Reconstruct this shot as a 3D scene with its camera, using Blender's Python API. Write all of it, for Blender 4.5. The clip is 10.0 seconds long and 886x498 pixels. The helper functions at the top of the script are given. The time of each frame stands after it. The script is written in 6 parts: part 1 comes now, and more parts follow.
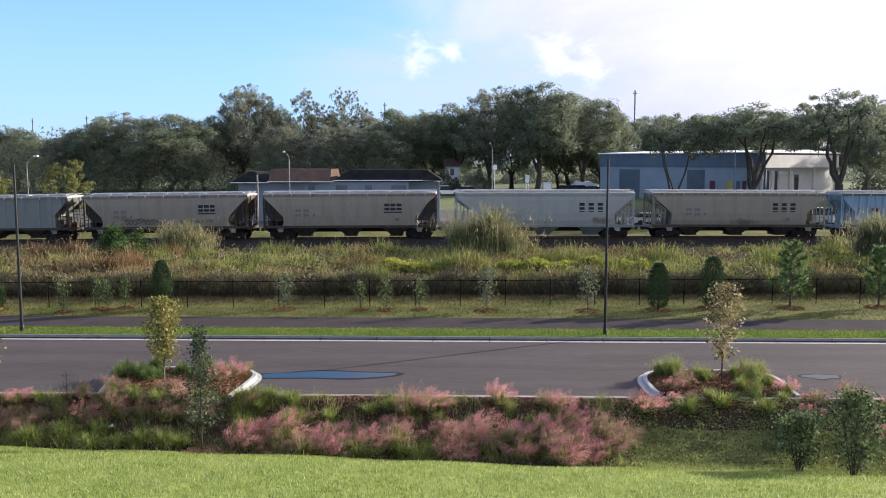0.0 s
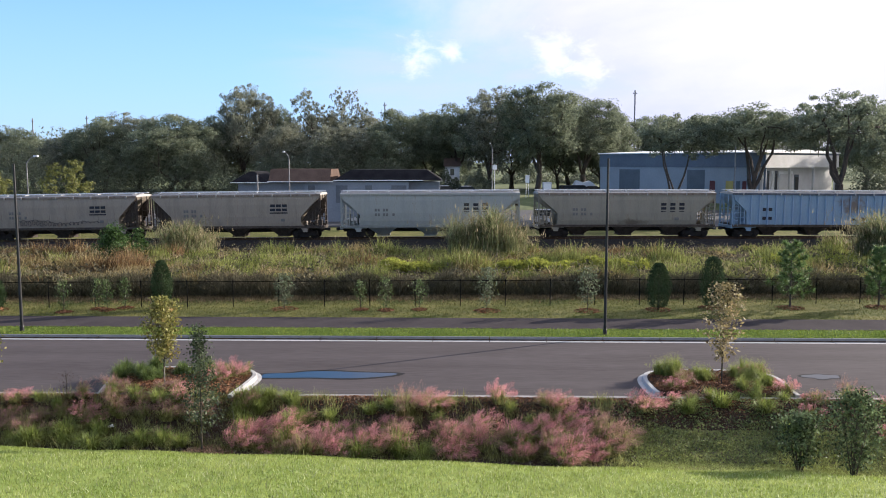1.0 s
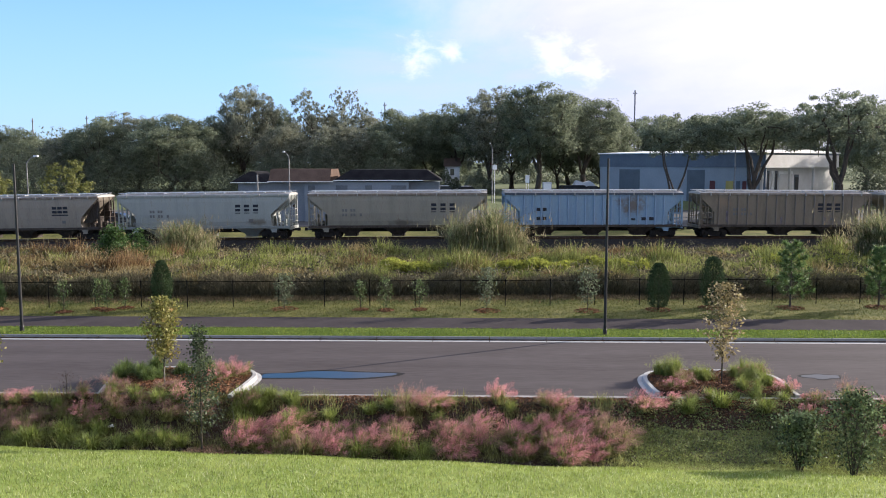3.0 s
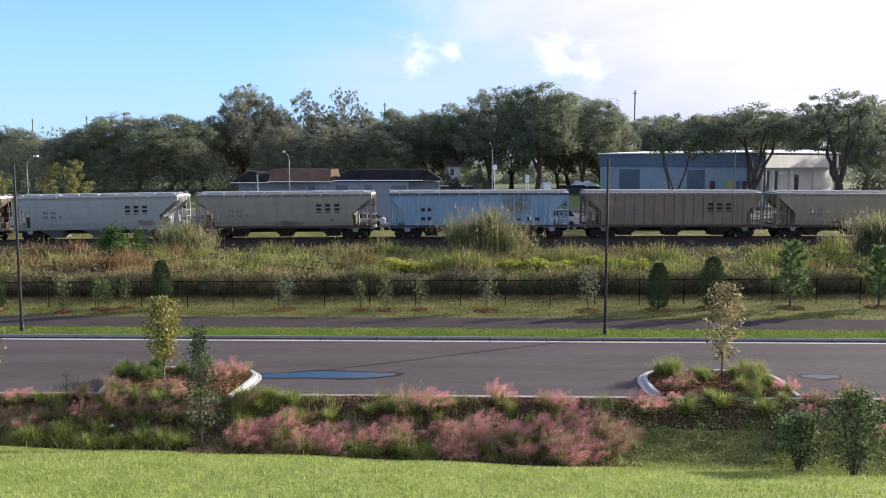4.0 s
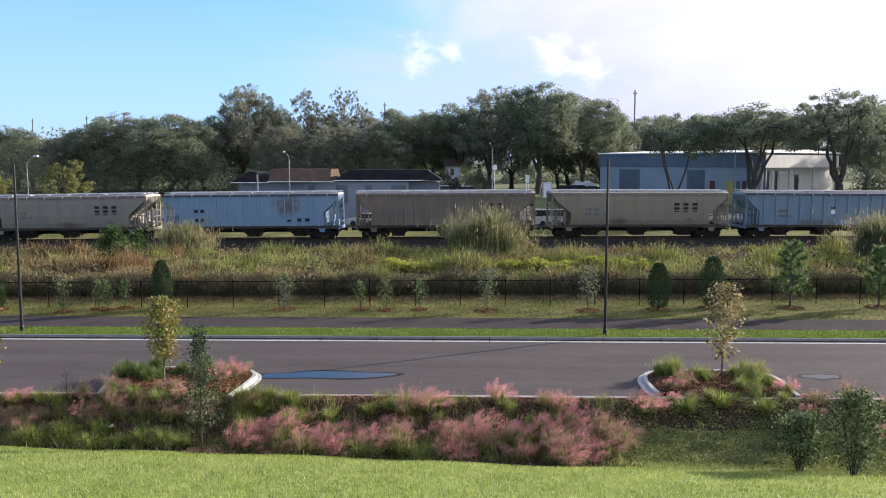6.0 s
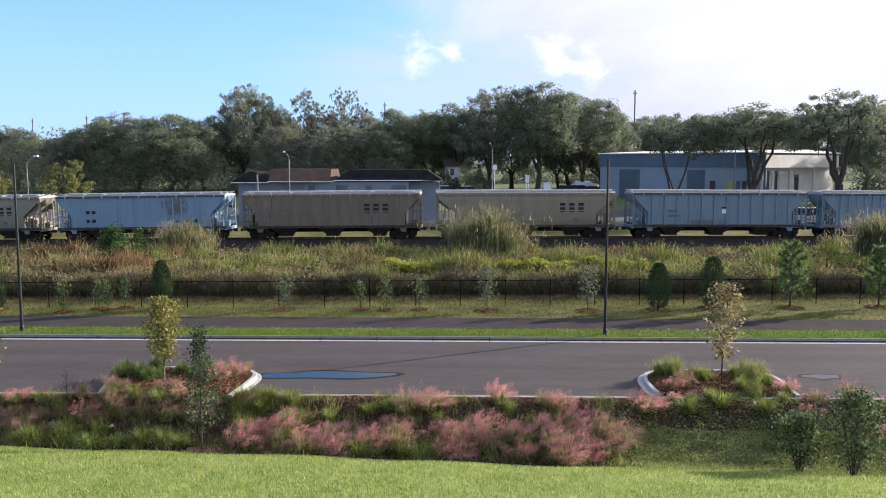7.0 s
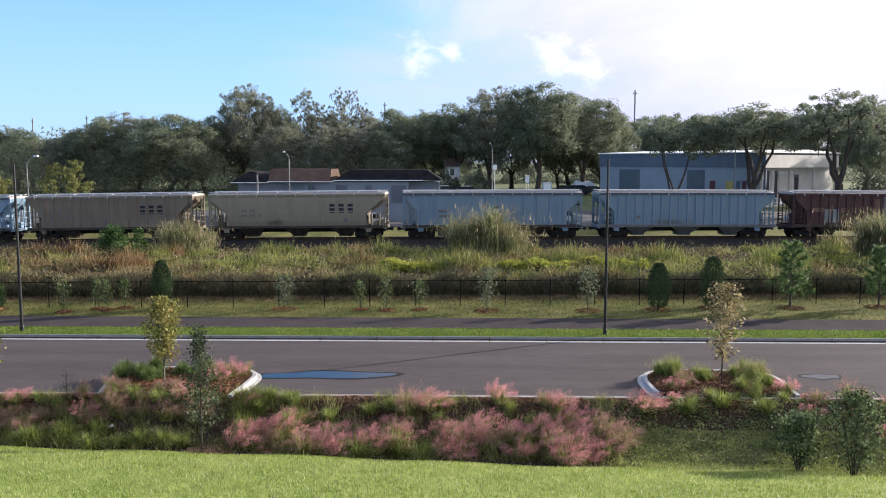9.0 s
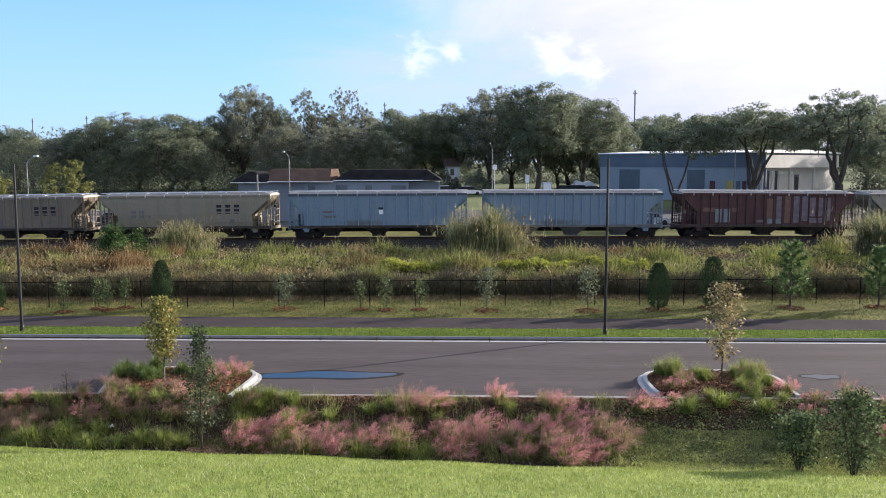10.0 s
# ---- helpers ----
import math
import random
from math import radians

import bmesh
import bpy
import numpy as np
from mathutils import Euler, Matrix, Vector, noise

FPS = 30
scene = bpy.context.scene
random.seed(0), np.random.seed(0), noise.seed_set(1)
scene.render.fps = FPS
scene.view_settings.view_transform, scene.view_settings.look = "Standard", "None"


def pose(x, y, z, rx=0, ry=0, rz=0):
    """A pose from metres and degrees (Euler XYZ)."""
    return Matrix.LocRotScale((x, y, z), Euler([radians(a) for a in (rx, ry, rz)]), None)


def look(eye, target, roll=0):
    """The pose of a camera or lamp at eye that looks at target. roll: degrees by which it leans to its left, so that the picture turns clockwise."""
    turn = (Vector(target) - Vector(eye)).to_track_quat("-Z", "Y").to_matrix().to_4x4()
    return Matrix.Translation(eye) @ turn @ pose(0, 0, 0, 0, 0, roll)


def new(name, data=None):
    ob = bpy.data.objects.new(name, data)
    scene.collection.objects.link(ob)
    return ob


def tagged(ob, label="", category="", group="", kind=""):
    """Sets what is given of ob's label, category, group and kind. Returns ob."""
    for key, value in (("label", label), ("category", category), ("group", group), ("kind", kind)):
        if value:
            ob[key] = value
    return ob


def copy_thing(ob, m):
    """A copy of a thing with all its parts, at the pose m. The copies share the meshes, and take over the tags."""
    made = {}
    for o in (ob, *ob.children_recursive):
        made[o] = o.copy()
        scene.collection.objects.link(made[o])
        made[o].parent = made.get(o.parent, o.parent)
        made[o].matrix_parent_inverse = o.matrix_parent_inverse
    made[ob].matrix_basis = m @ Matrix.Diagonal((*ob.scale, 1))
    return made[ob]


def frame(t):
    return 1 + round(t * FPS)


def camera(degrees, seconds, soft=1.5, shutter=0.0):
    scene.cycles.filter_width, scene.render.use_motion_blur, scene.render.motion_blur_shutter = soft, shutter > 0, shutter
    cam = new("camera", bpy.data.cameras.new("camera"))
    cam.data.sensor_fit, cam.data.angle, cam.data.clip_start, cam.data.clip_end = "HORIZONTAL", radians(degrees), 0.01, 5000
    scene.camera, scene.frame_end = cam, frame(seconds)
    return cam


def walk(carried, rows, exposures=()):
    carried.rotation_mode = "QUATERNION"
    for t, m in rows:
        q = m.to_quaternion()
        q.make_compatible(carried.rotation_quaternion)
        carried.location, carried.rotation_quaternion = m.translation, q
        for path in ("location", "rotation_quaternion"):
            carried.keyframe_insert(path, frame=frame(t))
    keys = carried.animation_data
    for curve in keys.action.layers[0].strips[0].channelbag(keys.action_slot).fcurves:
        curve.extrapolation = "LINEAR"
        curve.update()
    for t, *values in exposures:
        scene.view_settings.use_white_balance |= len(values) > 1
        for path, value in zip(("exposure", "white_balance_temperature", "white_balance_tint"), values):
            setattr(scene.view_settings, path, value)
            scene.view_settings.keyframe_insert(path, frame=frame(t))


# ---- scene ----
cam = camera(55.2, 10.0, soft=1.0)
EYE = (0.0, 0.0, 8.2)
VIEW = pose(*EYE, 90 - 5.824, 0, 0)
walk(cam, [(0.0, VIEW), (10.0, VIEW)])

# ---- light ----
SUN_AZ, SUN_EL = 62.5, 17.5          # degrees to the right of the view's line, and up
world = bpy.data.worlds.new("sky")
scene.world = world
world.use_nodes = True
wn, wl = world.node_tree.nodes, world.node_tree.links
wn.clear()


def wnode(kind, **kw):
    nd = wn.new(kind)
    for k, v in kw.items():
        nd.inputs[k.replace("_", " ")].default_value = v
    return nd


sky = wn.new("ShaderNodeTexSky")
sky.sky_type = "NISHITA"
sky.sun_disc = False
sky.sun_elevation, sky.sun_rotation = radians(SUN_EL), radians(SUN_AZ)
sky.air_density, sky.dust_density, sky.ozone_density = 1.0, 0.15, 4.0
geo = wn.new("ShaderNodeTexCoord")
sep = wn.new("ShaderNodeSeparateXYZ")
wl.new(geo.outputs["Generated"], sep.inputs[0])


def wmath(op, a, b=0.0, c=0.0):
    nd = wn.new("ShaderNodeMath")
    nd.operation = op
    for k, v in enumerate((a, b, c)):
        if isinstance(v, (int, float)):
            nd.inputs[k].default_value = v
        else:
            wl.new(v, nd.inputs[k])
    return nd.outputs[0]


def wnoise(scale, stretch, shift, detail=6.0, rough=0.55, distortion=0.3):
    mp = wn.new("ShaderNodeMapping")
    mp.inputs["Scale"].default_value, mp.inputs["Location"].default_value = stretch, shift
    wl.new(geo.outputs["Generated"], mp.inputs[0])
    nd = wnode("ShaderNodeTexNoise", Scale=scale, Detail=detail, Roughness=rough, Distortion=distortion)
    wl.new(mp.outputs[0], nd.inputs["Vector"])
    return nd.outputs["Fac"]


def wramp(value, lo, hi):
    nd = wn.new("ShaderNodeMapRange")
    nd.interpolation_type = "SMOOTHSTEP"
    nd.inputs["From Min"].default_value, nd.inputs["From Max"].default_value = lo, hi
    wl.new(value, nd.inputs["Value"])
    return nd.outputs[0]


def wmix(fac, a, b):
    nd = wn.new("ShaderNodeMixRGB")
    wl.new(fac, nd.inputs["Fac"])
    for k, v in (("Color1", a), ("Color2", b)):
        if isinstance(v, tuple):
            nd.inputs[k].default_value = (*v, 1)
        else:
            wl.new(v, nd.inputs[k])
    return nd.outputs[0]


deep = wn.new("ShaderNodeHueSaturation")
deep.inputs["Saturation"].default_value, deep.inputs["Value"].default_value = 1.2, 1.36
wl.new(sky.outputs[0], deep.inputs["Color"])
# the cloud bank is low: it thickens to about eleven degrees up and thins into clear sky above
rise = wmath("SUBTRACT", sep.outputs["Z"], wmath("MULTIPLY", wmath("MAXIMUM", wmath("SUBTRACT", sep.outputs["Z"], 0.19), 0.0), 1.12))
# a veil that thickens towards the sun, streaked along the horizon, with small bright heads in it
veil = wramp(wmath("ADD", wmath("MULTIPLY", wnoise(1.5, (2.0, 2.0, 8.0), (0.35, 0, 0.2)), 0.6), wmath("MULTIPLY_ADD", sep.outputs["X"], 0.95, wmath("MULTIPLY", rise, 0.5))), 0.18, 0.56)
haze = wmix(wmath("MULTIPLY", wmath("SUBTRACT", 1.0, wramp(sep.outputs["Z"], 0.0, 0.42)), 0.8), deep.outputs[0], (2.65, 4.25, 6.45))
veiled = wmix(wmath("MULTIPLY", veil, 0.95), haze, (4.45, 4.6, 5.75))
# thin high cloud overhead, added above the view as soft fill light
veiled = wmix(wmath("MULTIPLY", wramp(sep.outputs["Z"], 0.22, 0.65), 0.6), veiled, (4.6, 5.0, 6.1))
glare = wramp(wmath("ADD", wmath("MULTIPLY", wnoise(2.2, (1.6, 1.6, 4.0), (0.1, 0.3, 0.0), 7.0, 0.6), 0.7), wmath("MULTIPLY_ADD", sep.outputs["X"], 0.75, wmath("MULTIPLY", rise, 1.3))), 0.52, 0.86)
bright = wmix(glare, veiled, (5.75, 5.7, 5.9))
# small sunlit heads of cumulus
fray = wnoise(34.0, (1, 1, 1.6), (0, 0, 0), 6.0, 0.65)
for hx, hz, size in ((-0.030, 0.122, 0.036), (0.012, 0.130, 0.022), (0.128, 0.124, 0.044), (0.17, 0.105, 0.035)):
    off = wn.new("ShaderNodeVectorMath")
    off.operation = "DISTANCE"
    wl.new(geo.outputs["Generated"], off.inputs[0])
    off.inputs[1].default_value = Vector((hx, 1.0, hz)).normalized()
    near = wmath("SUBTRACT", wmath("MULTIPLY", fray, 2.4), wmath("DIVIDE", off.outputs["Value"], size))
    bright = wmix(wmath("MULTIPLY", wramp(near, 0.35, 1.45), 0.65), bright, (7.2, 7.1, 6.9))
back = wnode("ShaderNodeBackground", Strength=0.080)
wl.new(bright, back.inputs[0])
wout = wn.new("ShaderNodeOutputWorld")
wl.new(back.outputs[0], wout.inputs[0])

sun = new("sun", bpy.data.lights.new("sun", "SUN"))
sun.data.energy, sun.data.angle, sun.data.color = 5.0, radians(0.6), (1.0, 0.90, 0.74)
TO_SUN = Vector((math.sin(radians(SUN_AZ)) * math.cos(radians(SUN_EL)),
                 math.cos(radians(SUN_AZ)) * math.cos(radians(SUN_EL)), math.sin(radians(SUN_EL))))
sun.matrix_world = look(tuple(TO_SUN * 60), (0, 0, 0))
scene.view_settings.exposure = 1.18
scene.view_settings.use_white_balance = True
scene.view_settings.white_balance_temperature, scene.view_settings.white_balance_tint = 6050, 17


# ---- materials ----
def mat(name, dark, light, scale=4.0, rough=0.8, metal=0.0, bump=0.0, spot=None, island=0.0,
        through_light=0.0, stretch=(1, 1, 1), per_object=0.0, spec=0.3):
    """Two colours mixed by noise at two scales; island: spread of brightness from piece to piece in a mesh;
    through_light: share of light that leaves let through."""
    m = bpy.data.materials.new(name)
    m.use_nodes = True
    n, l = m.node_tree.nodes, m.node_tree.links
    bsdf = n["Principled BSDF"]
    tc = n.new("ShaderNodeTexCoord")
    mp = n.new("ShaderNodeMapping")
    mp.inputs["Scale"].default_value = stretch
    l.new(tc.outputs["Object"], mp.inputs[0])
    n1 = n.new("ShaderNodeTexNoise")
    n1.inputs["Scale"].default_value, n1.inputs["Detail"].default_value = scale, 5
    l.new(mp.outputs[0], n1.inputs["Vector"])
    n2 = n.new("ShaderNodeTexNoise")
    n2.inputs["Scale"].default_value, n2.inputs["Detail"].default_value = scale * 11, 3
    l.new(mp.outputs[0], n2.inputs["Vector"])
    av = n.new("ShaderNodeMath")
    av.operation = "MULTIPLY_ADD"
    av.inputs[1].default_value = 0.45
    half = n.new("ShaderNodeMath")
    half.operation = "MULTIPLY"
    half.inputs[1].default_value = 0.55
    l.new(n1.outputs["Fac"], half.inputs[0])
    l.new(n2.outputs["Fac"], av.inputs[0])
    l.new(half.outputs[0], av.inputs[2])
    ramp = n.new("ShaderNodeValToRGB")
    e = ramp.color_ramp.elements
    e[0].position, e[0].color = 0.36, (*dark, 1)
    e[1].position, e[1].color = 0.64, (*light, 1)
    if spot:
        e[1].position = 0.57
        s = ramp.color_ramp.elements.new(0.66)
        s.color = (*spot, 1)
    l.new(av.outputs[0], ramp.inputs[0])
    colour = ramp.outputs[0]
    if island or per_object:
        rnd = n.new("ShaderNodeNewGeometry" if island else "ShaderNodeObjectInfo").outputs["Random Per Island" if island else "Random"]
        amount = island or per_object
        mr = n.new("ShaderNodeMapRange")
        mr.inputs["To Min"].default_value, mr.inputs["To Max"].default_value = 1 - amount, 1 + amount
        l.new(rnd, mr.inputs["Value"])
        hsv = n.new("ShaderNodeHueSaturation")
        l.new(colour, hsv.inputs["Color"])
        l.new(mr.outputs[0], hsv.inputs["Value"])
        if island:
            hr = n.new("ShaderNodeMapRange")
            hr.inputs["To Min"].default_value, hr.inputs["To Max"].default_value = 0.5 - 0.05 * island, 0.5 + 0.05 * island
            l.new(n2.outputs["Fac"], hr.inputs["Value"])
            l.new(hr.outputs[0], hsv.inputs["Hue"])
        colour = hsv.outputs[0]
    l.new(colour, bsdf.inputs["Base Color"])
    bsdf.inputs["Roughness"].default_value, bsdf.inputs["Metallic"].default_value = rough, metal
    bsdf.inputs["Specular IOR Level"].default_value = spec
    if bump:
        b = n.new("ShaderNodeBump")
        b.inputs["Strength"].default_value, b.inputs["Distance"].default_value = bump, 0.02
        l.new(n2.outputs["Fac"], b.inputs["Height"])
        l.new(b.outputs[0], bsdf.inputs["Normal"])
    if through_light:
        tr = n.new("ShaderNodeBsdfTranslucent")
        l.new(colour, tr.inputs["Color"])
        mix = n.new("ShaderNodeMixShader")
        mix.inputs[0].default_value = through_light
        l.new(bsdf.outputs[0], mix.inputs[1])
        l.new(tr.outputs[0], mix.inputs[2])
        l.new(mix.outputs[0], n["Material Output"].inputs["Surface"])
    return m


M_LAWN = mat("lawn", (0.1248, 0.1824, 0.02592), (0.2093, 0.265, 0.05088), 1.2, 0.9, bump=0.4)
M_LAWN_BLADE = mat("lawn_blade", (0.1641, 0.224, 0.03502), (0.3133, 0.3539, 0.1014), 0.6, 0.6, island=0.4, through_light=0.45, spec=0.5)
# sun glints in the lawn, put into the pale colour of longer blades
M_TUFT = mat("glint_pale_lawn_blade", (0.288, 0.3312, 0.1224), (0.4464, 0.468, 0.2592), 0.8, 0.7, island=0.4, through_light=0.4, spec=0.15)
M_BED = mat("mulched_soil", (0.0288, 0.02, 0.0136), (0.08, 0.0496, 0.032), 3.0, 0.95, bump=0.8, spec=0.06)
M_VERGE = mat("verge_turf", (0.056, 0.096, 0.016), (0.12, 0.176, 0.036), 1.5, 0.9, bump=0.6, spec=0.06)
M_BANK = mat("thin_bank_turf", (0.09775, 0.1092, 0.0345), (0.2185, 0.2185, 0.07475), 1.3, 0.95, bump=0.6, spec=0.06)
M_STRIP = mat("dry_turf", (0.04928, 0.06272, 0.01568), (0.168, 0.1546, 0.056), 0.45, 0.95, bump=0.6, spec=0.06)
M_FIELD = mat("field_soil", (0.0403, 0.0336, 0.0168), (0.0874, 0.0672, 0.0336), 0.5, 0.95, bump=0.6, spec=0.06)
M_OLDASPHALT = mat("pale_old_asphalt", (0.0575, 0.0558, 0.0541), (0.0845, 0.0828, 0.0794), 0.3, 0.9)
M_FAR = mat("far_turf", (0.066, 0.0832, 0.0299), (0.138, 0.16, 0.0552), 0.08, 0.95)
M_ASPHALT = mat("asphalt", (0.05459, 0.04584, 0.04378), (0.08034, 0.06901, 0.06644), 0.7, 0.92, bump=0.25, stretch=(0.16, 1, 1), spec=0.12)
M_TRAIL = mat("trail_asphalt", (0.0414, 0.03565, 0.03565), (0.0598, 0.05175, 0.0506), 0.8, 0.95, bump=0.3, spec=0.03)
M_CONCRETE = mat("concrete", (0.2924, 0.2881, 0.2752), (0.4128, 0.4042, 0.3784), 2.5, 0.85, bump=0.2, per_object=0.06)
# weathered, and the shade on the street face is put into the colour
M_KERB = mat("shaded_weathered_kerb_concrete", (0.145, 0.148, 0.152), (0.225, 0.225, 0.225), 2.5, 0.85, bump=0.2, per_object=0.06)
M_DIRTYKERB = mat("soiled_concrete", (0.17, 0.155, 0.14), (0.30, 0.285, 0.265), 2.5, 0.9, bump=0.2, per_object=0.12)
M_MULCH = mat("mulch_chip", (0.128, 0.056, 0.028), (0.272, 0.136, 0.064), 2.0, 0.9, island=0.5)
M_TANMULCH = mat("fresh_tan_mulch", (0.20, 0.115, 0.065), (0.40, 0.26, 0.16), 2.0, 0.9, island=0.5)
# shade on the bed's near side is put into this near-black colour
M_SHADEDBALLAST = mat("ballast", (0.0079, 0.0071, 0.0066), (0.0205, 0.0189, 0.0173), 3.0, 0.95, bump=1.0)
M_RAIL = mat("rail_steel", (0.048, 0.028, 0.018), (0.088, 0.056, 0.036), 5.0, 0.55, metal=0.6)
M_TIE = mat("tie_wood", (0.024, 0.0192, 0.0144), (0.0528, 0.0432, 0.0336), 5.0, 0.9)
M_BLACK = mat("black_paint", (0.012, 0.012, 0.013), (0.025, 0.025, 0.026), 4.0, 0.5)
M_GALV = mat("galvanised_steel", (0.42, 0.43, 0.44), (0.58, 0.59, 0.60), 5.0, 0.5, metal=0.5)
M_WHITE = mat("white_paint", (0.70, 0.70, 0.68), (0.82, 0.82, 0.80), 2.0, 0.6)
M_STAKE = mat("weathered_timber", (0.16, 0.14, 0.11), (0.30, 0.27, 0.22), 6.0, 0.9)
M_BARK = mat("bark", (0.036, 0.03, 0.024), (0.096, 0.078, 0.06), 6.0, 0.95, bump=0.8, stretch=(1, 1, 0.3))
M_OAK = mat("oak_leaf", (0.080, 0.100, 0.068), (0.270, 0.302, 0.196), 0.3, 0.75, island=0.32, through_light=0.5, spec=0.12)
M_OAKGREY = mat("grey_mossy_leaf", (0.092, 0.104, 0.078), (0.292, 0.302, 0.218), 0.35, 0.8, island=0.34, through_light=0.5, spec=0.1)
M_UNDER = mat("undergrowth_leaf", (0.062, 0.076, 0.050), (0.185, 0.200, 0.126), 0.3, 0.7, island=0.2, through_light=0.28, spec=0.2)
M_MOSS = mat("hanging_moss", (0.108, 0.1123, 0.076), (0.198, 0.1901, 0.132), 0.5, 0.95, island=0.3, through_light=0.3)
M_YLEAF = mat("yellow_green_leaf", (0.11, 0.125, 0.03), (0.27, 0.245, 0.075), 2.0, 0.55, island=0.5, through_light=0.4, spot=(0.34, 0.19, 0.09))
M_RUSSET = mat("russet_yellow_leaf", (0.135, 0.108, 0.05), (0.30, 0.25, 0.13), 2.0, 0.55, island=0.5, through_light=0.4, spot=(0.42, 0.24, 0.13))
M_LIME = mat("lime_leaf", (0.090, 0.108, 0.026), (0.225, 0.225, 0.070), 0.6, 0.6, island=0.4, through_light=0.4)
M_HOLLYGREY = mat("grey_green_leaf", (0.0408, 0.0576, 0.03), (0.102, 0.1236, 0.0696), 2.0, 0.45, island=0.6, through_light=0.25, spec=0.1)
M_SHRUB = mat("glossy_shrub_leaf", (0.040, 0.062, 0.026), (0.150, 0.190, 0.092), 2.0, 0.55, island=0.75, through_light=0.35, spec=0.06)
M_JUNIPER = mat("juniper_foliage", (0.030, 0.050, 0.022), (0.060, 0.092, 0.040), 1.5, 0.8, island=0.5, through_light=0.15, spec=0.05)
M_PINE = mat("pine_needle", (0.069, 0.115, 0.0345), (0.161, 0.23, 0.0782), 1.5, 0.6, island=0.5, through_light=0.3)
M_BUSH = mat("bush_leaf", (0.026, 0.056, 0.014), (0.085, 0.140, 0.040), 1.5, 0.6, island=0.5, through_light=0.3, spec=0.15)
M_SILVER = mat("silvery_leaf", (0.072, 0.096, 0.048), (0.176, 0.2, 0.12), 3.0, 0.65, island=0.5, through_light=0.3, spec=0.2)
M_SAPLING = mat("sapling_leaf", (0.056, 0.096, 0.024), (0.136, 0.176, 0.064), 3.0, 0.6, island=0.5, through_light=0.3)
M_GREENBLADE = mat("grass_blade_green", (0.110, 0.148, 0.026), (0.300, 0.330, 0.092), 2.0, 0.6, island=0.5, through_light=0.4)
M_DARKBLADE = mat("dark_grass_blade", (0.062, 0.094, 0.024), (0.170, 0.225, 0.062), 2.0, 0.65, island=0.5, through_light=0.4)
M_HAZE = mat("seed_haze", (0.17, 0.20, 0.060), (0.32, 0.33, 0.125), 1.0, 0.85, island=0.4, through_light=0.5, spec=0.05)
M_STRAW = mat("straw_green_blade", (0.1126, 0.1281, 0.03294), (0.3755, 0.3558, 0.1449), 1.5, 0.8, island=0.6, through_light=0.4, spec=0.1)
M_PINK = mat("pink_plume", (0.400, 0.150, 0.158), (0.740, 0.385, 0.375), 0.9, 0.8, island=0.45, through_light=0.5)
M_BUFF = mat("buff_plume", (0.245, 0.132, 0.110), (0.440, 0.280, 0.226), 0.8, 0.8, island=0.45, through_light=0.5)
M_WILD = mat("wild_grass", (0.120, 0.098, 0.038), (0.365, 0.290, 0.138), 0.35, 0.9, island=0.6, through_light=0.3, spec=0.05)
M_RUSTGRASS = mat("dead_brown_grass", (0.090, 0.060, 0.028), (0.290, 0.190, 0.095), 0.35, 0.9, island=0.6, through_light=0.3, spec=0.05)
M_REED = mat("reed_blade", (0.0895, 0.1092, 0.0274), (0.3167, 0.3353, 0.1056), 0.3, 0.9, island=0.6, through_light=0.3, spec=0.05)
M_THICKET = mat("thicket_leaf", (0.060, 0.062, 0.036), (0.160, 0.138, 0.086), 0.4, 0.95, island=0.5, through_light=0.1, spec=0.05)
M_REEDTALL = mat("tall_reed_blade", (0.100, 0.116, 0.050), (0.300, 0.312, 0.150), 0.5, 0.85, island=0.6, through_light=0.35, spec=0.1)
M_WEED = mat("bright_weed", (0.160, 0.182, 0.024), (0.330, 0.345, 0.068), 0.5, 0.9, island=0.4, through_light=0.45)
M_COVER = mat("ground_cover_leaf", (0.1012, 0.124, 0.04554), (0.2467, 0.2758, 0.1012), 0.9, 0.8, island=0.4, through_light=0.3)
M_BANKTURF = mat("bank_turf_blade", (0.1875, 0.225, 0.0625), (0.4125, 0.45, 0.15), 0.7, 0.8, island=0.4, through_light=0.4)


# ---- building blocks ----
def part(name, bm, material, parent=None, label="", smooth=False):
    me = bpy.data.meshes.new(name)
    bm.to_mesh(me)
    bm.free()
    me.materials.append(material)
    if smooth:
        me.polygons.foreach_set("use_smooth", [True] * len(me.polygons))
    ob = new(name, me)
    ob.parent = parent
    if label:
        tagged(ob, label)
    return ob


def share(name, me, parent, m=None, label=""):
    ob = new(name, me)
    ob.parent = parent
    if m is not None:
        ob.matrix_basis = m
    if label:
        tagged(ob, label)
    return ob


def thing(name, label, category, m=None, group=""):
    ob = new(name)
    ob.empty_display_size = 0.2
    if m is not None:
        ob.matrix_basis = m
    return tagged(ob, label, category, group)


def box(bm, x0, x1, y0, y1, z0, z1, bevel=0.0):
    vs = [bm.verts.new(c) for c in ((x0, y0, z0), (x1, y0, z0), (x1, y1, z0), (x0, y1, z0),
                                    (x0, y0, z1), (x1, y0, z1), (x1, y1, z1), (x0, y1, z1))]
    fs = [bm.faces.new([vs[i] for i in q]) for q in ((3, 2, 1, 0), (4, 5, 6, 7), (0, 1, 5, 4), (1, 2, 6, 5), (2, 3, 7, 6), (3, 0, 4, 7))]
    if bevel:
        es = list({e for f in fs for e in f.edges})
        bmesh.ops.bevel(bm, geom=es, offset=bevel, segments=2, affect="EDGES", profile=0.6)


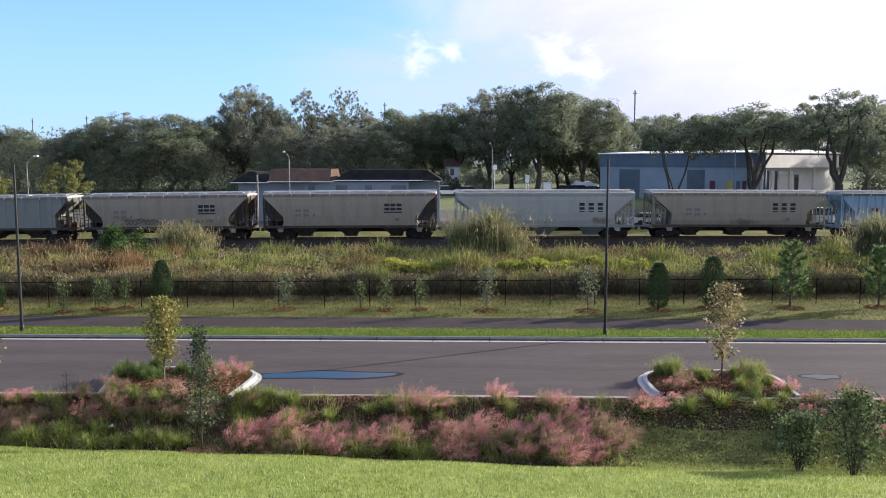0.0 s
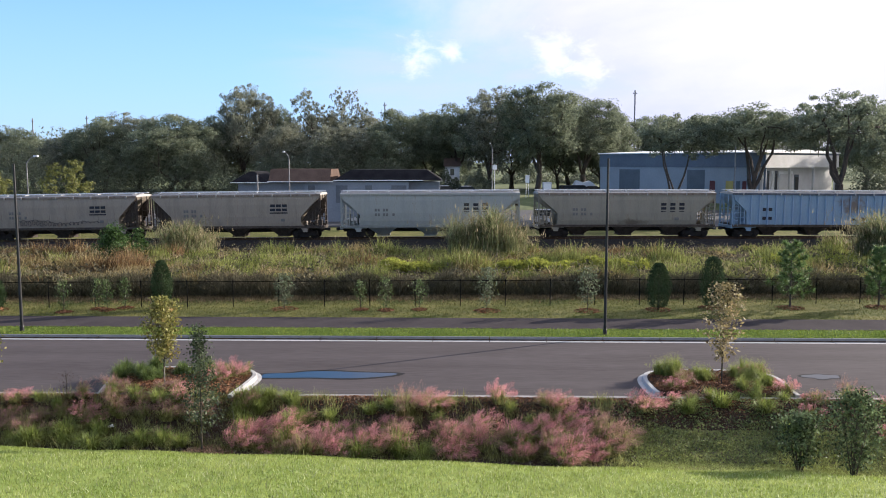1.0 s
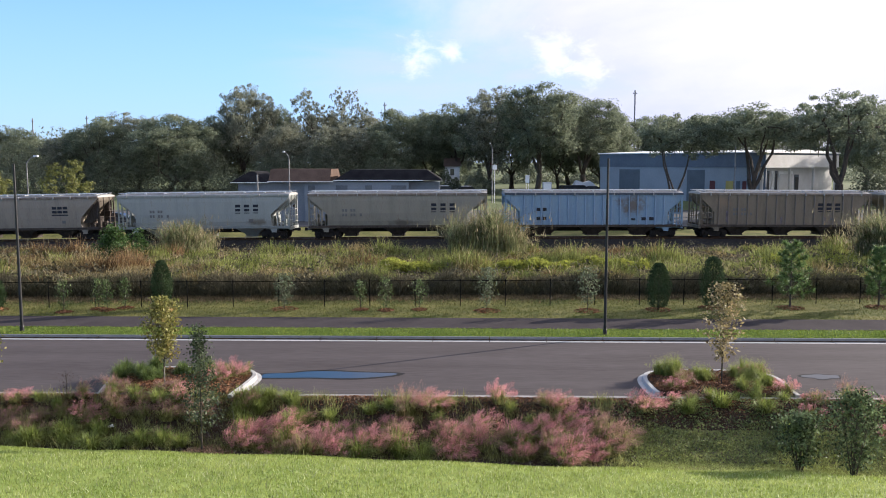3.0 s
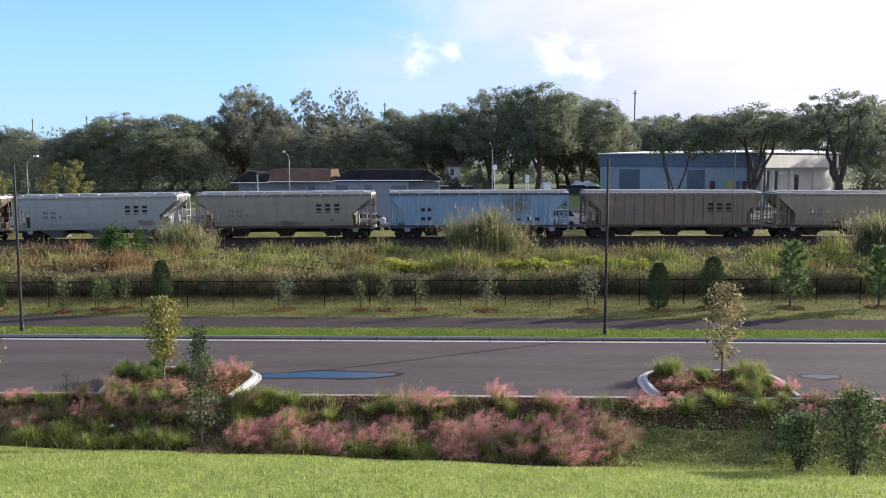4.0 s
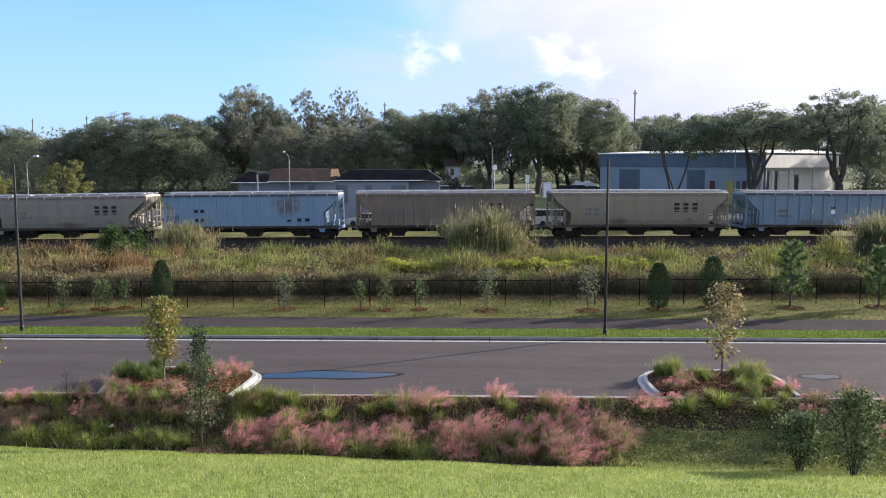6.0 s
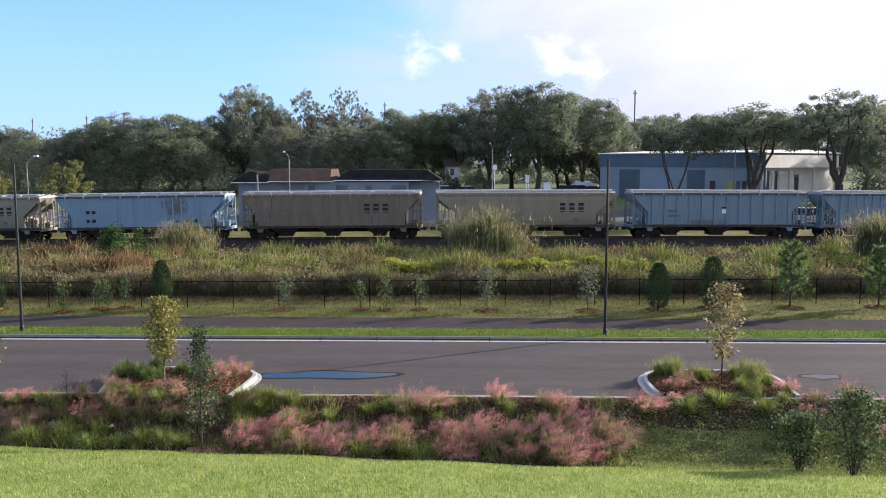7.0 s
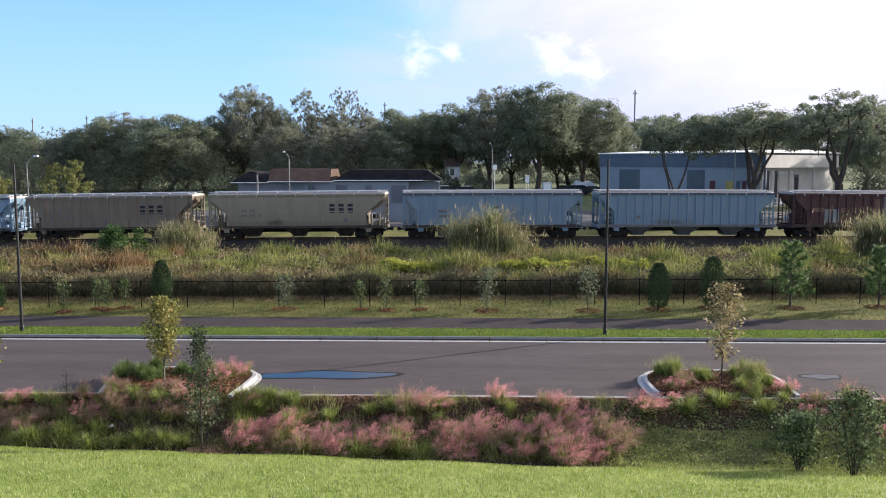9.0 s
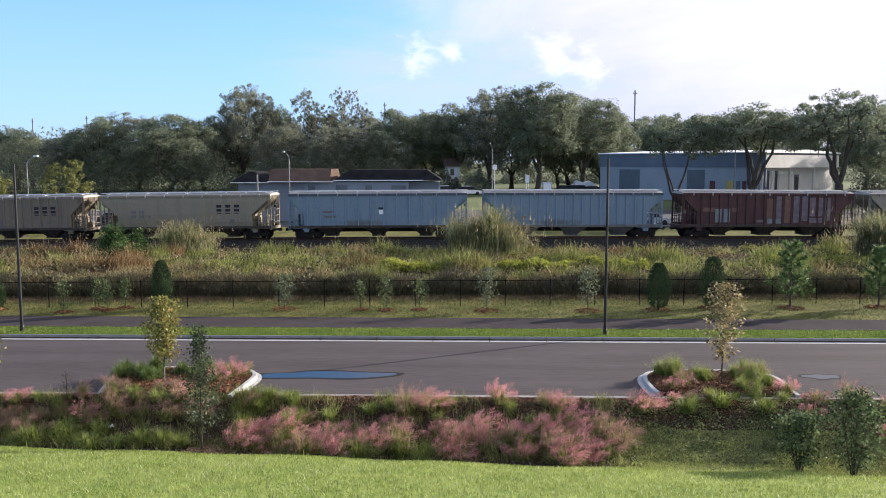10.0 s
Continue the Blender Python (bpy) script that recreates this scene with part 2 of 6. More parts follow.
def prism(bm, outline, z0, z1):
    """A closed prism over an outline of (x, y), counter-clockwise."""
    lo = [bm.verts.new((x, y, z0)) for x, y in outline]
    hi = [bm.verts.new((x, y, z1)) for x, y in outline]
    n = len(outline)
    bm.faces.new(hi)
    bm.faces.new(lo[::-1])
    for i in range(n):
        bm.faces.new((lo[i], lo[(i + 1) % n], hi[(i + 1) % n], hi[i]))


def slab(bm, section, y0, y1):
    """A section of (x, z) drawn out along y."""
    a = [bm.verts.new((x, y0, z)) for x, z in section]
    b = [bm.verts.new((x, y1, z)) for x, z in section]
    n = len(section)
    bm.faces.new(a)
    bm.faces.new(b[::-1])
    for i in range(n):
        bm.faces.new((a[(i + 1) % n], a[i], b[i], b[(i + 1) % n]))


def tube(bm, p0, p1, r0, r1, sides=6, caps=True):
    p0, p1 = Vector(p0), Vector(p1)
    q = (p1 - p0).to_track_quat("Z", "Y")
    rings = []
    for p, r in ((p0, r0), (p1, r1)):
        rings.append([bm.verts.new(p + q @ Vector((r * math.cos(2 * math.pi * i / sides), r * math.sin(2 * math.pi * i / sides), 0))) for i in range(sides)])
    for i in range(sides):
        bm.faces.new((rings[0][i], rings[0][(i + 1) % sides], rings[1][(i + 1) % sides], rings[1][i]))
    if caps:
        bm.faces.new(rings[0][::-1])
        bm.faces.new(rings[1])


def faces_mesh(name, verts, k, material):
    """A mesh of loose faces of k corners each, from an array (n, k, 3)."""
    verts = np.asarray(verts, dtype=np.float32)
    n = len(verts)
    me = bpy.data.meshes.new(name)
    me.vertices.add(n * k)
    me.vertices.foreach_set("co", verts.reshape(-1))
    me.loops.add(n * k)
    me.loops.foreach_set("vertex_index", np.arange(n * k, dtype=np.int32))
    me.polygons.add(n)
    me.polygons.foreach_set("loop_start", np.arange(0, n * k, k, dtype=np.int32))
    me.materials.append(material)
    me.update(calc_edges=True)
    me.validate()
    return me


def leaves(rng, places, size, flat=0.0, aspect=0.55, facing=None):
    """Leaf-shaped quads at the places, turned at random; flat: how level they lie."""
    n = len(places)
    a = rng.normal(size=(n, 3))
    a[:, 2] *= 1 - 0.5 * flat
    if facing is not None:
        f = facing + rng.normal(0, 0.8, (n, 3))
        f /= np.linalg.norm(f, axis=1, keepdims=True) + 1e-9
        a -= (a * f).sum(1, keepdims=True) * f
    a /= np.linalg.norm(a, axis=1, keepdims=True) + 1e-9
    b = np.cross(f, a) if facing is not None else rng.normal(size=(n, 3))
    b -= (b * a).sum(1, keepdims=True) * a
    b /= np.linalg.norm(b, axis=1, keepdims=True) + 1e-9
    s = size * rng.uniform(0.6, 1.4, (n, 1))
    a, b = a * s * 0.5, b * s * 0.5 * aspect
    return np.stack([places - a, places + b, places + a, places - b], 1)


def blades(rng, roots, height, width, lean=0.3, droop=0.0):
    """Grass blades as triangles: root points (n, 3), heights (n,)."""
    n = len(roots)
    ang = rng.uniform(0, 2 * np.pi, n)
    side = np.stack([np.cos(ang), np.sin(ang), np.zeros(n)], 1) * (width * rng.uniform(0.6, 1.3, n))[:, None] * 0.5
    ang2 = rng.uniform(0, 2 * np.pi, n)
    off = np.stack([np.cos(ang2), np.sin(ang2), np.zeros(n)], 1) * (np.abs(rng.normal(0, lean, n)) * height)[:, None]
    tip = roots + off
    tip[:, 2] += height * (1 - droop)
    return np.stack([roots - side, roots + side, tip], 1)


# ---- lie of the land ----
V_KNOTS = [-400, -60, 0, 5, 10, 14, 18, 20.2, 22.5, 24, 25.2, 25.8, 26.8, 27.8, 28.4, 28.85, 29.05, 38.6, 38.85, 40.7, 43.5, 47, 49.9, 51.2, 60, 72, 76.5, 78.2, 79.4, 84.6, 85.8, 90, 95.3, 102.2, 105, 118, 130, 160, 220, 300, 500, 4000]
Z_KNOTS = [7.5, 7.0, 6.35, 4.4, 2.85, 1.68, 0.82, 0.42, -0.11, -0.54, -0.98, -1.0, -0.78, -0.32, 0.0, 0.06, -0.06, -0.06, 0.12, 0.15, 0.15, 0.19, 0.22, 0.72, 0.60, 0.50, 0.45, 0.45, 0.86, 0.86, 0.6, 0.75, 0.95, 0.95, 1.0, 1.6, 2.3, 2.8, 3.6, 5.0, 5.6, 6.0]
K_KNOTS = [-100, 26.0, 29.0, 44.0, 47.0, 60.0, 300]
K_SLOPE = [0.10, 0.10, 0.025, 0.025, -0.03, 0.0, 0.0]


TRACK_Y, RAIL_Z, SPEED = 82.0, 0.99, 10.898     # the railway lies in a wide curve over a slight crest


def sweep(x):
    """How far the railway's curve carries it off the line y = TRACK_Y."""
    x = np.clip(x, -95, 95)
    return -0.01308 * x + 0.001523 * x * x


def crest(x):
    x = np.clip(x, -62, 62)
    return 0.0051 * x - 0.0002 * x * x


def track_pose(along):
    """Pose on the rail's top, that many metres along the track from the view's line."""
    x = along - 1.6e-6 * along ** 3
    a = math.atan(-0.01308 + 0.003046 * max(-95, min(95, x)))
    return pose(x, TRACK_Y + float(sweep(x)), RAIL_Z + float(crest(x)), 0, -math.degrees(0.0051 - 0.0004 * max(-62, min(62, x))), math.degrees(a))


def land_y(v, x):
    """y of the line v of the land at x: kerbs, fence and lawn's edge run slightly askew, the railway curves."""
    bend = np.interp(v, [66, 77, 87, 95], [0, 1, 1, 0]) * sweep(x)
    return v - np.interp(v, K_KNOTS, K_SLOPE) * np.clip(x, -45, 45) + bend


def land_v(x, y):
    v = np.asarray(y, dtype=float)
    for _ in range(12):
        v = v + 0.8 * (y - land_y(v, x))
    return v


def land_z(x, y):
    v = land_v(x, y)
    z = np.interp(v, V_KNOTS, Z_KNOTS)
    z = z + crest(x) * np.interp(v, [70, 77, 87, 94], [0, 1, 1, 0])
    bump = 0.05 * np.sin(x * 0.9 + y * 0.35) * np.sin(x * 0.37 - y * 0.8 + 1.0)
    return z + bump * np.interp(v, [20, 25, 28.5, 29, 50.5, 52, 76, 77], [0.6, 1, 1, 0, 0, 1, 1, 0])


def land_point(x, v, up=0.0):
    y = float(land_y(v, x))
    return (x, y, float(land_z(x, y)) + up)


def ground():
    vs = sorted(set([*V_KNOTS, *np.arange(14, 29, 0.5).tolist(), *np.arange(50, 78, 1.0).tolist(), *range(100, 300, 20), 700, 1000, 1500, 2500]))
    xs = [-2500, -1200, -600, -300, -150, -90, -60, *np.arange(-45, 45.1, 1.5).tolist(), 60, 90, 150, 300, 600, 1200, 2500]
    me = bpy.data.meshes.new("ground")
    co = [(x, float(land_y(v, x)), float(land_z(x, float(land_y(v, x))))) for v in vs for x in xs]
    nx = len(xs)
    faces, zone = [], []
    for j in range(len(vs) - 1):
        mid = (vs[j] + vs[j + 1]) / 2
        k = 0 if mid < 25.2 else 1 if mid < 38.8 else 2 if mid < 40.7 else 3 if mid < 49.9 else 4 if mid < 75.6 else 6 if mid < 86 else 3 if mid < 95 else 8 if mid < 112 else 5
        for i in range(nx - 1):
            faces.append((j * nx + i, j * nx + i + 1, (j + 1) * nx + i + 1, (j + 1) * nx + i))
            zone.append(7 if k == 1 and xs[i] > 5.4 and mid < 27.5 else k)
    me.from_pydata(co, [], faces)
    for m in (M_LAWN, M_BED, M_VERGE, M_STRIP, M_FIELD, M_FAR, M_SHADEDBALLAST, M_BANK, M_OLDASPHALT):
        me.materials.append(m)
    me.polygons.foreach_set("material_index", zone)
    me.polygons.foreach_set("use_smooth", [True] * len(zone))
    tagged(new("ground", me), "mown green lawn, planted swale, rough field and far turf", "ground", kind="structure")


ground()


def strip(bm, v0, v1, x0, x1, z0, z1, step=3.0):
    n = max(1, int((x1 - x0) / step))
    for i in range(n):
        a, b = x0 + (x1 - x0) * i / n, x0 + (x1 - x0) * (i + 1) / n
        prism(bm, [(a, float(land_y(v0, a))), (b, float(land_y(v0, b))), (b, float(land_y(v1, b))), (a, float(land_y(v1, a)))], z0, z1)


def roads():
    bm = bmesh.new()
    prism(bm, [(-45, float(land_y(29.1, -45))), (45, float(land_y(29.1, 45))), (45, float(land_y(38.32, 45))), (-45, float(land_y(38.32, -45)))], -0.3, 0.0)
    tagged(part("road", bm, M_ASPHALT), "worn grey asphalt street with a wet puddle", "road", kind="structure")
    bm = bmesh.new()
    prism(bm, [(-45, float(land_y(40.7, -45))), (45, float(land_y(40.7, 45))), (45, float(land_y(43.5, 45))), (-45, float(land_y(43.5, -45)))], -0.1, 0.165)
    tagged(part("trail", bm, M_TRAIL), "dark asphalt walking trail between grass strips", "path", kind="structure")


M_WATER = mat("puddle_water", (0.008, 0.009, 0.010), (0.014, 0.014, 0.016), 0.5, 0.04, spec=0.16)
M_WET = mat("wet_asphalt", (0.0168, 0.0163, 0.0158), (0.0264, 0.025, 0.024), 1.0, 0.8, spec=0.08)


def puddle(cx, cy, rx, ry, seed):
    rng = np.random.default_rng(seed)
    ph = rng.uniform(0, 6.283, 6)
    p = tagged(new("puddle"), "shallow still puddle on the street", "puddle", kind="structure")
    for name, grow, z, m in (("wet_rim", 1.35, 0.003, M_WET), ("water", 1.0, 0.007, M_WATER)):
        bm = bmesh.new()
        ring = []
        for i in range(56):
            a = 2 * math.pi * i / 56
            w = 1 + sum(0.07 * math.sin((k + 2) * a + ph[k]) for k in range(5))
            ring.append(bm.verts.new((cx + math.cos(a) * rx * w * (grow * 0.3 + 0.7), cy + math.sin(a) * ry * w * grow, z)))
        bm.faces.new(ring)
        part(name, bm, m, p)


bm = bmesh.new()
prism(bm, [(-160, 95.5), (160, 95.5), (160, 102.0), (-160, 102.0)], 0.4, 1.03)
tagged(part("far_road", bm, M_OLDASPHALT), "pale old asphalt street beyond the railway", "road", kind="structure")
roads()
puddle(-4.5, 32.2, 2.75, 0.5, 4)
puddle(14.55, 31.95, 0.68, 0.36, 8)


# ---- kerbs ----
def kerbs():
    far = tagged(new("far_kerb"), "pale concrete kerb and gutter along the street", "kerb", kind="structure")
    a = math.atan(0.025)
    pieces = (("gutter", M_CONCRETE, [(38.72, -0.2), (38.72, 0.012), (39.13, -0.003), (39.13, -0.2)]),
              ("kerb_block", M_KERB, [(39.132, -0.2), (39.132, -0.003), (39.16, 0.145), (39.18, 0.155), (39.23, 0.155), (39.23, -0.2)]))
    for name, m_piece, profile in pieces:
        bm = bmesh.new()
        slab(bm, profile[::-1], -1.29, 1.29)
        bmesh.ops.rotate(bm, verts=bm.verts, matrix=Matrix.Rotation(radians(90), 3, "Z"))
        bmesh.ops.translate(bm, verts=bm.verts, vec=(0, -39.0, 0))
        bmesh.ops.recalc_face_normals(bm, faces=bm.faces)
        first = part(name, bm, m_piece, far)
        for i in range(-17, 18):
            x = -4.4 + 2.62 * i
            m = pose(x, float(land_y(38.6, x)), 0, 0, 0, -math.degrees(a))
            if i == -17:
                first.matrix_basis = m
            else:
                share(name, first.data, far, m)
    near = tagged(new("near_kerb"), "flush concrete edge between street and mulch", "kerb", kind="structure")
    bm = bmesh.new()
    box(bm, -1.51, 1.51, -0.11, 0.11, -0.2, 0.075, 0.012)
    first = part("kerb_block", bm, M_DIRTYKERB, near)
    for i in range(-14, 15):
        x = 3.05 * i + 0.9
        m = pose(x, float(land_y(29.01, x)), 0, 0, 0, -math.degrees(a))
        if i == -14:
            first.matrix_basis = m
        else:
            share("kerb_block", first.data, near, m)


kerbs()


def smooth_line(points):
    """A rounded line through corner points (Chaikin)."""
    for _ in range(3):
        out = [points[0]]
        for a, b in zip(points, points[1:]):
            out += [tuple(0.75 * p + 0.25 * q for p, q in zip(a, b)), tuple(0.25 * p + 0.75 * q for p, q in zip(a, b))]
        points = out + [points[-1]]
    return points


def island(outline):
    """A planted kerb island: rounded concrete kerb round a mulch bed."""
    line = smooth_line(outline)
    isle = tagged(new("kerb_island"), "planted street island edged with a rounded concrete kerb", "kerb island", kind="structure")
    bm = bmesh.new()
    ring = []
    n = len(line)
    for i, (x, y) in enumerate(line):
        a, b = line[max(0, i - 1)], line[min(n - 1, i + 1)]
        t = Vector((b[0] - a[0], b[1] - a[1])).normalized()
        nrm = Vector((t.y, -t.x))      # to the inside of a clockwise line
        prof = [(-0.16, -0.2), (-0.16, 0.008), (0.0, 0.012), (0.02, 0.12), (0.05, 0.155), (0.18, 0.155), (0.20, 0.13), (0.20, -0.2)]
        ring.append([bm.verts.new((x + nrm.x * o, y + nrm.y * o, z)) for o, z in prof])
    for a, b in zip(ring, ring[1:]):
        for j in range(len(a) - 1):
            bm.faces.new((a[j], a[j + 1], b[j + 1], b[j]))
    bm.faces.new(ring[0])
    bm.faces.new(ring[-1][::-1])
    bmesh.ops.recalc_face_normals(bm, faces=bm.faces)
    part("kerb", bm, M_CONCRETE, isle, "pale rounded concrete kerb")
    bm = bmesh.new()
    cx, cy = sum(p[0] for p in line) / n, sum(p[1] for p in line) / n
    top = [bm.verts.new((x + (cx - x) * 0.04, y + (cy - y) * 0.04, 0.12)) for x, y in line]
    mid = [bm.verts.new((x + (cx - x) * 0.35, y + (cy - y) * 0.35, 0.2)) for x, y in line]
    for i in range(n):
        bm.faces.new((top[i], top[(i + 1) % n], mid[(i + 1) % n], mid[i]))
    bm.faces.new(mid)
    bmesh.ops.recalc_face_normals(bm, faces=bm.faces)
    part("mulch_bed", bm, M_BED, isle)
    rng = np.random.default_rng(int(abs(cx) * 10))
    rim = np.array(line + [(line[-1][0] + (line[0][0] - line[-1][0]) * k / 30, line[-1][1] + (line[0][1] - line[-1][1]) * k / 30) for k in range(1, 30)])
    q = rim[rng.integers(0, len(rim), 6500)]
    f = np.sqrt(rng.uniform(0, 1, (6500, 1))) * 0.90
    xy = np.array((cx, cy)) + (q - np.array((cx, cy))) * f
    chips = leaves(rng, np.concatenate([xy, 0.13 + 0.075 * np.clip((1 - f) / 0.35, 0, 1) + rng.uniform(0, 0.03, (6500, 1))], 1), 0.1, 0.9, 0.4)
    tagged(share("mulch_chips", faces_mesh("mulch_chips", chips, 4, M_MULCH), isle, None, "red-brown bark chips"), kind="stuff")


island([(-12.15, 29.2), (-12.3, 30.2), (-12.75, 32.6), (-11.0, 33.2), (-7.7, 32.85), (-7.0, 31.9), (-7.15, 30.2), (-7.32, 28.8)])
island([(7.48, 29.25), (7.42, 29.8), (7.45, 31.4), (7.9, 32.35), (9.2, 32.6), (12.3, 32.45), (12.75, 31.2), (12.5, 29.9), (12.5, 28.8)])


# ---- railway ----
def railway():
    track = tagged(new("railway_track"), "rusty rails on timber ties in ballast coloured dark for its shade", "railway", kind="structure")
    profile = [(-0.07, -0.17), (0.07, -0.17), (0.07, -0.15), (0.012, -0.13), (0.012, -0.04), (0.036, -0.03), (0.036, 0), (-0.036, 0), (-0.036, -0.03), (-0.012, -0.04), (-0.012, -0.13), (-0.07, -0.15)]
    for side in (-0.75, 0.75):
        bm = bmesh.new()
        rings = []
        for k in range(-44, 45):
            m = track_pose(k * 2.5)
            rings.append([bm.verts.new(m @ Vector((0, side + a, b))) for a, b in profile])
        for p, q in zip(rings, rings[1:]):
            for i in range(12):
                bm.faces.new((p[i], p[(i + 1) % 12], q[(i + 1) % 12], q[i]))
        bmesh.ops.recalc_face_normals(bm, faces=bm.faces)
        part("rail", bm, M_RAIL, track)
    bm = bmesh.new()
    box(bm, -0.115, 0.115, -1.3, 1.3, -0.34, -0.17)
    tie = part("tie", bm, M_TIE, track)
    for i in range(-95, 96):
        m = track_pose(i * 0.55) @ pose(0, 0.04 * math.sin(i * 7.1), 0)
        if i == -95:
            tie.matrix_basis = m
        else:
            share("tie", tie.data, track, m)


railway()


def paint(name, dark, light, rust=(0.16, 0.10, 0.06)):
    return mat(name, dark, light, 2.2, 0.65, stretch=(1, 1, 0.14), spot=tuple(0.5 * a + 0.5 * b for a, b in zip(light, rust)), spec=0.35)


M_TRUCK = mat("sooty_iron", (0.010, 0.009, 0.009), (0.03, 0.025, 0.022), 4.0, 0.85)
M_ROOFEDGE = mat("weathered_roof_edge", (0.128, 0.096, 0.072), (0.256, 0.224, 0.192), 2.5, 0.8)
M_ROOF = mat("dusty_roof_steel", (0.26, 0.2548, 0.2392), (0.3536, 0.3432, 0.3224), 2.0, 0.7)
M_INK = mat("dark_navy_paint", (0.0096, 0.0106, 0.0192), (0.0168, 0.0192, 0.0288), 3.0, 0.6)
M_GREYPATCH = mat("grey_patch_paint", (0.095, 0.075, 0.085), (0.19, 0.16, 0.172), 2.0, 0.7)
M_GRAFFITI = mat("spray_paint", (0.016, 0.016, 0.024), (0.04, 0.04, 0.056), 3.0, 0.6)
M_FRAME = mat("brown_end_frame", (0.0286, 0.0218, 0.0172), (0.0728, 0.0572, 0.0442), 3.0, 0.75)

# side outlines: height over the rail, half length, half width
LEVELS = {"sloped": [(1.25, 6.75, 1.46), (1.6, 6.55, 1.52), (2.2, 6.65, 1.58), (3.3, 7.75, 1.62), (3.85, 8.35, 1.60), (4.2, 8.62, 1.56)],
          "smooth": [(1.25, 6.80, 1.44), (1.7, 6.74, 1.55), (2.3, 6.74, 1.60), (2.45, 6.80, 1.61), (3.65, 8.25, 1.61), (4.2, 8.62, 1.56)],
          "ribbed": [(1.25, 7.15, 1.50), (2.45, 7.15, 1.50), (2.6, 7.22, 1.50), (3.6, 8.3, 1.50), (4.2, 8.62, 1.50)]}
SHARED = {}


def shared(key, make, material):
    """One mesh for alike pieces."""
    if key not in SHARED:
        bm = bmesh.new()
        make(bm)
        bmesh.ops.recalc_face_normals(bm, faces=bm.faces)
        me = bpy.data.meshes.new(key)
        bm.to_mesh(me)
        bm.free()
        me.materials.append(material)
        SHARED[key] = me
    return SHARED[key]


def side_frame(bm):
    out = [(-1.25, 0.34), (-1.25, 0.66), (-0.6, 0.72), (-0.35, 0.92), (0.35, 0.92), (0.6, 0.72), (1.25, 0.66), (1.25, 0.34), (0.7, 0.38), (0.4, 0.15), (-0.4, 0.15), (-0.7, 0.38)]
    for y in (-1.03, 0.91):
        slab(bm, out, y, y + 0.12)
    for x in (-0.86, 0.86):
        for y in (-1.06, 0.86):
            box(bm, x - 0.16, x + 0.16, y, y + 0.2, 0.28, 0.60, 0.03)


def wheel_pair(bm):
    tube(bm, (0, -0.9, 0), (0, 0.9, 0), 0.08, 0.08, 8)
    for s in (-1, 1):
        tube(bm, (0, s * 0.70, 0), (0, s * 0.81, 0), 0.42, 0.42, 20)
        tube(bm, (0, s * 0.66, 0), (0, s * 0.70, 0), 0.45, 0.45, 20)
        for k in range(6):
            c, d = math.cos(k * 1.047), math.sin(k * 1.047)
            tube(bm, (0.26 * c, s * 0.81, 0.26 * d), (0.26 * c, s * 0.835, 0.26 * d), 0.05, 0.05, 6)


def bay(bm):
    ring = []
    for z, hx, hy in ((0.27, 0.56, 0.75), (0.46, 0.62, 0.9), (0.86, 1.12, 1.25), (1.28, 1.75, 1.44)):
        ring.append([bm.verts.new(c) for c in ((-hx, -hy, z), (hx, -hy, z), (hx, hy, z), (-hx, hy, z))])
    for a, b in zip(ring, ring[1:]):
        for i in range(4):
            bm.faces.new((a[i], a[(i + 1) % 4], b[(i + 1) % 4], b[i]))
    bm.faces.new(ring[0][::-1])
    bm.faces.new(ring[-1])
    box(bm, -0.62, 0.62, -0.98, 0.98, 0.22, 0.30, 0.02)
    for x in (-0.45, 0.45):
        box(bm, x - 0.03, x + 0.03, -1.1, 1.1, 0.30, 0.38)


def jack_plate(bm):
    """A gusset over the truck, where the car is jacked."""
    slab(bm, [(-0.42, 1.12), (0.42, 1.12), (0.25, 0.72), (-0.12, 0.72)], -0.03, 0.03)
    box(bm, -0.2, 0.3, -0.06, 0.06, 0.68, 0.74)


def ladder(bm):
    for x in (-0.2, 0.2):
        box(bm, x - 0.025, x + 0.025, -0.025, 0.025, 1.15, 4.25)
    for k in range(9):
        box(bm, -0.2, 0.2, -0.015, 0.015, 1.30 + 0.34 * k, 1.335 + 0.34 * k)


def end_posts(bm):
    """Corner posts, stanchions and grab rails of one end."""
    for y in (-1.42, 1.42):
        box(bm, 8.50, 8.62, y - 0.06, y + 0.06, 1.15, 4.2, 0.012)
        for x in (7.35, 7.75):
            box(bm, x - 0.035, x + 0.035, y - 0.04, y + 0.04, 1.15, 2.75 if x < 7.5 else 3.1)
        for z in (1.50, 1.95, 2.40):
            box(bm, 7.3, 8.55, y - 0.018, y + 0.018, z, z + 0.04)
    for x in (7.1, 7.9):
        box(bm, x - 0.05, x + 0.05, -0.5, 0.5, 1.15, 2.3)
    tube(bm, (7.55, -0.9, 1.45), (7.55, 0.2, 1.45), 0.17, 0.17, 10)
    box(bm, 7.95, 8.3, 0.3, 0.8, 1.2, 1.75, 0.03)
    for z in (1.6, 2.2, 2.8):
        box(bm, 8.6, 8.64, -1.42, 1.42, z, z + 0.045)
    for y in (-0.55, 0.55):
        box(bm, 8.58, 8.64, y - 0.04, y + 0.04, 1.15, 4.2)


def emblem_shape(bm):
    """A plain painted block of two thick bars."""
    box(bm, -0.25, 0.25, 0, 0.03, 2.72, 2.96)
    box(bm, -0.25, 0.25, 0, 0.03, 3.10, 3.36)


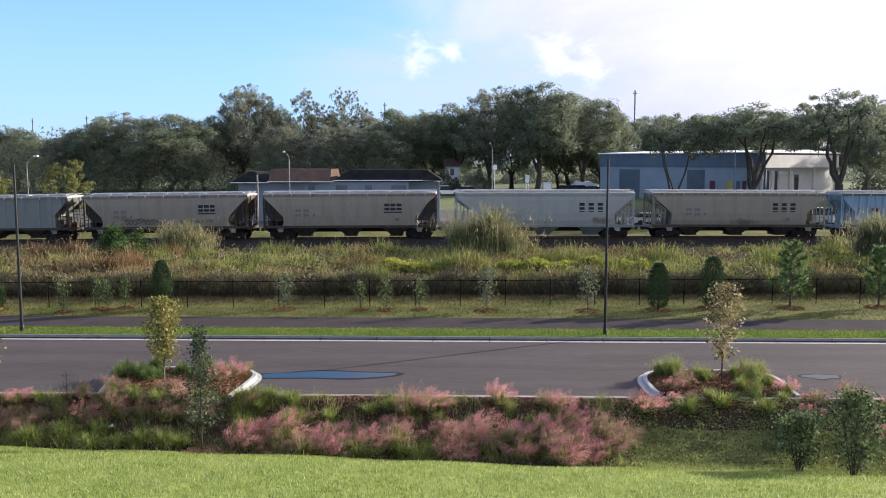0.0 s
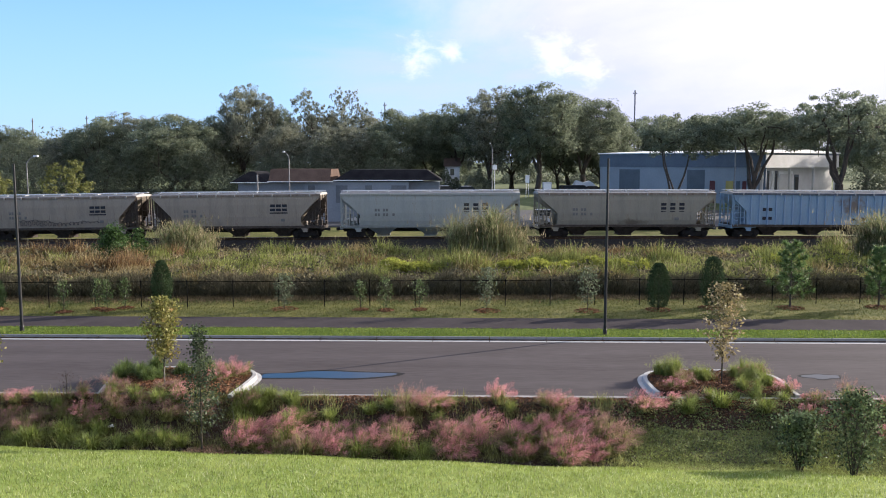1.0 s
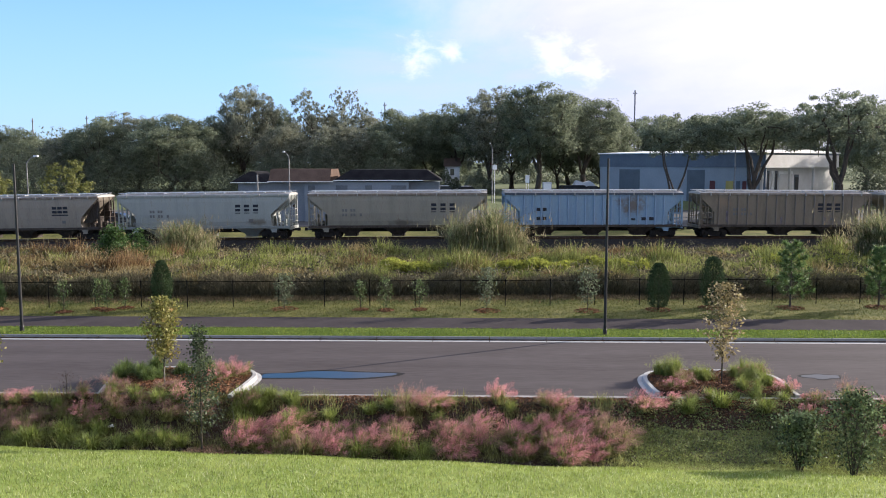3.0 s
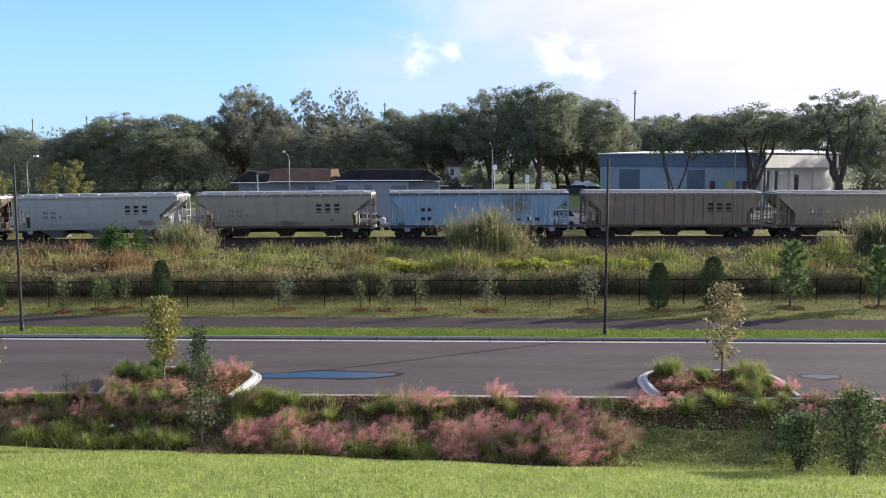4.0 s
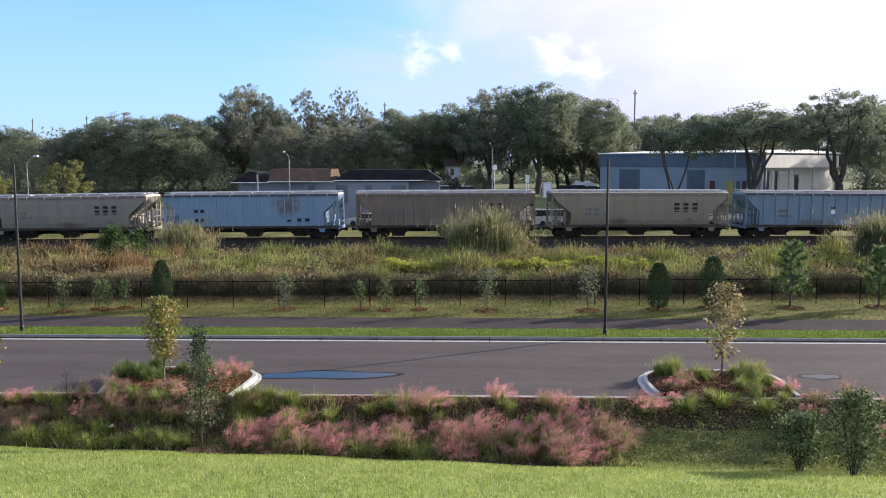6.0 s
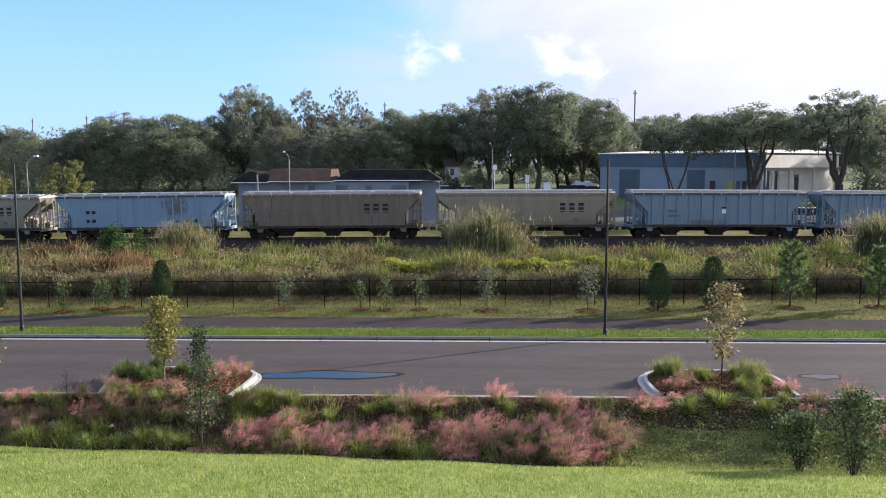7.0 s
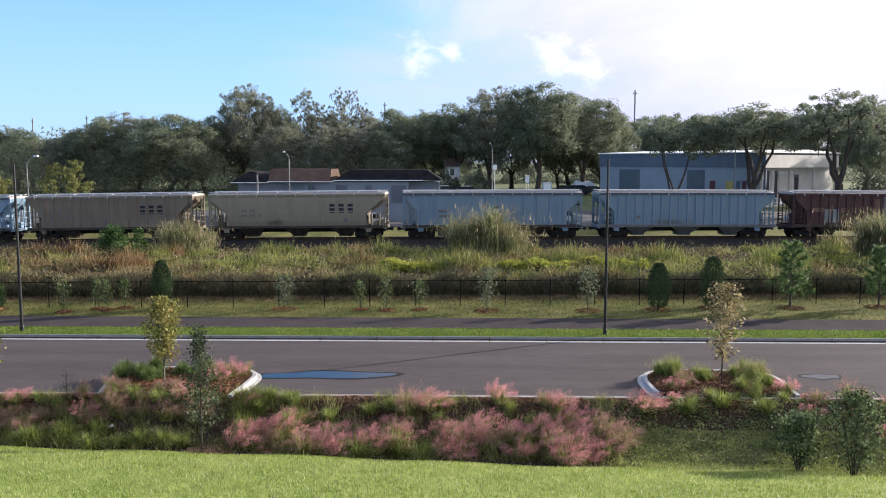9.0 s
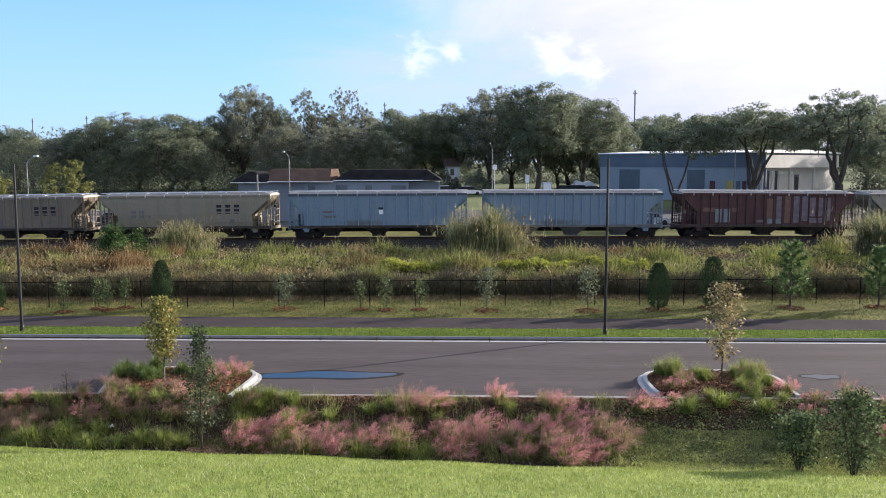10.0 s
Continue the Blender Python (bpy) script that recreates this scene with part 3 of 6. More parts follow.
def hopper_car(colours, ribs=0, emblem="", label="", marks=(), shape="smooth", frame_paint=None, grime_shade=None):
    """A three-bay covered hopper: colours are (paint, roof edge). Its origin is on the rail top under its middle."""
    body_paint, edge = colours
    frame_paint = frame_paint or body_paint
    # bays and sill: dirt and underside shade are both put into this paint
    grime_shade = grime_shade or M_FRAME
    car = thing("hopper_car", label, "freight car", group="train of hopper cars")
    car.scale = (0.96 if shape == "sloped" else 0.99, 1, 1)
    levels = LEVELS[shape]
    bm = bmesh.new()
    rings = [[bm.verts.new(c) for c in ((-hx, -hy, z), (hx, -hy, z), (hx, hy, z), (-hx, hy, z))] for z, hx, hy in levels]
    for a, b in zip(rings, rings[1:]):
        for i in range(4):
            bm.faces.new((a[i], a[(i + 1) % 4], b[(i + 1) % 4], b[i]))
    bm.faces.new(rings[0][::-1])
    bm.faces.new(rings[-1])
    part("body", bm, body_paint, car)
    # roof, its edge and the walkway
    bm = bmesh.new()
    top = levels[-1]
    section = [(-top[2], 4.2), (top[2], 4.2), (top[2] - 0.03, 4.32), (0.85, 4.44), (-0.85, 4.44), (-top[2] + 0.03, 4.32)]
    slab(bm, section, -8.62, 8.62)
    bmesh.ops.rotate(bm, verts=bm.verts, matrix=Matrix.Rotation(radians(90), 3, "Z"))
    bmesh.ops.recalc_face_normals(bm, faces=bm.faces)
    part("roof", bm, M_ROOF, car, "dusty pale steel roof")
    hatch = shared("hatch_cover", lambda b: (box(b, -1.75, 1.75, -0.28, 0.28, 4.42, 4.52, 0.03), [box(b, x - 0.04, x + 0.04, -0.34, 0.34, 4.47, 4.55) for x in (-1.3, 0, 1.3)]), M_ROOF)
    for x in (-6.0, -2.0, 2.0, 6.0):
        share("hatch_cover", hatch, car, pose(x, 0, 0))
    board = shared("running_board", lambda b: ([box(b, -8.66, 8.66, y - 0.06, y + 0.06, 4.53, 4.57) for y in (-0.18, 0, 0.18)], [box(b, x - 0.03, x + 0.03, -0.28, 0.28, 4.40, 4.53) for x in range(-8, 9, 2)]), M_GALV)
    for y in (-0.85, 0.85):
        share("running_board", board, car, pose(0, y, 0), "weathered metal roof walkway")
    chord = shared("top_chord" + edge.name, lambda b: box(b, -8.64, 8.64, -0.05, 0.05, 4.13, 4.33, 0.015), edge)
    bracket = shared("bracket", lambda b: box(b, -0.045, 0.045, -0.12, 0.0, 4.08, 4.35, 0.01), M_ROOF)
    sill = shared("side_sill" + grime_shade.name, lambda b: (box(b, -8.6, 8.6, -0.04, 0.04, 1.10, 1.30, 0.012), box(b, -8.6, 8.6, -0.10, 0.0, 1.08, 1.12)), grime_shade)
    for s in (-1, 1):
        turn = 0 if s < 0 else 180
        share("top_chord", chord, car, pose(0, s * (top[2] + 0.03), 0, 0, 0, turn))
        for x in (-7.6, -5.7, -3.8, -1.9, 0, 1.9, 3.8, 5.7, 7.6):
            share("bracket", bracket, car, pose(x, s * (top[2] + 0.08), 0, 0, 0, turn))
        share("side_sill", sill, car, pose(0, s * 1.50, 0, 0, 0, turn))
        if ribs:
            post = shared("side_post" + body_paint.name, lambda b: box(b, -0.045, 0.045, -0.11, 0.02, 1.28, 4.14, 0.01), POST_PAINTS[body_paint.name])
            for i in range(ribs):
                x = -6.75 + 13.5 * i / (ribs - 1)
                share("side_post", post, car, pose(x, s * 1.50, 0, 0, 0, turn))
        else:
            seam = shared("weld_seam" + edge.name, lambda b: box(b, -0.014, 0.014, -0.010, 0.02, 1.75, 3.45), edge)
            for i in range(8):
                share("weld_seam", seam, car, pose(-6.2 + 1.77 * i, s * (1.59 + 0.005), 0, 0, 0, turn))
    outlet = shared("outlet_bay" + grime_shade.name, bay, grime_shade)
    for x in (-4.6, 0, 4.6):
        share("outlet_bay", outlet, car, pose(x, 0, 0))
    share("centre_sill", shared("centre_sill", lambda b: (box(b, -8.5, 8.5, -0.35, 0.35, 0.62, 1.2, 0.02), box(b, -6.4, 6.4, -0.9, 0.9, 0.86, 1.27, 0.02)), M_TRUCK), car)
    for e in (-1, 1):
        turn = 0 if e > 0 else 180
        platform = shared("end_platform" + frame_paint.name, lambda b: (box(b, 6.1, 8.55, -1.35, 1.35, 0.98, 1.14, 0.02), box(b, 8.45, 8.68, -1.5, 1.5, 0.92, 1.2, 0.02)), frame_paint)
        share("end_platform", platform, car, pose(0, 0, 0, 0, 0, turn))
        share("end_frame", shared("end_frame" + frame_paint.name, end_posts, frame_paint), car, pose(0, 0, 0, 0, 0, turn))
        outline = [(6.65, 1.75), (7.9, 1.75), (8.5, 2.6), (8.5, 3.95), (7.8, 3.4)] if shape == "sloped" else [(7.0, 2.7), (7.5, 2.75), (8.52, 3.5), (8.52, 3.9)]
        brace = shared("slope_brace" + shape + frame_paint.name, lambda b: slab(b, outline, -0.02, 0.02), frame_paint)
        for y in (-1.15, 1.15):
            share("slope_brace", brace, car, pose(0, y, 0, 0, 0, turn))
        plate = shared("jack_plate" + body_paint.name, jack_plate, body_paint)
        for y in (-1.47, 1.47):
            share("jack_plate", plate, car, pose(e * 6.95, y, 0))
        lad = shared("ladder" + frame_paint.name, ladder, frame_paint)
        for y in (-1.52, 1.52):
            share("ladder", lad, car, pose(e * 8.25, y, 0))
        coupler = shared("coupler", lambda b: (box(b, 8.5, 9.1, -0.12, 0.12, 0.74, 0.96, 0.03), box(b, 8.95, 9.24, -0.2, 0.14, 0.70, 1.0, 0.05)), M_TRUCK)
        share("coupler", coupler, car, pose(0, 0, 0, 0, 0, turn))
        bogie = share("truck", shared("truck", lambda b: (side_frame(b), box(b, -0.22, 0.22, -0.9, 0.9, 0.45, 0.8, 0.04), tube(b, (0, 0, 0.7), (0, 0, 1.0), 0.3, 0.3, 12), slab(b, [(-0.75, 0.7), (0.75, 0.7), (0.32, 1.1), (-0.32, 1.1)], -1.32, 1.32)), M_TRUCK), car, pose(e * 6.85, 0, 0))
        for x in (-0.88, 0.88):
            share("wheelset", shared("wheelset", wheel_pair, M_TRUCK), bogie, pose(x, 0, 0.42))
    wheel = shared("brake_wheel", lambda b: [tube(b, (8.62, 0.6 + 0.28 * math.cos(k * 0.524), 3.1 + 0.28 * math.sin(k * 0.524)), (8.62, 0.6 + 0.28 * math.cos((k + 1) * 0.524), 3.1 + 0.28 * math.sin((k + 1) * 0.524)), 0.02, 0.02, 5) for k in range(12)] + [tube(b, (8.62, 0.32, 3.1), (8.62, 0.88, 3.1), 0.015, 0.015, 5), box(b, 8.3, 8.6, 0.5, 0.7, 3.0, 3.2)], M_FRAME)
    share("brake_wheel", wheel, car)
    y = -(1.52 if shape == "ribbed" else 1.62) - 0.012
    if emblem:
        bold = emblem == "bold"
        gap = 0.60 if bold else 0.88
        for k in (-1, 0, 1):
            share("emblem_block", shared("emblem_block", emblem_shape, M_INK), car, pose(4.4 + gap * k, y, 0), "dark navy painted block")
            if not bold:
                share("underline", shared("underline", lambda b: box(b, -0.25, 0.25, 0, 0.03, 2.52, 2.60), M_INK), car, pose(4.4 + gap * k, y, 0))
        if bold:
            share("underline", shared("long_underline", lambda b: box(b, -0.90, 0.90, 0, 0.03, 2.48, 2.59), M_INK), car, pose(4.4, y, 0))
        bar = shared("mark_bar", lambda b: box(b, 0, 0.2, 0, 0.02, 0, 0.26), M_MARK)
        for x, z in ((-5.3, 2.62), (-5.02, 2.62), (-4.5, 2.62), (-4.22, 2.62), (-5.3, 2.18), (-5.02, 2.18), (-4.5, 2.18), (-4.22, 2.18), (-3.6, 2.18), (4.6, 1.72), (4.8, 1.72)):
            share("mark_bar", bar, car, pose(x, y, z), "faded painted mark")
    for name, m, plates in marks:
        for x0, x1, z0, z1 in plates:
            bm = bmesh.new()
            box(bm, x0, x1, y - 0.004, y + 0.03, z0, z1)
            part(name, bm, m, car)
    return car


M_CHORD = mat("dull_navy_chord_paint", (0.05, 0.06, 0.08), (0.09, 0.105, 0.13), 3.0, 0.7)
M_MARK = mat("faded_mark_paint", (0.104, 0.104, 0.104), (0.176, 0.168, 0.16), 3.0, 0.8)
P_TAN = paint("tan_grey_paint", (0.206, 0.175, 0.138), (0.272, 0.234, 0.185))
P_PALE = paint("pale_green_grey_paint", (0.2392, 0.256, 0.2392), (0.2936, 0.3104, 0.288))
P_KHAKI = paint("khaki_grey_paint", (0.190, 0.175, 0.138), (0.242, 0.224, 0.178))
P_BLUE = paint("light_blue_paint", (0.150, 0.232, 0.322), (0.203, 0.300, 0.390))
P_BROWN = paint("brown_tan_paint", (0.136, 0.111, 0.080), (0.186, 0.154, 0.112))
P_OLIVE = paint("olive_tan_paint", (0.190, 0.167, 0.116), (0.238, 0.209, 0.151))
P_ICE = paint("faded_ice_blue_paint", (0.128, 0.187, 0.236), (0.171, 0.237, 0.287))
P_RED = paint("oxide_red_paint", (0.046, 0.021, 0.021), (0.076, 0.034, 0.034))
P_GRIME = paint("grimy_blue_grey_paint", (0.095, 0.095, 0.092), (0.150, 0.148, 0.140))
P_GREY = paint("grey_green_paint", (0.1472, 0.1632, 0.152), (0.196, 0.2096, 0.196))
# side posts: a lighter mix of each ribbed car's body paint
POST_PAINTS = {}
POST_PAINTS["light_blue_paint"] = paint("light_blue_post_paint", (0.1980, 0.2760, 0.3840), (0.2640, 0.3540, 0.4620))
POST_PAINTS["brown_tan_paint"] = paint("brown_tan_post_paint", (0.160, 0.130, 0.105), (0.218, 0.181, 0.147))
POST_PAINTS["faded_ice_blue_paint"] = paint("faded_ice_blue_post_paint", (0.1572, 0.2205, 0.297), (0.2096, 0.279, 0.3601))
POST_PAINTS["oxide_red_paint"] = paint("oxide_red_post_paint", (0.0496, 0.0249, 0.0238), (0.0796, 0.0395, 0.0366))
POST_PAINTS["grey_green_paint"] = paint("grey_green_post_paint", (0.1840, 0.2040, 0.1900), (0.2450, 0.2620, 0.2450))


def stain(m, centre, size, colour):
    """A frayed stain of rust on a painted side: centre and half size in metres along and up the car."""
    n, l = m.node_tree.nodes, m.node_tree.links
    bsdf = n["Principled BSDF"]
    old = bsdf.inputs["Base Color"].links[0].from_socket
    tc = n.new("ShaderNodeTexCoord")
    mp = n.new("ShaderNodeMapping")
    mp.inputs["Location"].default_value = (-centre[0] / size[0], 0, -centre[1] / size[1])
    mp.inputs["Scale"].default_value = (1 / size[0], 0, 1 / size[1])
    l.new(tc.outputs["Object"], mp.inputs[0])
    ln = n.new("ShaderNodeVectorMath")
    ln.operation = "LENGTH"
    l.new(mp.outputs[0], ln.inputs[0])
    ns = n.new("ShaderNodeTexNoise")
    ns.inputs["Scale"].default_value, ns.inputs["Detail"].default_value, ns.inputs["Roughness"].default_value = 1.6, 8, 0.7
    l.new(tc.outputs["Object"], ns.inputs["Vector"])
    ad = n.new("ShaderNodeMath")
    ad.operation = "MULTIPLY_ADD"
    ad.inputs[1].default_value = -2.2
    l.new(ns.outputs["Fac"], ad.inputs[0])
    l.new(ln.outputs["Value"], ad.inputs[2])
    mr = n.new("ShaderNodeMapRange")
    mr.inputs["From Min"].default_value, mr.inputs["From Max"].default_value = -0.05, -0.75
    mr.inputs["To Max"].default_value = 0.85
    l.new(ad.outputs[0], mr.inputs["Value"])
    mx = n.new("ShaderNodeMixRGB")
    mx.inputs["Color2"].default_value = (*colour, 1)
    l.new(mr.outputs[0], mx.inputs["Fac"])
    l.new(old, mx.inputs["Color1"])
    l.new(mx.outputs[0], bsdf.inputs["Base Color"])


RUST = (0.13, 0.095, 0.065)
stain(P_BLUE, (3.6, 3.25), (1.55, 1.15), RUST)
stain(P_BROWN, (-6.3, 3.4), (0.9, 0.7), (0.22, 0.16, 0.11))
stain(P_OLIVE, (-2.0, 1.6), (1.1, 0.35), (0.09, 0.08, 0.06))
stain(P_ICE, (-1.5, 1.5), (2.5, 0.35), (0.10, 0.11, 0.10))
stain(P_KHAKI, (0.4, 1.5), (1.5, 0.4), (0.10, 0.085, 0.065))
stain(P_PALE, (5.5, 1.7), (1.2, 0.4), (0.15, 0.13, 0.10))
M_TANPATCH = mat("tan_patch_paint", (0.120, 0.064, 0.048), (0.18, 0.105, 0.078), 2.0, 0.7)
M_PALEPATCH = mat("pale_patch_paint", (0.12, 0.14, 0.15), (0.23, 0.25, 0.26), 2.0, 0.7)


def train():
    squares = [(-5.55, -5.2, z, z + 0.3) for z in (2.6, 1.75)] + [(-4.95, -4.6, z, z + 0.3) for z in (2.6, 1.75)]
    reds_tan = [(-6.6, -5.4, 2.53, 2.92), (-3.7, -3.05, 2.5, 2.9), (-0.2, 0.55, 1.95, 3.8), (1.6, 2.25, 1.45, 4.05)]
    reds_grey = [(0.75, 1.4, 1.95, 4.05), (2.5, 3.1, 1.5, 4.05), (3.35, 3.95, 1.65, 4.05), (4.15, 4.7, 2.1, 3.9), (4.9, 5.45, 2.1, 3.9), (5.7, 6.25, 1.7, 3.9), (-1.2, -0.4, 1.5, 1.75), (4.15, 5.45, 1.45, 1.95)]
    reds_pale = [(-5.35, -4.72, 1.5, 2.8), (-4.5, -3.88, 1.5, 2.8), (-0.12, 0.5, 1.4, 1.88), (0.75, 1.4, 1.4, 1.88)]
    cars = [
        hopper_car((P_GREY, M_ROOFEDGE), 12, "", "grey-green ribbed covered hopper car on rails", shape="ribbed", frame_paint=M_FRAME),
        hopper_car((P_TAN, M_ROOFEDGE), 0, "bold", "tan-grey hopper car with graffiti scrawl and brown ends", shape="sloped", frame_paint=M_FRAME),
        hopper_car((P_TAN, M_ROOFEDGE), 0, "bold", "tan-grey hopper car with dark block emblem", shape="sloped", frame_paint=M_FRAME),
        hopper_car((P_PALE, P_PALE), 0, "spaced", "pale green-grey hopper car with spaced dark emblem", grime_shade=P_GREY),
        hopper_car((P_KHAKI, M_ROOFEDGE), 0, "spaced", "khaki-grey smooth-sided hopper car with spaced emblem"),
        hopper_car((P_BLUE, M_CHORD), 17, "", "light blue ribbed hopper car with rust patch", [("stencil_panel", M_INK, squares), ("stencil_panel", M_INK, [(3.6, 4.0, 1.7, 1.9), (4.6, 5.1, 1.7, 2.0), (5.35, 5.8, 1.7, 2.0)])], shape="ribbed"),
        hopper_car((P_BROWN, M_ROOFEDGE), 15, "spaced", "brown ribbed hopper car with spaced dark emblem", [("paint_patch", M_GREYPATCH, [(-6.0, -5.75, 1.5, 2.6), (-0.5, -0.3, 1.4, 2.0), (3.9, 4.1, 1.45, 2.0)])], shape="ribbed"),
        hopper_car((P_OLIVE, P_OLIVE), 0, "spaced", "olive-tan smooth-sided hopper car with spaced emblem"),
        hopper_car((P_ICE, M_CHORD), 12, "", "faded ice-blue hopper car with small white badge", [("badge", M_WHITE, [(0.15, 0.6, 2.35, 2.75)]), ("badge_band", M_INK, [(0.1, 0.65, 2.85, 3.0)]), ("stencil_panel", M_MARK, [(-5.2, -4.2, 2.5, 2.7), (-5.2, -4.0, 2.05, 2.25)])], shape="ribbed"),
        hopper_car((P_ICE, M_CHORD), 17, "", "light blue-grey ribbed hopper car on rails", [("stencil_panel", M_MARK, [(-5.0, -4.6, 1.9, 2.15)])], shape="ribbed", grime_shade=P_GRIME),
        hopper_car((P_RED, P_RED), 16, "", "patched oxide-red ribbed hopper car with grey panels", [("paint_patch", M_TANPATCH, reds_tan), ("paint_patch", M_GREYPATCH, reds_grey), ("paint_patch", M_PALEPATCH, reds_pale)], shape="ribbed"),
        hopper_car((P_KHAKI, M_ROOFEDGE), 0, "spaced", "khaki-grey hopper car at the end of view"),
    ]
    # scrawl along the lower side of the second car
    cu = bpy.data.curves.new("graffiti", "CURVE")
    cu.dimensions, cu.bevel_depth = "3D", 0.022
    sp = cu.splines.new("POLY")
    sp.points.add(419)
    for i, p in enumerate(sp.points):
        u = i / 419
        big = 0.24 if u < 0.42 else 0.13 if u < 0.8 else 0.07
        p.co = (-4.2 + 8.8 * u + big * 1.1 * math.sin(u * 125), -1.63, 1.72 + 0.1 * math.sin(u * 9) + big * math.cos(u * 125) + 0.06 * math.sin(u * 41), 1)
    cu.materials.append(M_GRAFFITI)
    g = new("graffiti", cu)
    g.parent = cars[1]
    tagged(g, "dark looping spray-painted scrawl")
    return cars


CARS = train()


# ---- fence ----
M_VINYL = mat("black_vinyl_coating", (0.006, 0.006, 0.006), (0.012, 0.012, 0.012), 4.0, 0.9, spec=0.05)


def fence():
    f = thing("fence", "black chain-link fence with thin steel posts", "fence")
    post = shared("post", lambda b: (tube(b, (0, 0, -0.2), (0, 0, 1.5), 0.026, 0.026, 8), tube(b, (0, 0, 1.5), (0, 0, 1.54), 0.04, 0.015, 8)), M_VINYL)
    xs = [-6.62 + 2.53 * i for i in range(-13, 16)]

    def wires(b):
        w = 2.53
        for s in (-1, 1):
            k = -1.35
            while k < w:
                a0, a1 = max(k, 0.0), min(k + 1.35, w)
                z0, z1 = 0.08 + (a0 - k), 0.08 + (a1 - k)
                p = (a0, 0, z0) if s > 0 else (w - a0, 0, z0)
                q = (a1, 0, z1) if s > 0 else (w - a1, 0, z1)
                tube(b, p, q, 0.0022, 0.0022, 3, False)
                k += 0.085
    mesh = shared("chain_mesh", wires, M_VINYL)
    rail = shared("top_rail", lambda b: tube(b, (0, 0, 1.44), (2.53, 0, 1.44), 0.019, 0.019, 6), M_VINYL)
    for x in xs:
        p = Vector(land_point(x, 47.0))
        q = Vector(land_point(x + 2.53, 47.0))
        a = math.degrees(math.atan2(q.y - p.y, q.x - p.x))
        m = pose(p.x, p.y, p.z, 0, 0, a)
        share("post", post, f, m)
        share("top_rail", rail, f, m)
        share("chain_mesh", mesh, f, m)


fence()


# ---- street lamps ----
def pole_light(x, y, h):
    z = 0.12
    lp = thing("lamp_post", "slim black tapered steel light pole beside the trail", "lamp post", pose(x, y, z), "street light poles")
    bm = bmesh.new()
    tube(bm, (0, 0, 0.0), (0, 0, h), 0.075, 0.05, 12)
    part("pole", bm, M_BLACK, lp, smooth=False)
    bm = bmesh.new()
    tube(bm, (0, 0, -0.05), (0, 0, 0.22), 0.11, 0.10, 12)
    tube(bm, (0, 0, 0.22), (0, 0, 0.28), 0.10, 0.08, 12)
    part("base_cover", bm, M_BLACK, lp)
    bm = bmesh.new()
    tube(bm, (0, 0, h), (0, 0, h + 0.04), 0.055, 0.02, 12)
    part("cap", bm, M_BLACK, lp)


pole_light(7.64, 39.38, 8.25)
pole_light(-20.28, 40.22, 8.0)


M_LAMPGREY = mat("dull_grey_metal", (0.15, 0.15, 0.15), (0.23, 0.23, 0.23), 4.0, 0.6, metal=0.3)


def street_lamp(x, y, z, h, arm):
    lp = thing("street_lamp", "galvanised street lamp with a curved arm and cobra head", "street lamp", pose(x, y, z), "far street lamps")
    bm = bmesh.new()
    tube(bm, (0, 0, -0.3), (0, 0, h - 0.7), 0.085, 0.06, 8)
    part("pole", bm, M_LAMPGREY, lp)
    bm = bmesh.new()
    pts = [(0, 0, h - 0.8), (arm * 0.3, 0, h - 0.35), (arm * 0.7, 0, h - 0.06), (arm, 0, h)]
    for a, b in zip(pts, pts[1:]):
        tube(bm, a, b, 0.05, 0.05, 6)
    part("arm", bm, M_LAMPGREY, lp)
    bm = bmesh.new()
    box(bm, min(arm * 0.9, arm * 1.4), max(arm * 0.9, arm * 1.4), -0.18, 0.18, h - 0.06, h + 0.14, 0.05)
    part("lamp_head", bm, M_GALV, lp)


street_lamp(-48.9, 100, 1.0, 7.9, 1.0)
street_lamp(-17.9, 99, 1.0, 8.4, -0.5)
street_lamp(7.4, 128, 2.2, 8.8, -0.3)


def utility_pole(x, y, z, h):
    p = thing("utility_pole", "grey timber utility pole rising above the trees", "utility pole", pose(x, y, z), "utility poles")
    bm = bmesh.new()
    tube(bm, (0, 0, -0.5), (0, 0, h), 0.22, 0.16, 8)
    part("pole", bm, M_LAMPGREY, p)
    bm = bmesh.new()
    box(bm, -0.45, 0.45, -0.05, 0.05, h - 0.8, h - 0.68)
    for s in (-0.4, 0.4):
        tube(bm, (s, 0, h - 0.68), (s, 0, h - 0.4), 0.05, 0.04, 6)
    part("crossarm", bm, M_LAMPGREY, p)


for x, y, top in ((-110.3, 230, 20.0), (-95.7, 230, 20.7), (-15.6, 230, 24.2), (42.5, 190, 24.1)):
    zz = float(land_z(x, y))
    utility_pole(x, y, zz, top - zz)


# ---- buildings ----
M_BLUEWALL = mat("blue_grey_metal_wall", (0.225, 0.250, 0.275), (0.275, 0.300, 0.325), 0.4, 0.6)
M_HOUSEWALL = mat("pale_blue_block_wall", (0.165, 0.195, 0.225), (0.215, 0.245, 0.275), 0.5, 0.85)
M_BLUEDARK = mat("blue_fascia", (0.088, 0.108, 0.14), (0.12, 0.144, 0.176), 0.4, 0.6)
M_DOORGREY = mat("dark_roll_door", (0.08, 0.096, 0.112), (0.12, 0.136, 0.152), 0.6, 0.6)
M_CREAM = mat("cream_stucco", (0.50, 0.49, 0.46), (0.60, 0.59, 0.56), 0.6, 0.85)
M_BROWNROOF = mat("brown_shingle", (0.072, 0.050, 0.038), (0.118, 0.082, 0.064), 0.8, 0.9, spec=0.05)
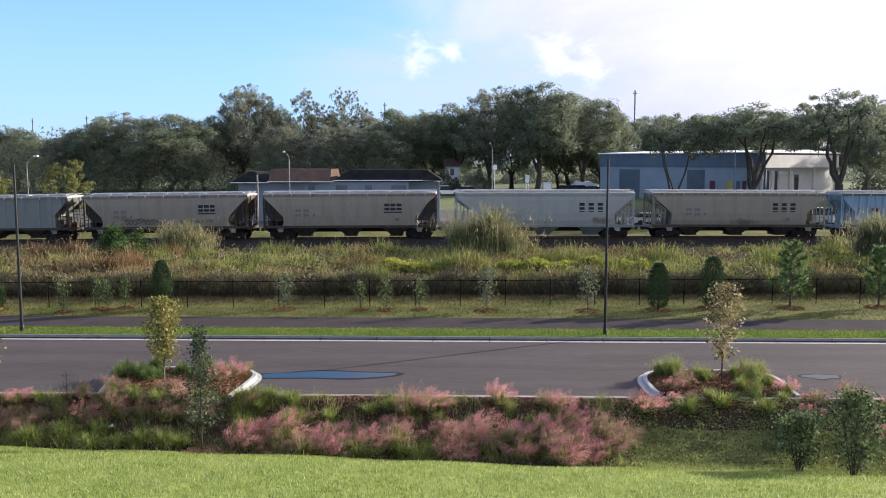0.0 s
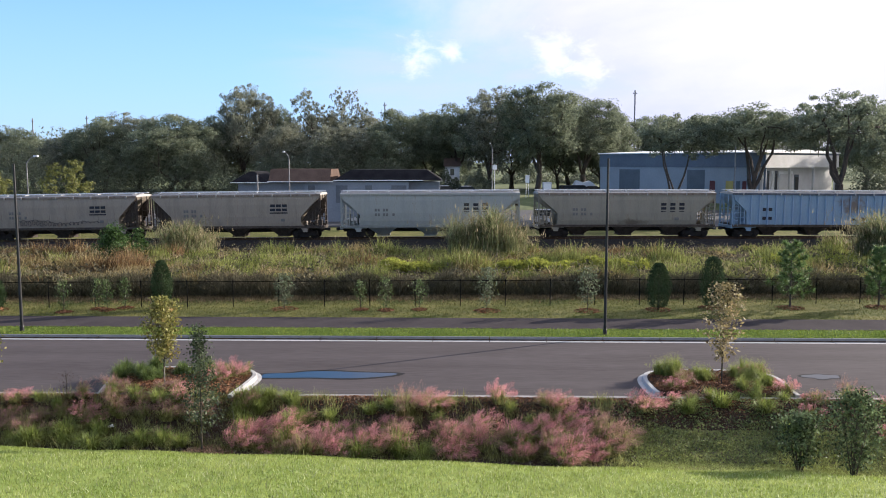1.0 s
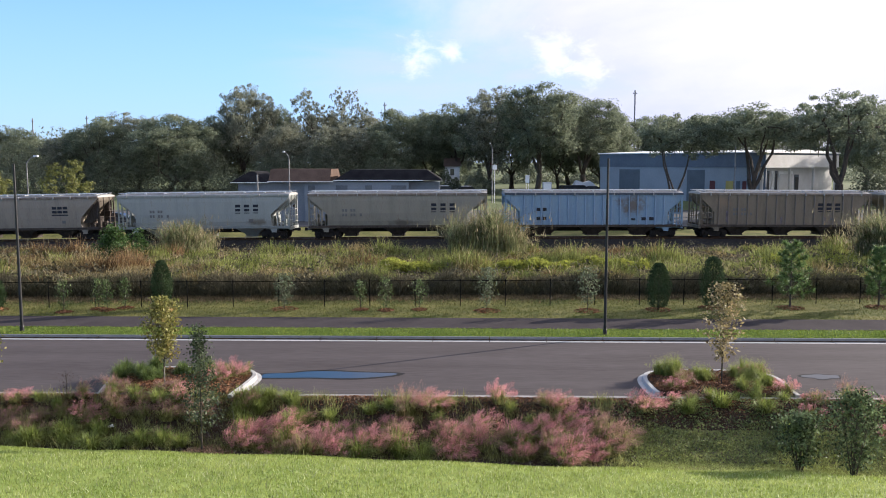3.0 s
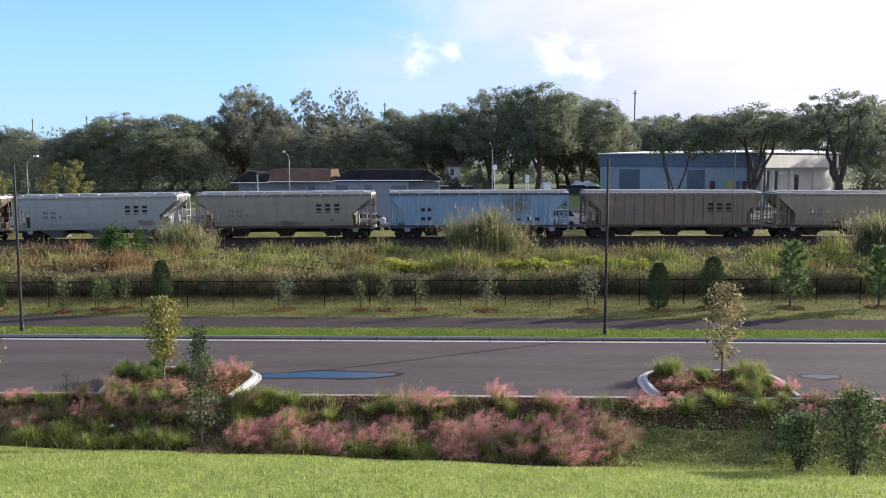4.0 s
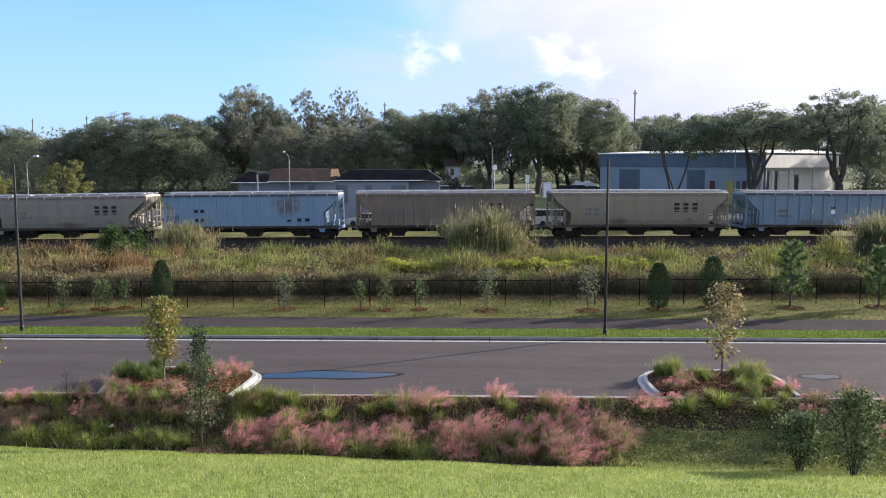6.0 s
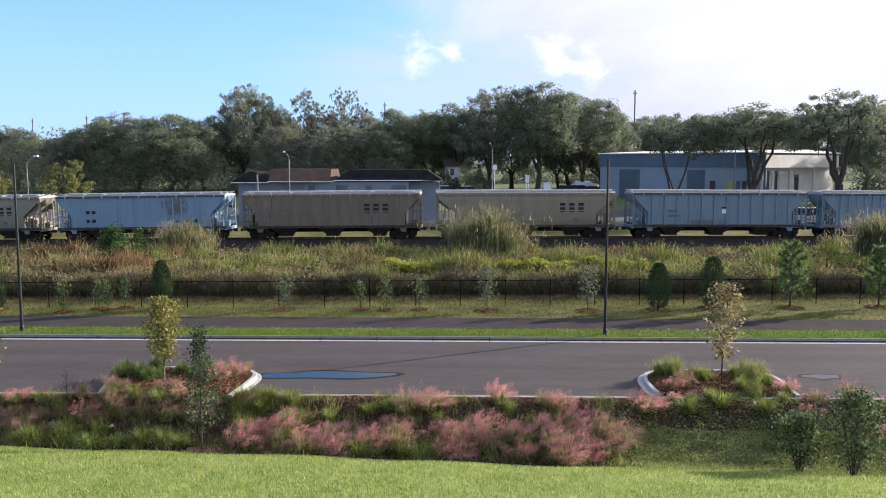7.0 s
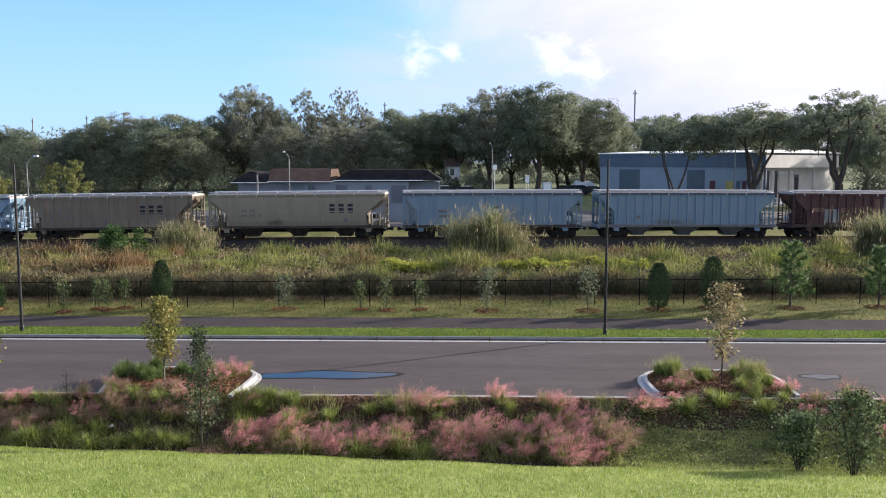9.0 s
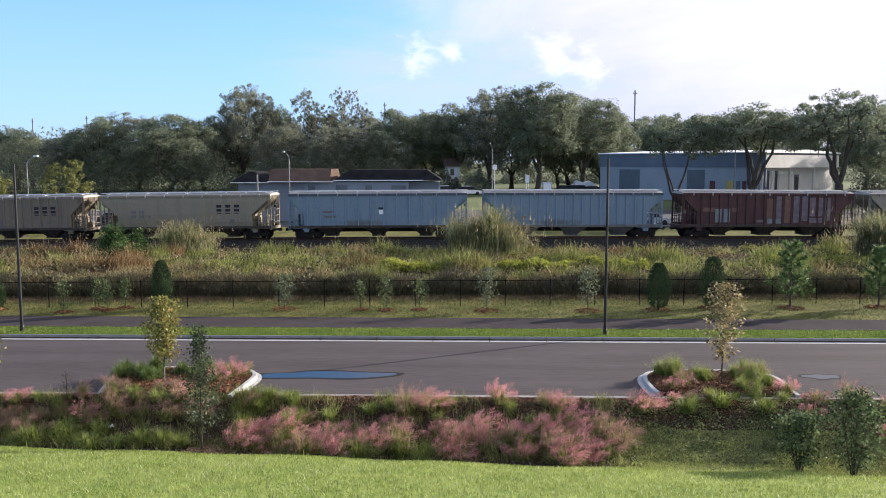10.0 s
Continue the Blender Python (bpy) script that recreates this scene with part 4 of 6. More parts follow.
M_DARKROOF = mat("charcoal_shingle", (0.01, 0.01, 0.012), (0.024, 0.0232, 0.024), 0.8, 0.9, spec=0.04)
M_YELLOW = mat("yellow_paint", (0.40, 0.30, 0.09), (0.48, 0.37, 0.12), 1.0, 0.7)
M_MAROON = mat("maroon_paint", (0.08, 0.024, 0.024), (0.128, 0.04, 0.04), 1.0, 0.7)
M_CARPAINT = mat("silver_car_paint", (0.44, 0.448, 0.464), (0.544, 0.552, 0.56), 2.0, 0.3, metal=0.3)
M_CARDARK = mat("dark_car_paint", (0.024, 0.028, 0.032), (0.048, 0.048, 0.056), 2.0, 0.3)
M_GLASS = mat("dark_window_glass", (0.016, 0.02, 0.024), (0.032, 0.036, 0.04), 2.0, 0.1, spec=0.8)


def warehouse():
    w = thing("warehouse", "blue-grey metal warehouse with dark roll-up doors and white end", "building", pose(45.3, 122, 2.0, 0, 0, 40))
    # local x runs along the sunny end, -y faces out of it; the long shaded side lies along +y at x = 0
    bm = bmesh.new()
    prism(bm, [(0, 0), (22, 0), (22, 29), (0, 29)], -1.0, 6.2)
    part("wall", bm, M_BLUEWALL, w)
    bm = bmesh.new()
    prism(bm, [(-0.12, -1.0), (22.1, -1.0), (22.1, 29.1), (-0.12, 29.1)], 5.5, 7.6)
    part("fascia", bm, M_BLUEDARK, w, "dark blue metal fascia band")
    bm = bmesh.new()
    slab(bm, [(-0.35, 7.602), (22.3, 7.602), (22.3, 7.75), (11.0, 8.15), (-0.35, 7.75)], -1.25, 29.3)
    part("roof", bm, M_WHITE, w, "white low-pitched sheet roof")
    bm = bmesh.new()
    prism(bm, [(-0.1, -1.12), (22.0, -1.12), (22.0, -1.01), (-0.1, -1.01)], 5.45, 7.3)
    part("end_fascia", bm, M_CREAM, w, "sunlit cream fascia over the porch")
    bm = bmesh.new()
    prism(bm, [(0.3, -0.10), (22.0, -0.10), (22.0, -0.02), (0.3, -0.02)], -1.0, 5.49)
    part("end_wall", bm, M_CREAM, w, "sunlit cream end wall")
    bm = bmesh.new()
    box(bm, -0.1, 22.0, -1.1, 0.0, -1.0, 0.05)
    part("porch_slab", bm, M_CONCRETE, w)
    for x in (0.3, 7.2, 14.4, 21.6):
        bm = bmesh.new()
        box(bm, x - 0.16, x + 0.16, -0.98, -0.66, 0.05, 5.5, 0.02)
        part("porch_column", bm, M_BLUEDARK if x < 1 else M_CREAM, w)
    for y0, y1 in ((20.8, 24.9), (8.8, 11.9)):
        bm = bmesh.new()
        prism(bm, [(-0.06, y0), (0.02, y0), (0.02, y1), (-0.06, y1)], -0.5, 5.1)
        d = part("roll_door", bm, M_DOORGREY, w, "dark grey roll-up door")
        for k in range(9):
            bm = bmesh.new()
            box(bm, -0.09, -0.06, y0 + 0.1, y1 - 0.1, 0.1 + 0.55 * k, 0.14 + 0.55 * k)
            part("slat", bm, M_DOORGREY, d)
    for y0, y1, m in ((7.0, 7.9, M_MAROON), (4.0, 5.2, M_YELLOW), (2.9, 3.5, M_DOORGREY), (1.9, 2.5, M_MAROON)):
        bm = bmesh.new()
        prism(bm, [(-0.08, y0), (0.02, y0), (0.02, y1), (-0.08, y1)], 0.0, 3.5)
        part("door", bm, m, w)
    for x0, x1, zt, m in ((0.7, 1.5, 5.0, M_WHITE), (2.0, 2.6, 5.0, M_DOORGREY), (3.2, 3.7, 5.0, M_WHITE), (4.3, 4.9, 5.0, M_DOORGREY), (5.3, 9.4, 4.9, M_WHITE), (10.0, 11.2, 4.4, M_DOORGREY)):
        bm = bmesh.new()
        box(bm, x0, x1, -0.2, -0.105, 0.05, zt, 0.01)
        panel = part("door", bm, m, w)
        bm = bmesh.new()
        box(bm, x0 + 0.12, x1 - 0.12, -0.225, -0.205, 1.2, zt - 0.4)
        part("door_panel", bm, M_CREAM if m is M_WHITE else M_BLACK, panel)
    for x0, x1 in ((11.8, 21.4), (0.8, 6.9)):
        rail = bmesh.new()
        box(rail, x0, x1, -1.05, -0.99, 0.95, 1.05)
        box(rail, x0, x1, -1.05, -0.99, 0.35, 0.42)
        rail = part("railing", rail, M_STAKE if x0 > 10 else M_WHITE, w, "low porch railing")
        for k in range(8):
            bm = bmesh.new()
            x = x0 + 0.1 + (x1 - x0 - 0.2) * k / 7
            box(bm, x - 0.04, x + 0.04, -1.055, -0.985, 0.05, 1.06)
            part("railing_post", bm, M_STAKE if x0 > 10 else M_WHITE, rail)


warehouse()


def low_house():
    h = thing("low_building", "long low white building with brown and charcoal shingle roofs", "building", pose(0, 104, 1.2))
    for x0, x1, y0, y1, zt in ((-25.2, -17.0, 0.6, 10, 4.55), (-17.0, -4.2, 0, 10, 4.65), (-4.2, -0.4, 1.0, 9, 4.6)):
        bm = bmesh.new()
        box(bm, x0, x1, y0, y1, -0.6, zt)
        part("wall", bm, M_HOUSEWALL, h, "pale painted block wall")
    for x0, x1, y0, z0 in ((-26.0, -21.3, -0.2, 4.5), (-21.4, -13.4, -0.6, 4.62), (-13.4, -2.4, -0.3, 4.78), (-2.4, 0.0, 0.5, 4.7)):
        bm = bmesh.new()
        box(bm, x0, x1, y0 - 0.06, y0 + 0.08, z0 + 0.01, z0 + 0.10, 0.015)
        part("eave", bm, M_WHITE, h, "white eave board")
    for x0, x1, y0, z, m, top, side in ((-26.0, -21.35, -0.15, 4.6, M_DARKROOF, 5.9, 2.0), (-21.3, -13.75, -0.5, 4.7, M_BROWNROOF, 6.2, 0.05), (-13.35, -0.1, -0.2, 4.86, M_DARKROOF, 6.1, 1.9)):
        bm = bmesh.new()
        y1 = 10.5
        lo = [bm.verts.new(c) for c in ((x0, y0, z), (x1, y0, z), (x1, y1, z), (x0, y1, z))]
        hi = [bm.verts.new(c) for c in ((x0 + side, y0 + 1.45, top), (x1 - side, y0 + 1.45, top), (x1 - side, y1 - 2.2, top), (x0 + side, y1 - 2.2, top))]
        bm.faces.new(hi)
        bm.faces.new(lo[::-1])
        for i in range(4):
            bm.faces.new((lo[i], lo[(i + 1) % 4], hi[(i + 1) % 4], hi[i]))
        part("roof", bm, m, h)
    for x0, x1 in ((-13.2, -11.6), (-9.6, -8.6), (-6.4, -4.4), (-16.6, -15.6)):
        bm = bmesh.new()
        box(bm, x0, x1, -0.06, 0.05, 2.0, 4.3)
        win = part("window", bm, M_HOUSEWALL, h)
        bm = bmesh.new()
        box(bm, x0 + 0.08, x1 - 0.08, -0.075, -0.06, 2.08, 4.22)
        part("pane", bm, M_DOORGREY, win)


low_house()


def vehicle(x, y, turn, m_body, label, l=4.5, w=1.75, h=1.45, van=False):
    """A parked car: body, cabin with glass, wheels."""
    c = thing("parked_car", label, "car", pose(x, y, float(land_z(x, y)), 0, 0, turn), "parked cars")
    bm = bmesh.new()
    side = [(-l / 2, 0.3), (l / 2, 0.3), (l / 2, 0.75), (l * 0.28, 0.92), (-l * 0.45, 0.95), (-l / 2, 0.8)] if not van else [(-l / 2, 0.3), (l / 2, 0.3), (l / 2, 0.95), (l * 0.42, 1.15), (-l / 2, 1.15)]
    slab(bm, side, -w / 2, w / 2)
    bmesh.ops.recalc_face_normals(bm, faces=bm.faces)
    part("body", bm, m_body, c)
    bm = bmesh.new()
    top = [(-l * 0.42, 0.93), (l * 0.26, 0.92), (l * 0.10, h - 0.06), (-l * 0.28, h - 0.06)] if not van else [(-l / 2 + 0.05, 1.15), (l * 0.40, 1.15), (l * 0.28, h - 0.06), (-l / 2 + 0.1, h - 0.06)]
    slab(bm, top, -w / 2 + 0.08, w / 2 - 0.08)
    bmesh.ops.recalc_face_normals(bm, faces=bm.faces)
    part("window_band", bm, M_GLASS, c)
    bm = bmesh.new()
    box(bm, top[3][0] + 0.05, top[2][0] - 0.05, -w / 2 + 0.12, w / 2 - 0.12, h - 0.065, h, 0.02)
    part("roof", bm, m_body, c)
    tyre = shared("tyre", lambda b: tube(b, (0, -0.1, 0), (0, 0.1, 0), 0.32, 0.32, 16), M_BLACK)
    for a in (-l * 0.31, l * 0.31):
        for b in (-w / 2 + 0.08, w / 2 - 0.08):
            share("tyre", tyre, c, pose(a, b, 0.32))


vehicle(0.6, 146, 8, M_WHITE, "white parked car glinting before the oaks", h=1.7)
vehicle(-2.6, 152, 5, M_CARDARK, "dark parked car beside the drive")
vehicle(4.4, 147, 12, M_WHITE, "white parked car on the far drive", h=1.6)
vehicle(23.0, 148, 20, M_CARDARK, "dark parked pickup on the far lawn", 5.2, 1.9, 1.7, True)
vehicle(26.8, 150, -10, M_CARDARK, "dark parked car on the far lawn")
vehicle(30.2, 146, 5, M_CARDARK, "dark parked car by the warehouse")
vehicle(24.2, 98.5, 0, M_CARPAINT, "white car standing on the far street")
vehicle(-8.9, 97.6, 180, M_CARPAINT, "pale car standing before the low building")
vehicle(13.0, 97.4, 0, M_CARPAINT, "white van standing on the far street", 5.2, 1.9, 1.9, True)
vehicle(43.0, 99.6, 180, M_CARPAINT, "white van standing on the far street", 5.0, 1.9, 2.0, True)
vehicle(-38.0, 99.0, 0, M_CARDARK, "dark car standing on the far street")


def far_bits():
    sign = thing("sign_board", "plain white sign board on two posts", "sign", pose(13.9, 140, float(land_z(13.9, 140))))
    bm = bmesh.new()
    box(bm, -0.32, 0.32, -0.04, 0.04, 2.4, 3.7, 0.01)
    part("board", bm, M_WHITE, sign)
    for x in (-0.2, 0.2):
        bm = bmesh.new()
        tube(bm, (x, 0.06, -0.2), (x, 0.06, 2.3), 0.05, 0.05, 6)
        part("post", bm, M_GALV, sign)
    cab = thing("utility_cabinet", "pale grey steel utility cabinet", "cabinet", pose(16.9, 138, float(land_z(16.9, 138))))
    bm = bmesh.new()
    box(bm, -0.7, 0.7, -0.5, 0.5, 0, 2.6, 0.04)
    part("case", bm, M_GALV, cab)
    bm = bmesh.new()
    box(bm, -0.6, 0.6, -0.53, -0.5, 0.2, 2.4, 0.01)
    part("door", bm, M_WHITE, cab)
    for x, y, top in ((38.4, 112, 10.1), (-21.3, 97.5, 6.7)):
        pole = thing("light_pole", "slim grey steel pole beyond the railway", "pole", pose(x, y, float(land_z(x, y))), "far poles")
        bm = bmesh.new()
        h = top - float(land_z(x, y))
        tube(bm, (0, 0, -0.3), (0, 0, h), 0.11, 0.09, 8)
        part("shaft", bm, M_LAMPGREY, pole)
        bm = bmesh.new()
        tube(bm, (0, 0, h), (0, 0, h + 0.1), 0.13, 0.10, 8)
        part("cap", bm, M_LAMPGREY, pole)
    box_sign = thing("signal_board", "white square board with crossed red arms on a pole", "sign", pose(7.75, 127.6, float(land_z(7.75, 127.6))))
    bm = bmesh.new()
    tube(bm, (0, 0.1, -0.3), (0, 0.1, 5.8), 0.06, 0.06, 6)
    part("pole", bm, M_GALV, box_sign)
    bm = bmesh.new()
    box(bm, -0.32, 0.32, -0.06, 0.04, 5.0, 5.65, 0.02)
    part("board", bm, M_WHITE, box_sign)
    for a in (45, -45):
        bm = bmesh.new()
        box(bm, -0.9, 0.9, -0.02, 0.02, -0.05, 0.05)
        bmesh.ops.rotate(bm, verts=bm.verts, matrix=Matrix.Rotation(radians(a), 3, "Y"))
        bmesh.ops.translate(bm, verts=bm.verts, vec=(0, 0.07 + a * 0.0004, 5.33))
        part("cross_arm", bm, M_MAROON, box_sign)
    rv = thing("covered_trailer", "bright white tarp-covered trailer on the far lawn", "trailer", pose(25.2, 152, float(land_z(25.2, 152))))
    bm = bmesh.new()
    slab(bm, [(-2.1, 0.6), (2.1, 0.6), (1.9, 1.6), (0.9, 2.3), (-0.2, 2.0), (-1.4, 2.4), (-2.0, 1.5)], -1, 1)
    bmesh.ops.recalc_face_normals(bm, faces=bm.faces)
    part("tarp", bm, M_WHITE, rv)
    for x in (-0.9, 0.9):
        share("tyre", shared("tyre", None, None), rv, pose(x, -0.8, 0.32))
        share("tyre", shared("tyre", None, None), rv, pose(x, 0.8, 0.32))
    cot = thing("cottage", "small far cottage with brown roof and white wall", "house", pose(1.7, 157, float(land_z(1.7, 157))) @ Matrix.Diagonal((0.45, 0.8, 1.03, 1)))
    bm = bmesh.new()
    box(bm, -3, 3, 0, 5, -0.5, 4.7)
    part("wall", bm, M_CREAM, cot)
    bm = bmesh.new()
    slab(bm, [(-0.6, 4.6), (5.6, 4.6), (2.5, 6.1)], -3.5, 3.5)
    bmesh.ops.rotate(bm, verts=bm.verts, matrix=Matrix.Rotation(radians(90), 3, "Z"))
    bmesh.ops.recalc_face_normals(bm, faces=bm.faces)
    part("roof", bm, M_BROWNROOF, cot)
    bm = bmesh.new()
    box(bm, -0.8, 0.8, -0.04, 0.02, 3.0, 4.2)
    part("window", bm, M_GLASS, cot)
    cup = thing("paper_cup", "small white paper cup lying among the swale plants", "litter", pose(*land_point(-11.2, 26.95, 0.06), 0, 78, 25))
    bm = bmesh.new()
    tube(bm, (0, 0, -0.09), (0, 0, 0.09), 0.045, 0.06, 12)
    part("cup", bm, M_WHITE, cup)
    rod = thing("marker_stake", "thin pale stake leaning at the kerb's end", "stake")
    bm = bmesh.new()
    tube(bm, (-7.25, 28.4, -0.02), (-6.85, 27.2, -0.7), 0.012, 0.012, 6)
    part("rod", bm, M_STAKE, rod)


far_bits()


# ---- trees and plants ----
def limb(bm, rng, p, q, r, sides=6, bend=0.10, steps=4):
    """A crooked limb from p to q that thins out; returns its joints."""
    p, q = Vector(p), Vector(q)
    ln = (q - p).length
    pts = [p]
    way = Vector((rng.normal(0, 1), rng.normal(0, 1), rng.normal(0, 0.7))) * bend * ln
    for k in range(1, steps + 1):
        u = k / steps
        wob = Vector((rng.normal(0, 1), rng.normal(0, 1), rng.normal(0, 1))) * 0.02 * ln * (1 - u)
        pts.append(p.lerp(q, u) + (way + Vector((0, 0, ln * 0.08))) * math.sin(math.pi * u) + wob)
    for k, (a, b) in enumerate(zip(pts, pts[1:])):
        tube(bm, a, b, r * (1 - 0.8 * k / steps), r * (1 - 0.8 * (k + 1) / steps), sides, False)
    return pts


def oak(seed, h, w, base=0.2, fork=0.14, stems=5, lobes=13, clumps=26, per=64, leaf=0.36, fill=3600, moss=60, open_top=0.0, tuft=1.0,
        trunk=0.022, m_leaf=None, label="dense dark live oak with hanging grey moss"):
    """A spreading tree: stems that fork low, limbs to every lobe of the crown, leaf clumps over the lobes, hanging moss.
    base: where the crown begins, as a share of the height; open_top: how far the lobes fall apart into loose sprays."""
    rng = np.random.default_rng(seed)
    t = thing("oak_tree", label, "tree", group="background oaks")
    bm = bmesh.new()
    top = Vector((rng.normal(0, 0.03) * h, rng.normal(0, 0.03) * h, h * fork))
    r0 = trunk * h
    tube(bm, (0, 0, -0.4), top * 0.35, r0 * 1.45, r0 * 1.05, 10)
    tube(bm, top * 0.35, top, r0 * 1.05, r0 * 0.9, 10)
    zc, rz, rx = h * (base + 0.92) / 2, h * (0.92 - base) / 2, w * 0.5
    centres, radii = [], []
    for i in range(lobes):
        u = (i + 0.5) / lobes
        a = i * 2.399 + rng.uniform(-0.5, 0.5)
        v = -0.85 + 1.75 * u                              # from the skirt to the top
        flat = math.sqrt(max(0.05, 1 - (0.93 * v) ** 2))
        q = rx * flat * rng.uniform(0.45, 0.74) * (0.75 if v > 0.6 else 1.0)
        centres.append((math.cos(a) * q, math.sin(a) * q, zc + rz * v * 0.86))
        radii.append(rx * rng.uniform(0.26, 0.40) * (1 - 0.35 * open_top * u))
    centres, radii = np.array(centres), np.array(radii)
    centres[:, 2] = np.maximum(centres[:, 2], h * base + 0.55 * radii)
    forks = []
    for k in range(stems):
        a = 2 * math.pi * (k + rng.uniform(-0.3, 0.3)) / stems
        out = rx * rng.uniform(0.22, 0.42)
        forks.append(limb(bm, rng, top, (top.x + math.cos(a) * out, top.y + math.sin(a) * out, h * rng.uniform(base + 0.08, base + 0.26)), r0 * rng.uniform(0.5, 0.72), 7, 0.07, 6))
    spots, size, ups = [], [], []
    for c, r in zip(centres, radii):
        near = min((p for f in forks for p in f[1:]), key=lambda p: (p - Vector(c)).length)
        j = limb(bm, rng, near, c, r0 * 0.30, 6, 0.08, 5)
        m = int(clumps * (r / (0.33 * rx)) ** 2 * (1 - 0.45 * open_top)) + 3
        d = rng.normal(size=(m, 3)) + np.array((0, 0, 0.35))
        d /= np.linalg.norm(d, axis=1, keepdims=True)
        far = rng.uniform(0.62, 1.12 + 0.5 * open_top, (m, 1))
        pts = c + d * far * r * np.array((1, 1, 0.85))
        spots.append(pts)
        ups.append(d)
        size.append(rng.uniform(0.6, 1.3, m) * 0.066 * w * tuft * (1 - 0.35 * open_top))
        for p in pts[:: 3 if open_top else 5]:
            tube(bm, j[-1], p, r0 * 0.07, r0 * 0.02, 4, False)
    part("trunk", bm, M_BARK, t)
    spots, size, ups = np.concatenate(spots), np.concatenate(size), np.concatenate(ups)
    n = per * len(spots)
    k = np.repeat(np.arange(len(spots)), per)
    d = rng.normal(size=(n, 3))
    d /= np.linalg.norm(d, axis=1, keepdims=True)
    pos = spots[k] + d * (size[k] * rng.uniform(0, 1, n) ** 0.4)[:, None] * np.array((1.15, 1.15, 0.72))
    quads = [leaves(rng, pos, leaf, aspect=0.8, facing=(d + 0.7 * ups[k]) * 0.8)]
    if fill:
        i = rng.integers(0, lobes, fill)
        d = rng.normal(size=(fill, 3))
        d /= np.linalg.norm(d, axis=1, keepdims=True)
        quads.append(leaves(rng, centres[i] + d * (radii[i] * rng.uniform(0, 0.95, fill) ** 0.5)[:, None], leaf * 1.1, aspect=0.8))
    share("crown", faces_mesh("crown", np.concatenate(quads)[:, :3], 3, m_leaf or M_OAK), t)
    if moss:
        under = np.nonzero(ups[:, 2] < 0.35)[0]
        at = np.repeat(under[rng.integers(0, len(under), moss)], 5)
        k = len(at)
        p = spots[at] + rng.normal(0, 0.35, (k, 3)) * np.array((1, 1, 0.4)) - np.array((0, 0, 1)) * (size[at] * 0.5)[:, None]
        ln, wd, an = rng.uniform(0.2, 0.95, k) ** 1.3, rng.uniform(0.03, 0.09, k), rng.uniform(0, 6.283, k)
        sx, sy, z0 = np.cos(an) * wd, np.sin(an) * wd, np.zeros(k)
        quad = np.stack([p + np.stack([-sx, -sy, z0], 1), p + np.stack([sx, sy, z0], 1), p + np.stack([sx * 0.3, sy * 0.3, -ln], 1), p + np.stack([-sx * 0.3, -sy * 0.3, -ln], 1)], 1)
        tagged(share("hanging_moss", faces_mesh("hanging_moss", quad, 4, M_MOSS), t, None, "grey-green hanging moss strands"), kind="stuff")
    return t


def stand(t, x, y, top, turn, w):
    """Set a tree on the land so that its crown reaches up to the height top and is w wide."""
    z = float(land_z(x, y))
    box_ = next(o for o in t.children if o.name.startswith("crown")).bound_box
    high = max(c[2] for c in box_)
    wide = max(c[0] for c in box_) - min(c[0] for c in box_)
    return pose(x, y, z, 0, 0, turn) @ Matrix.Diagonal((w / wide, w / wide, (top - z) / high, 1))


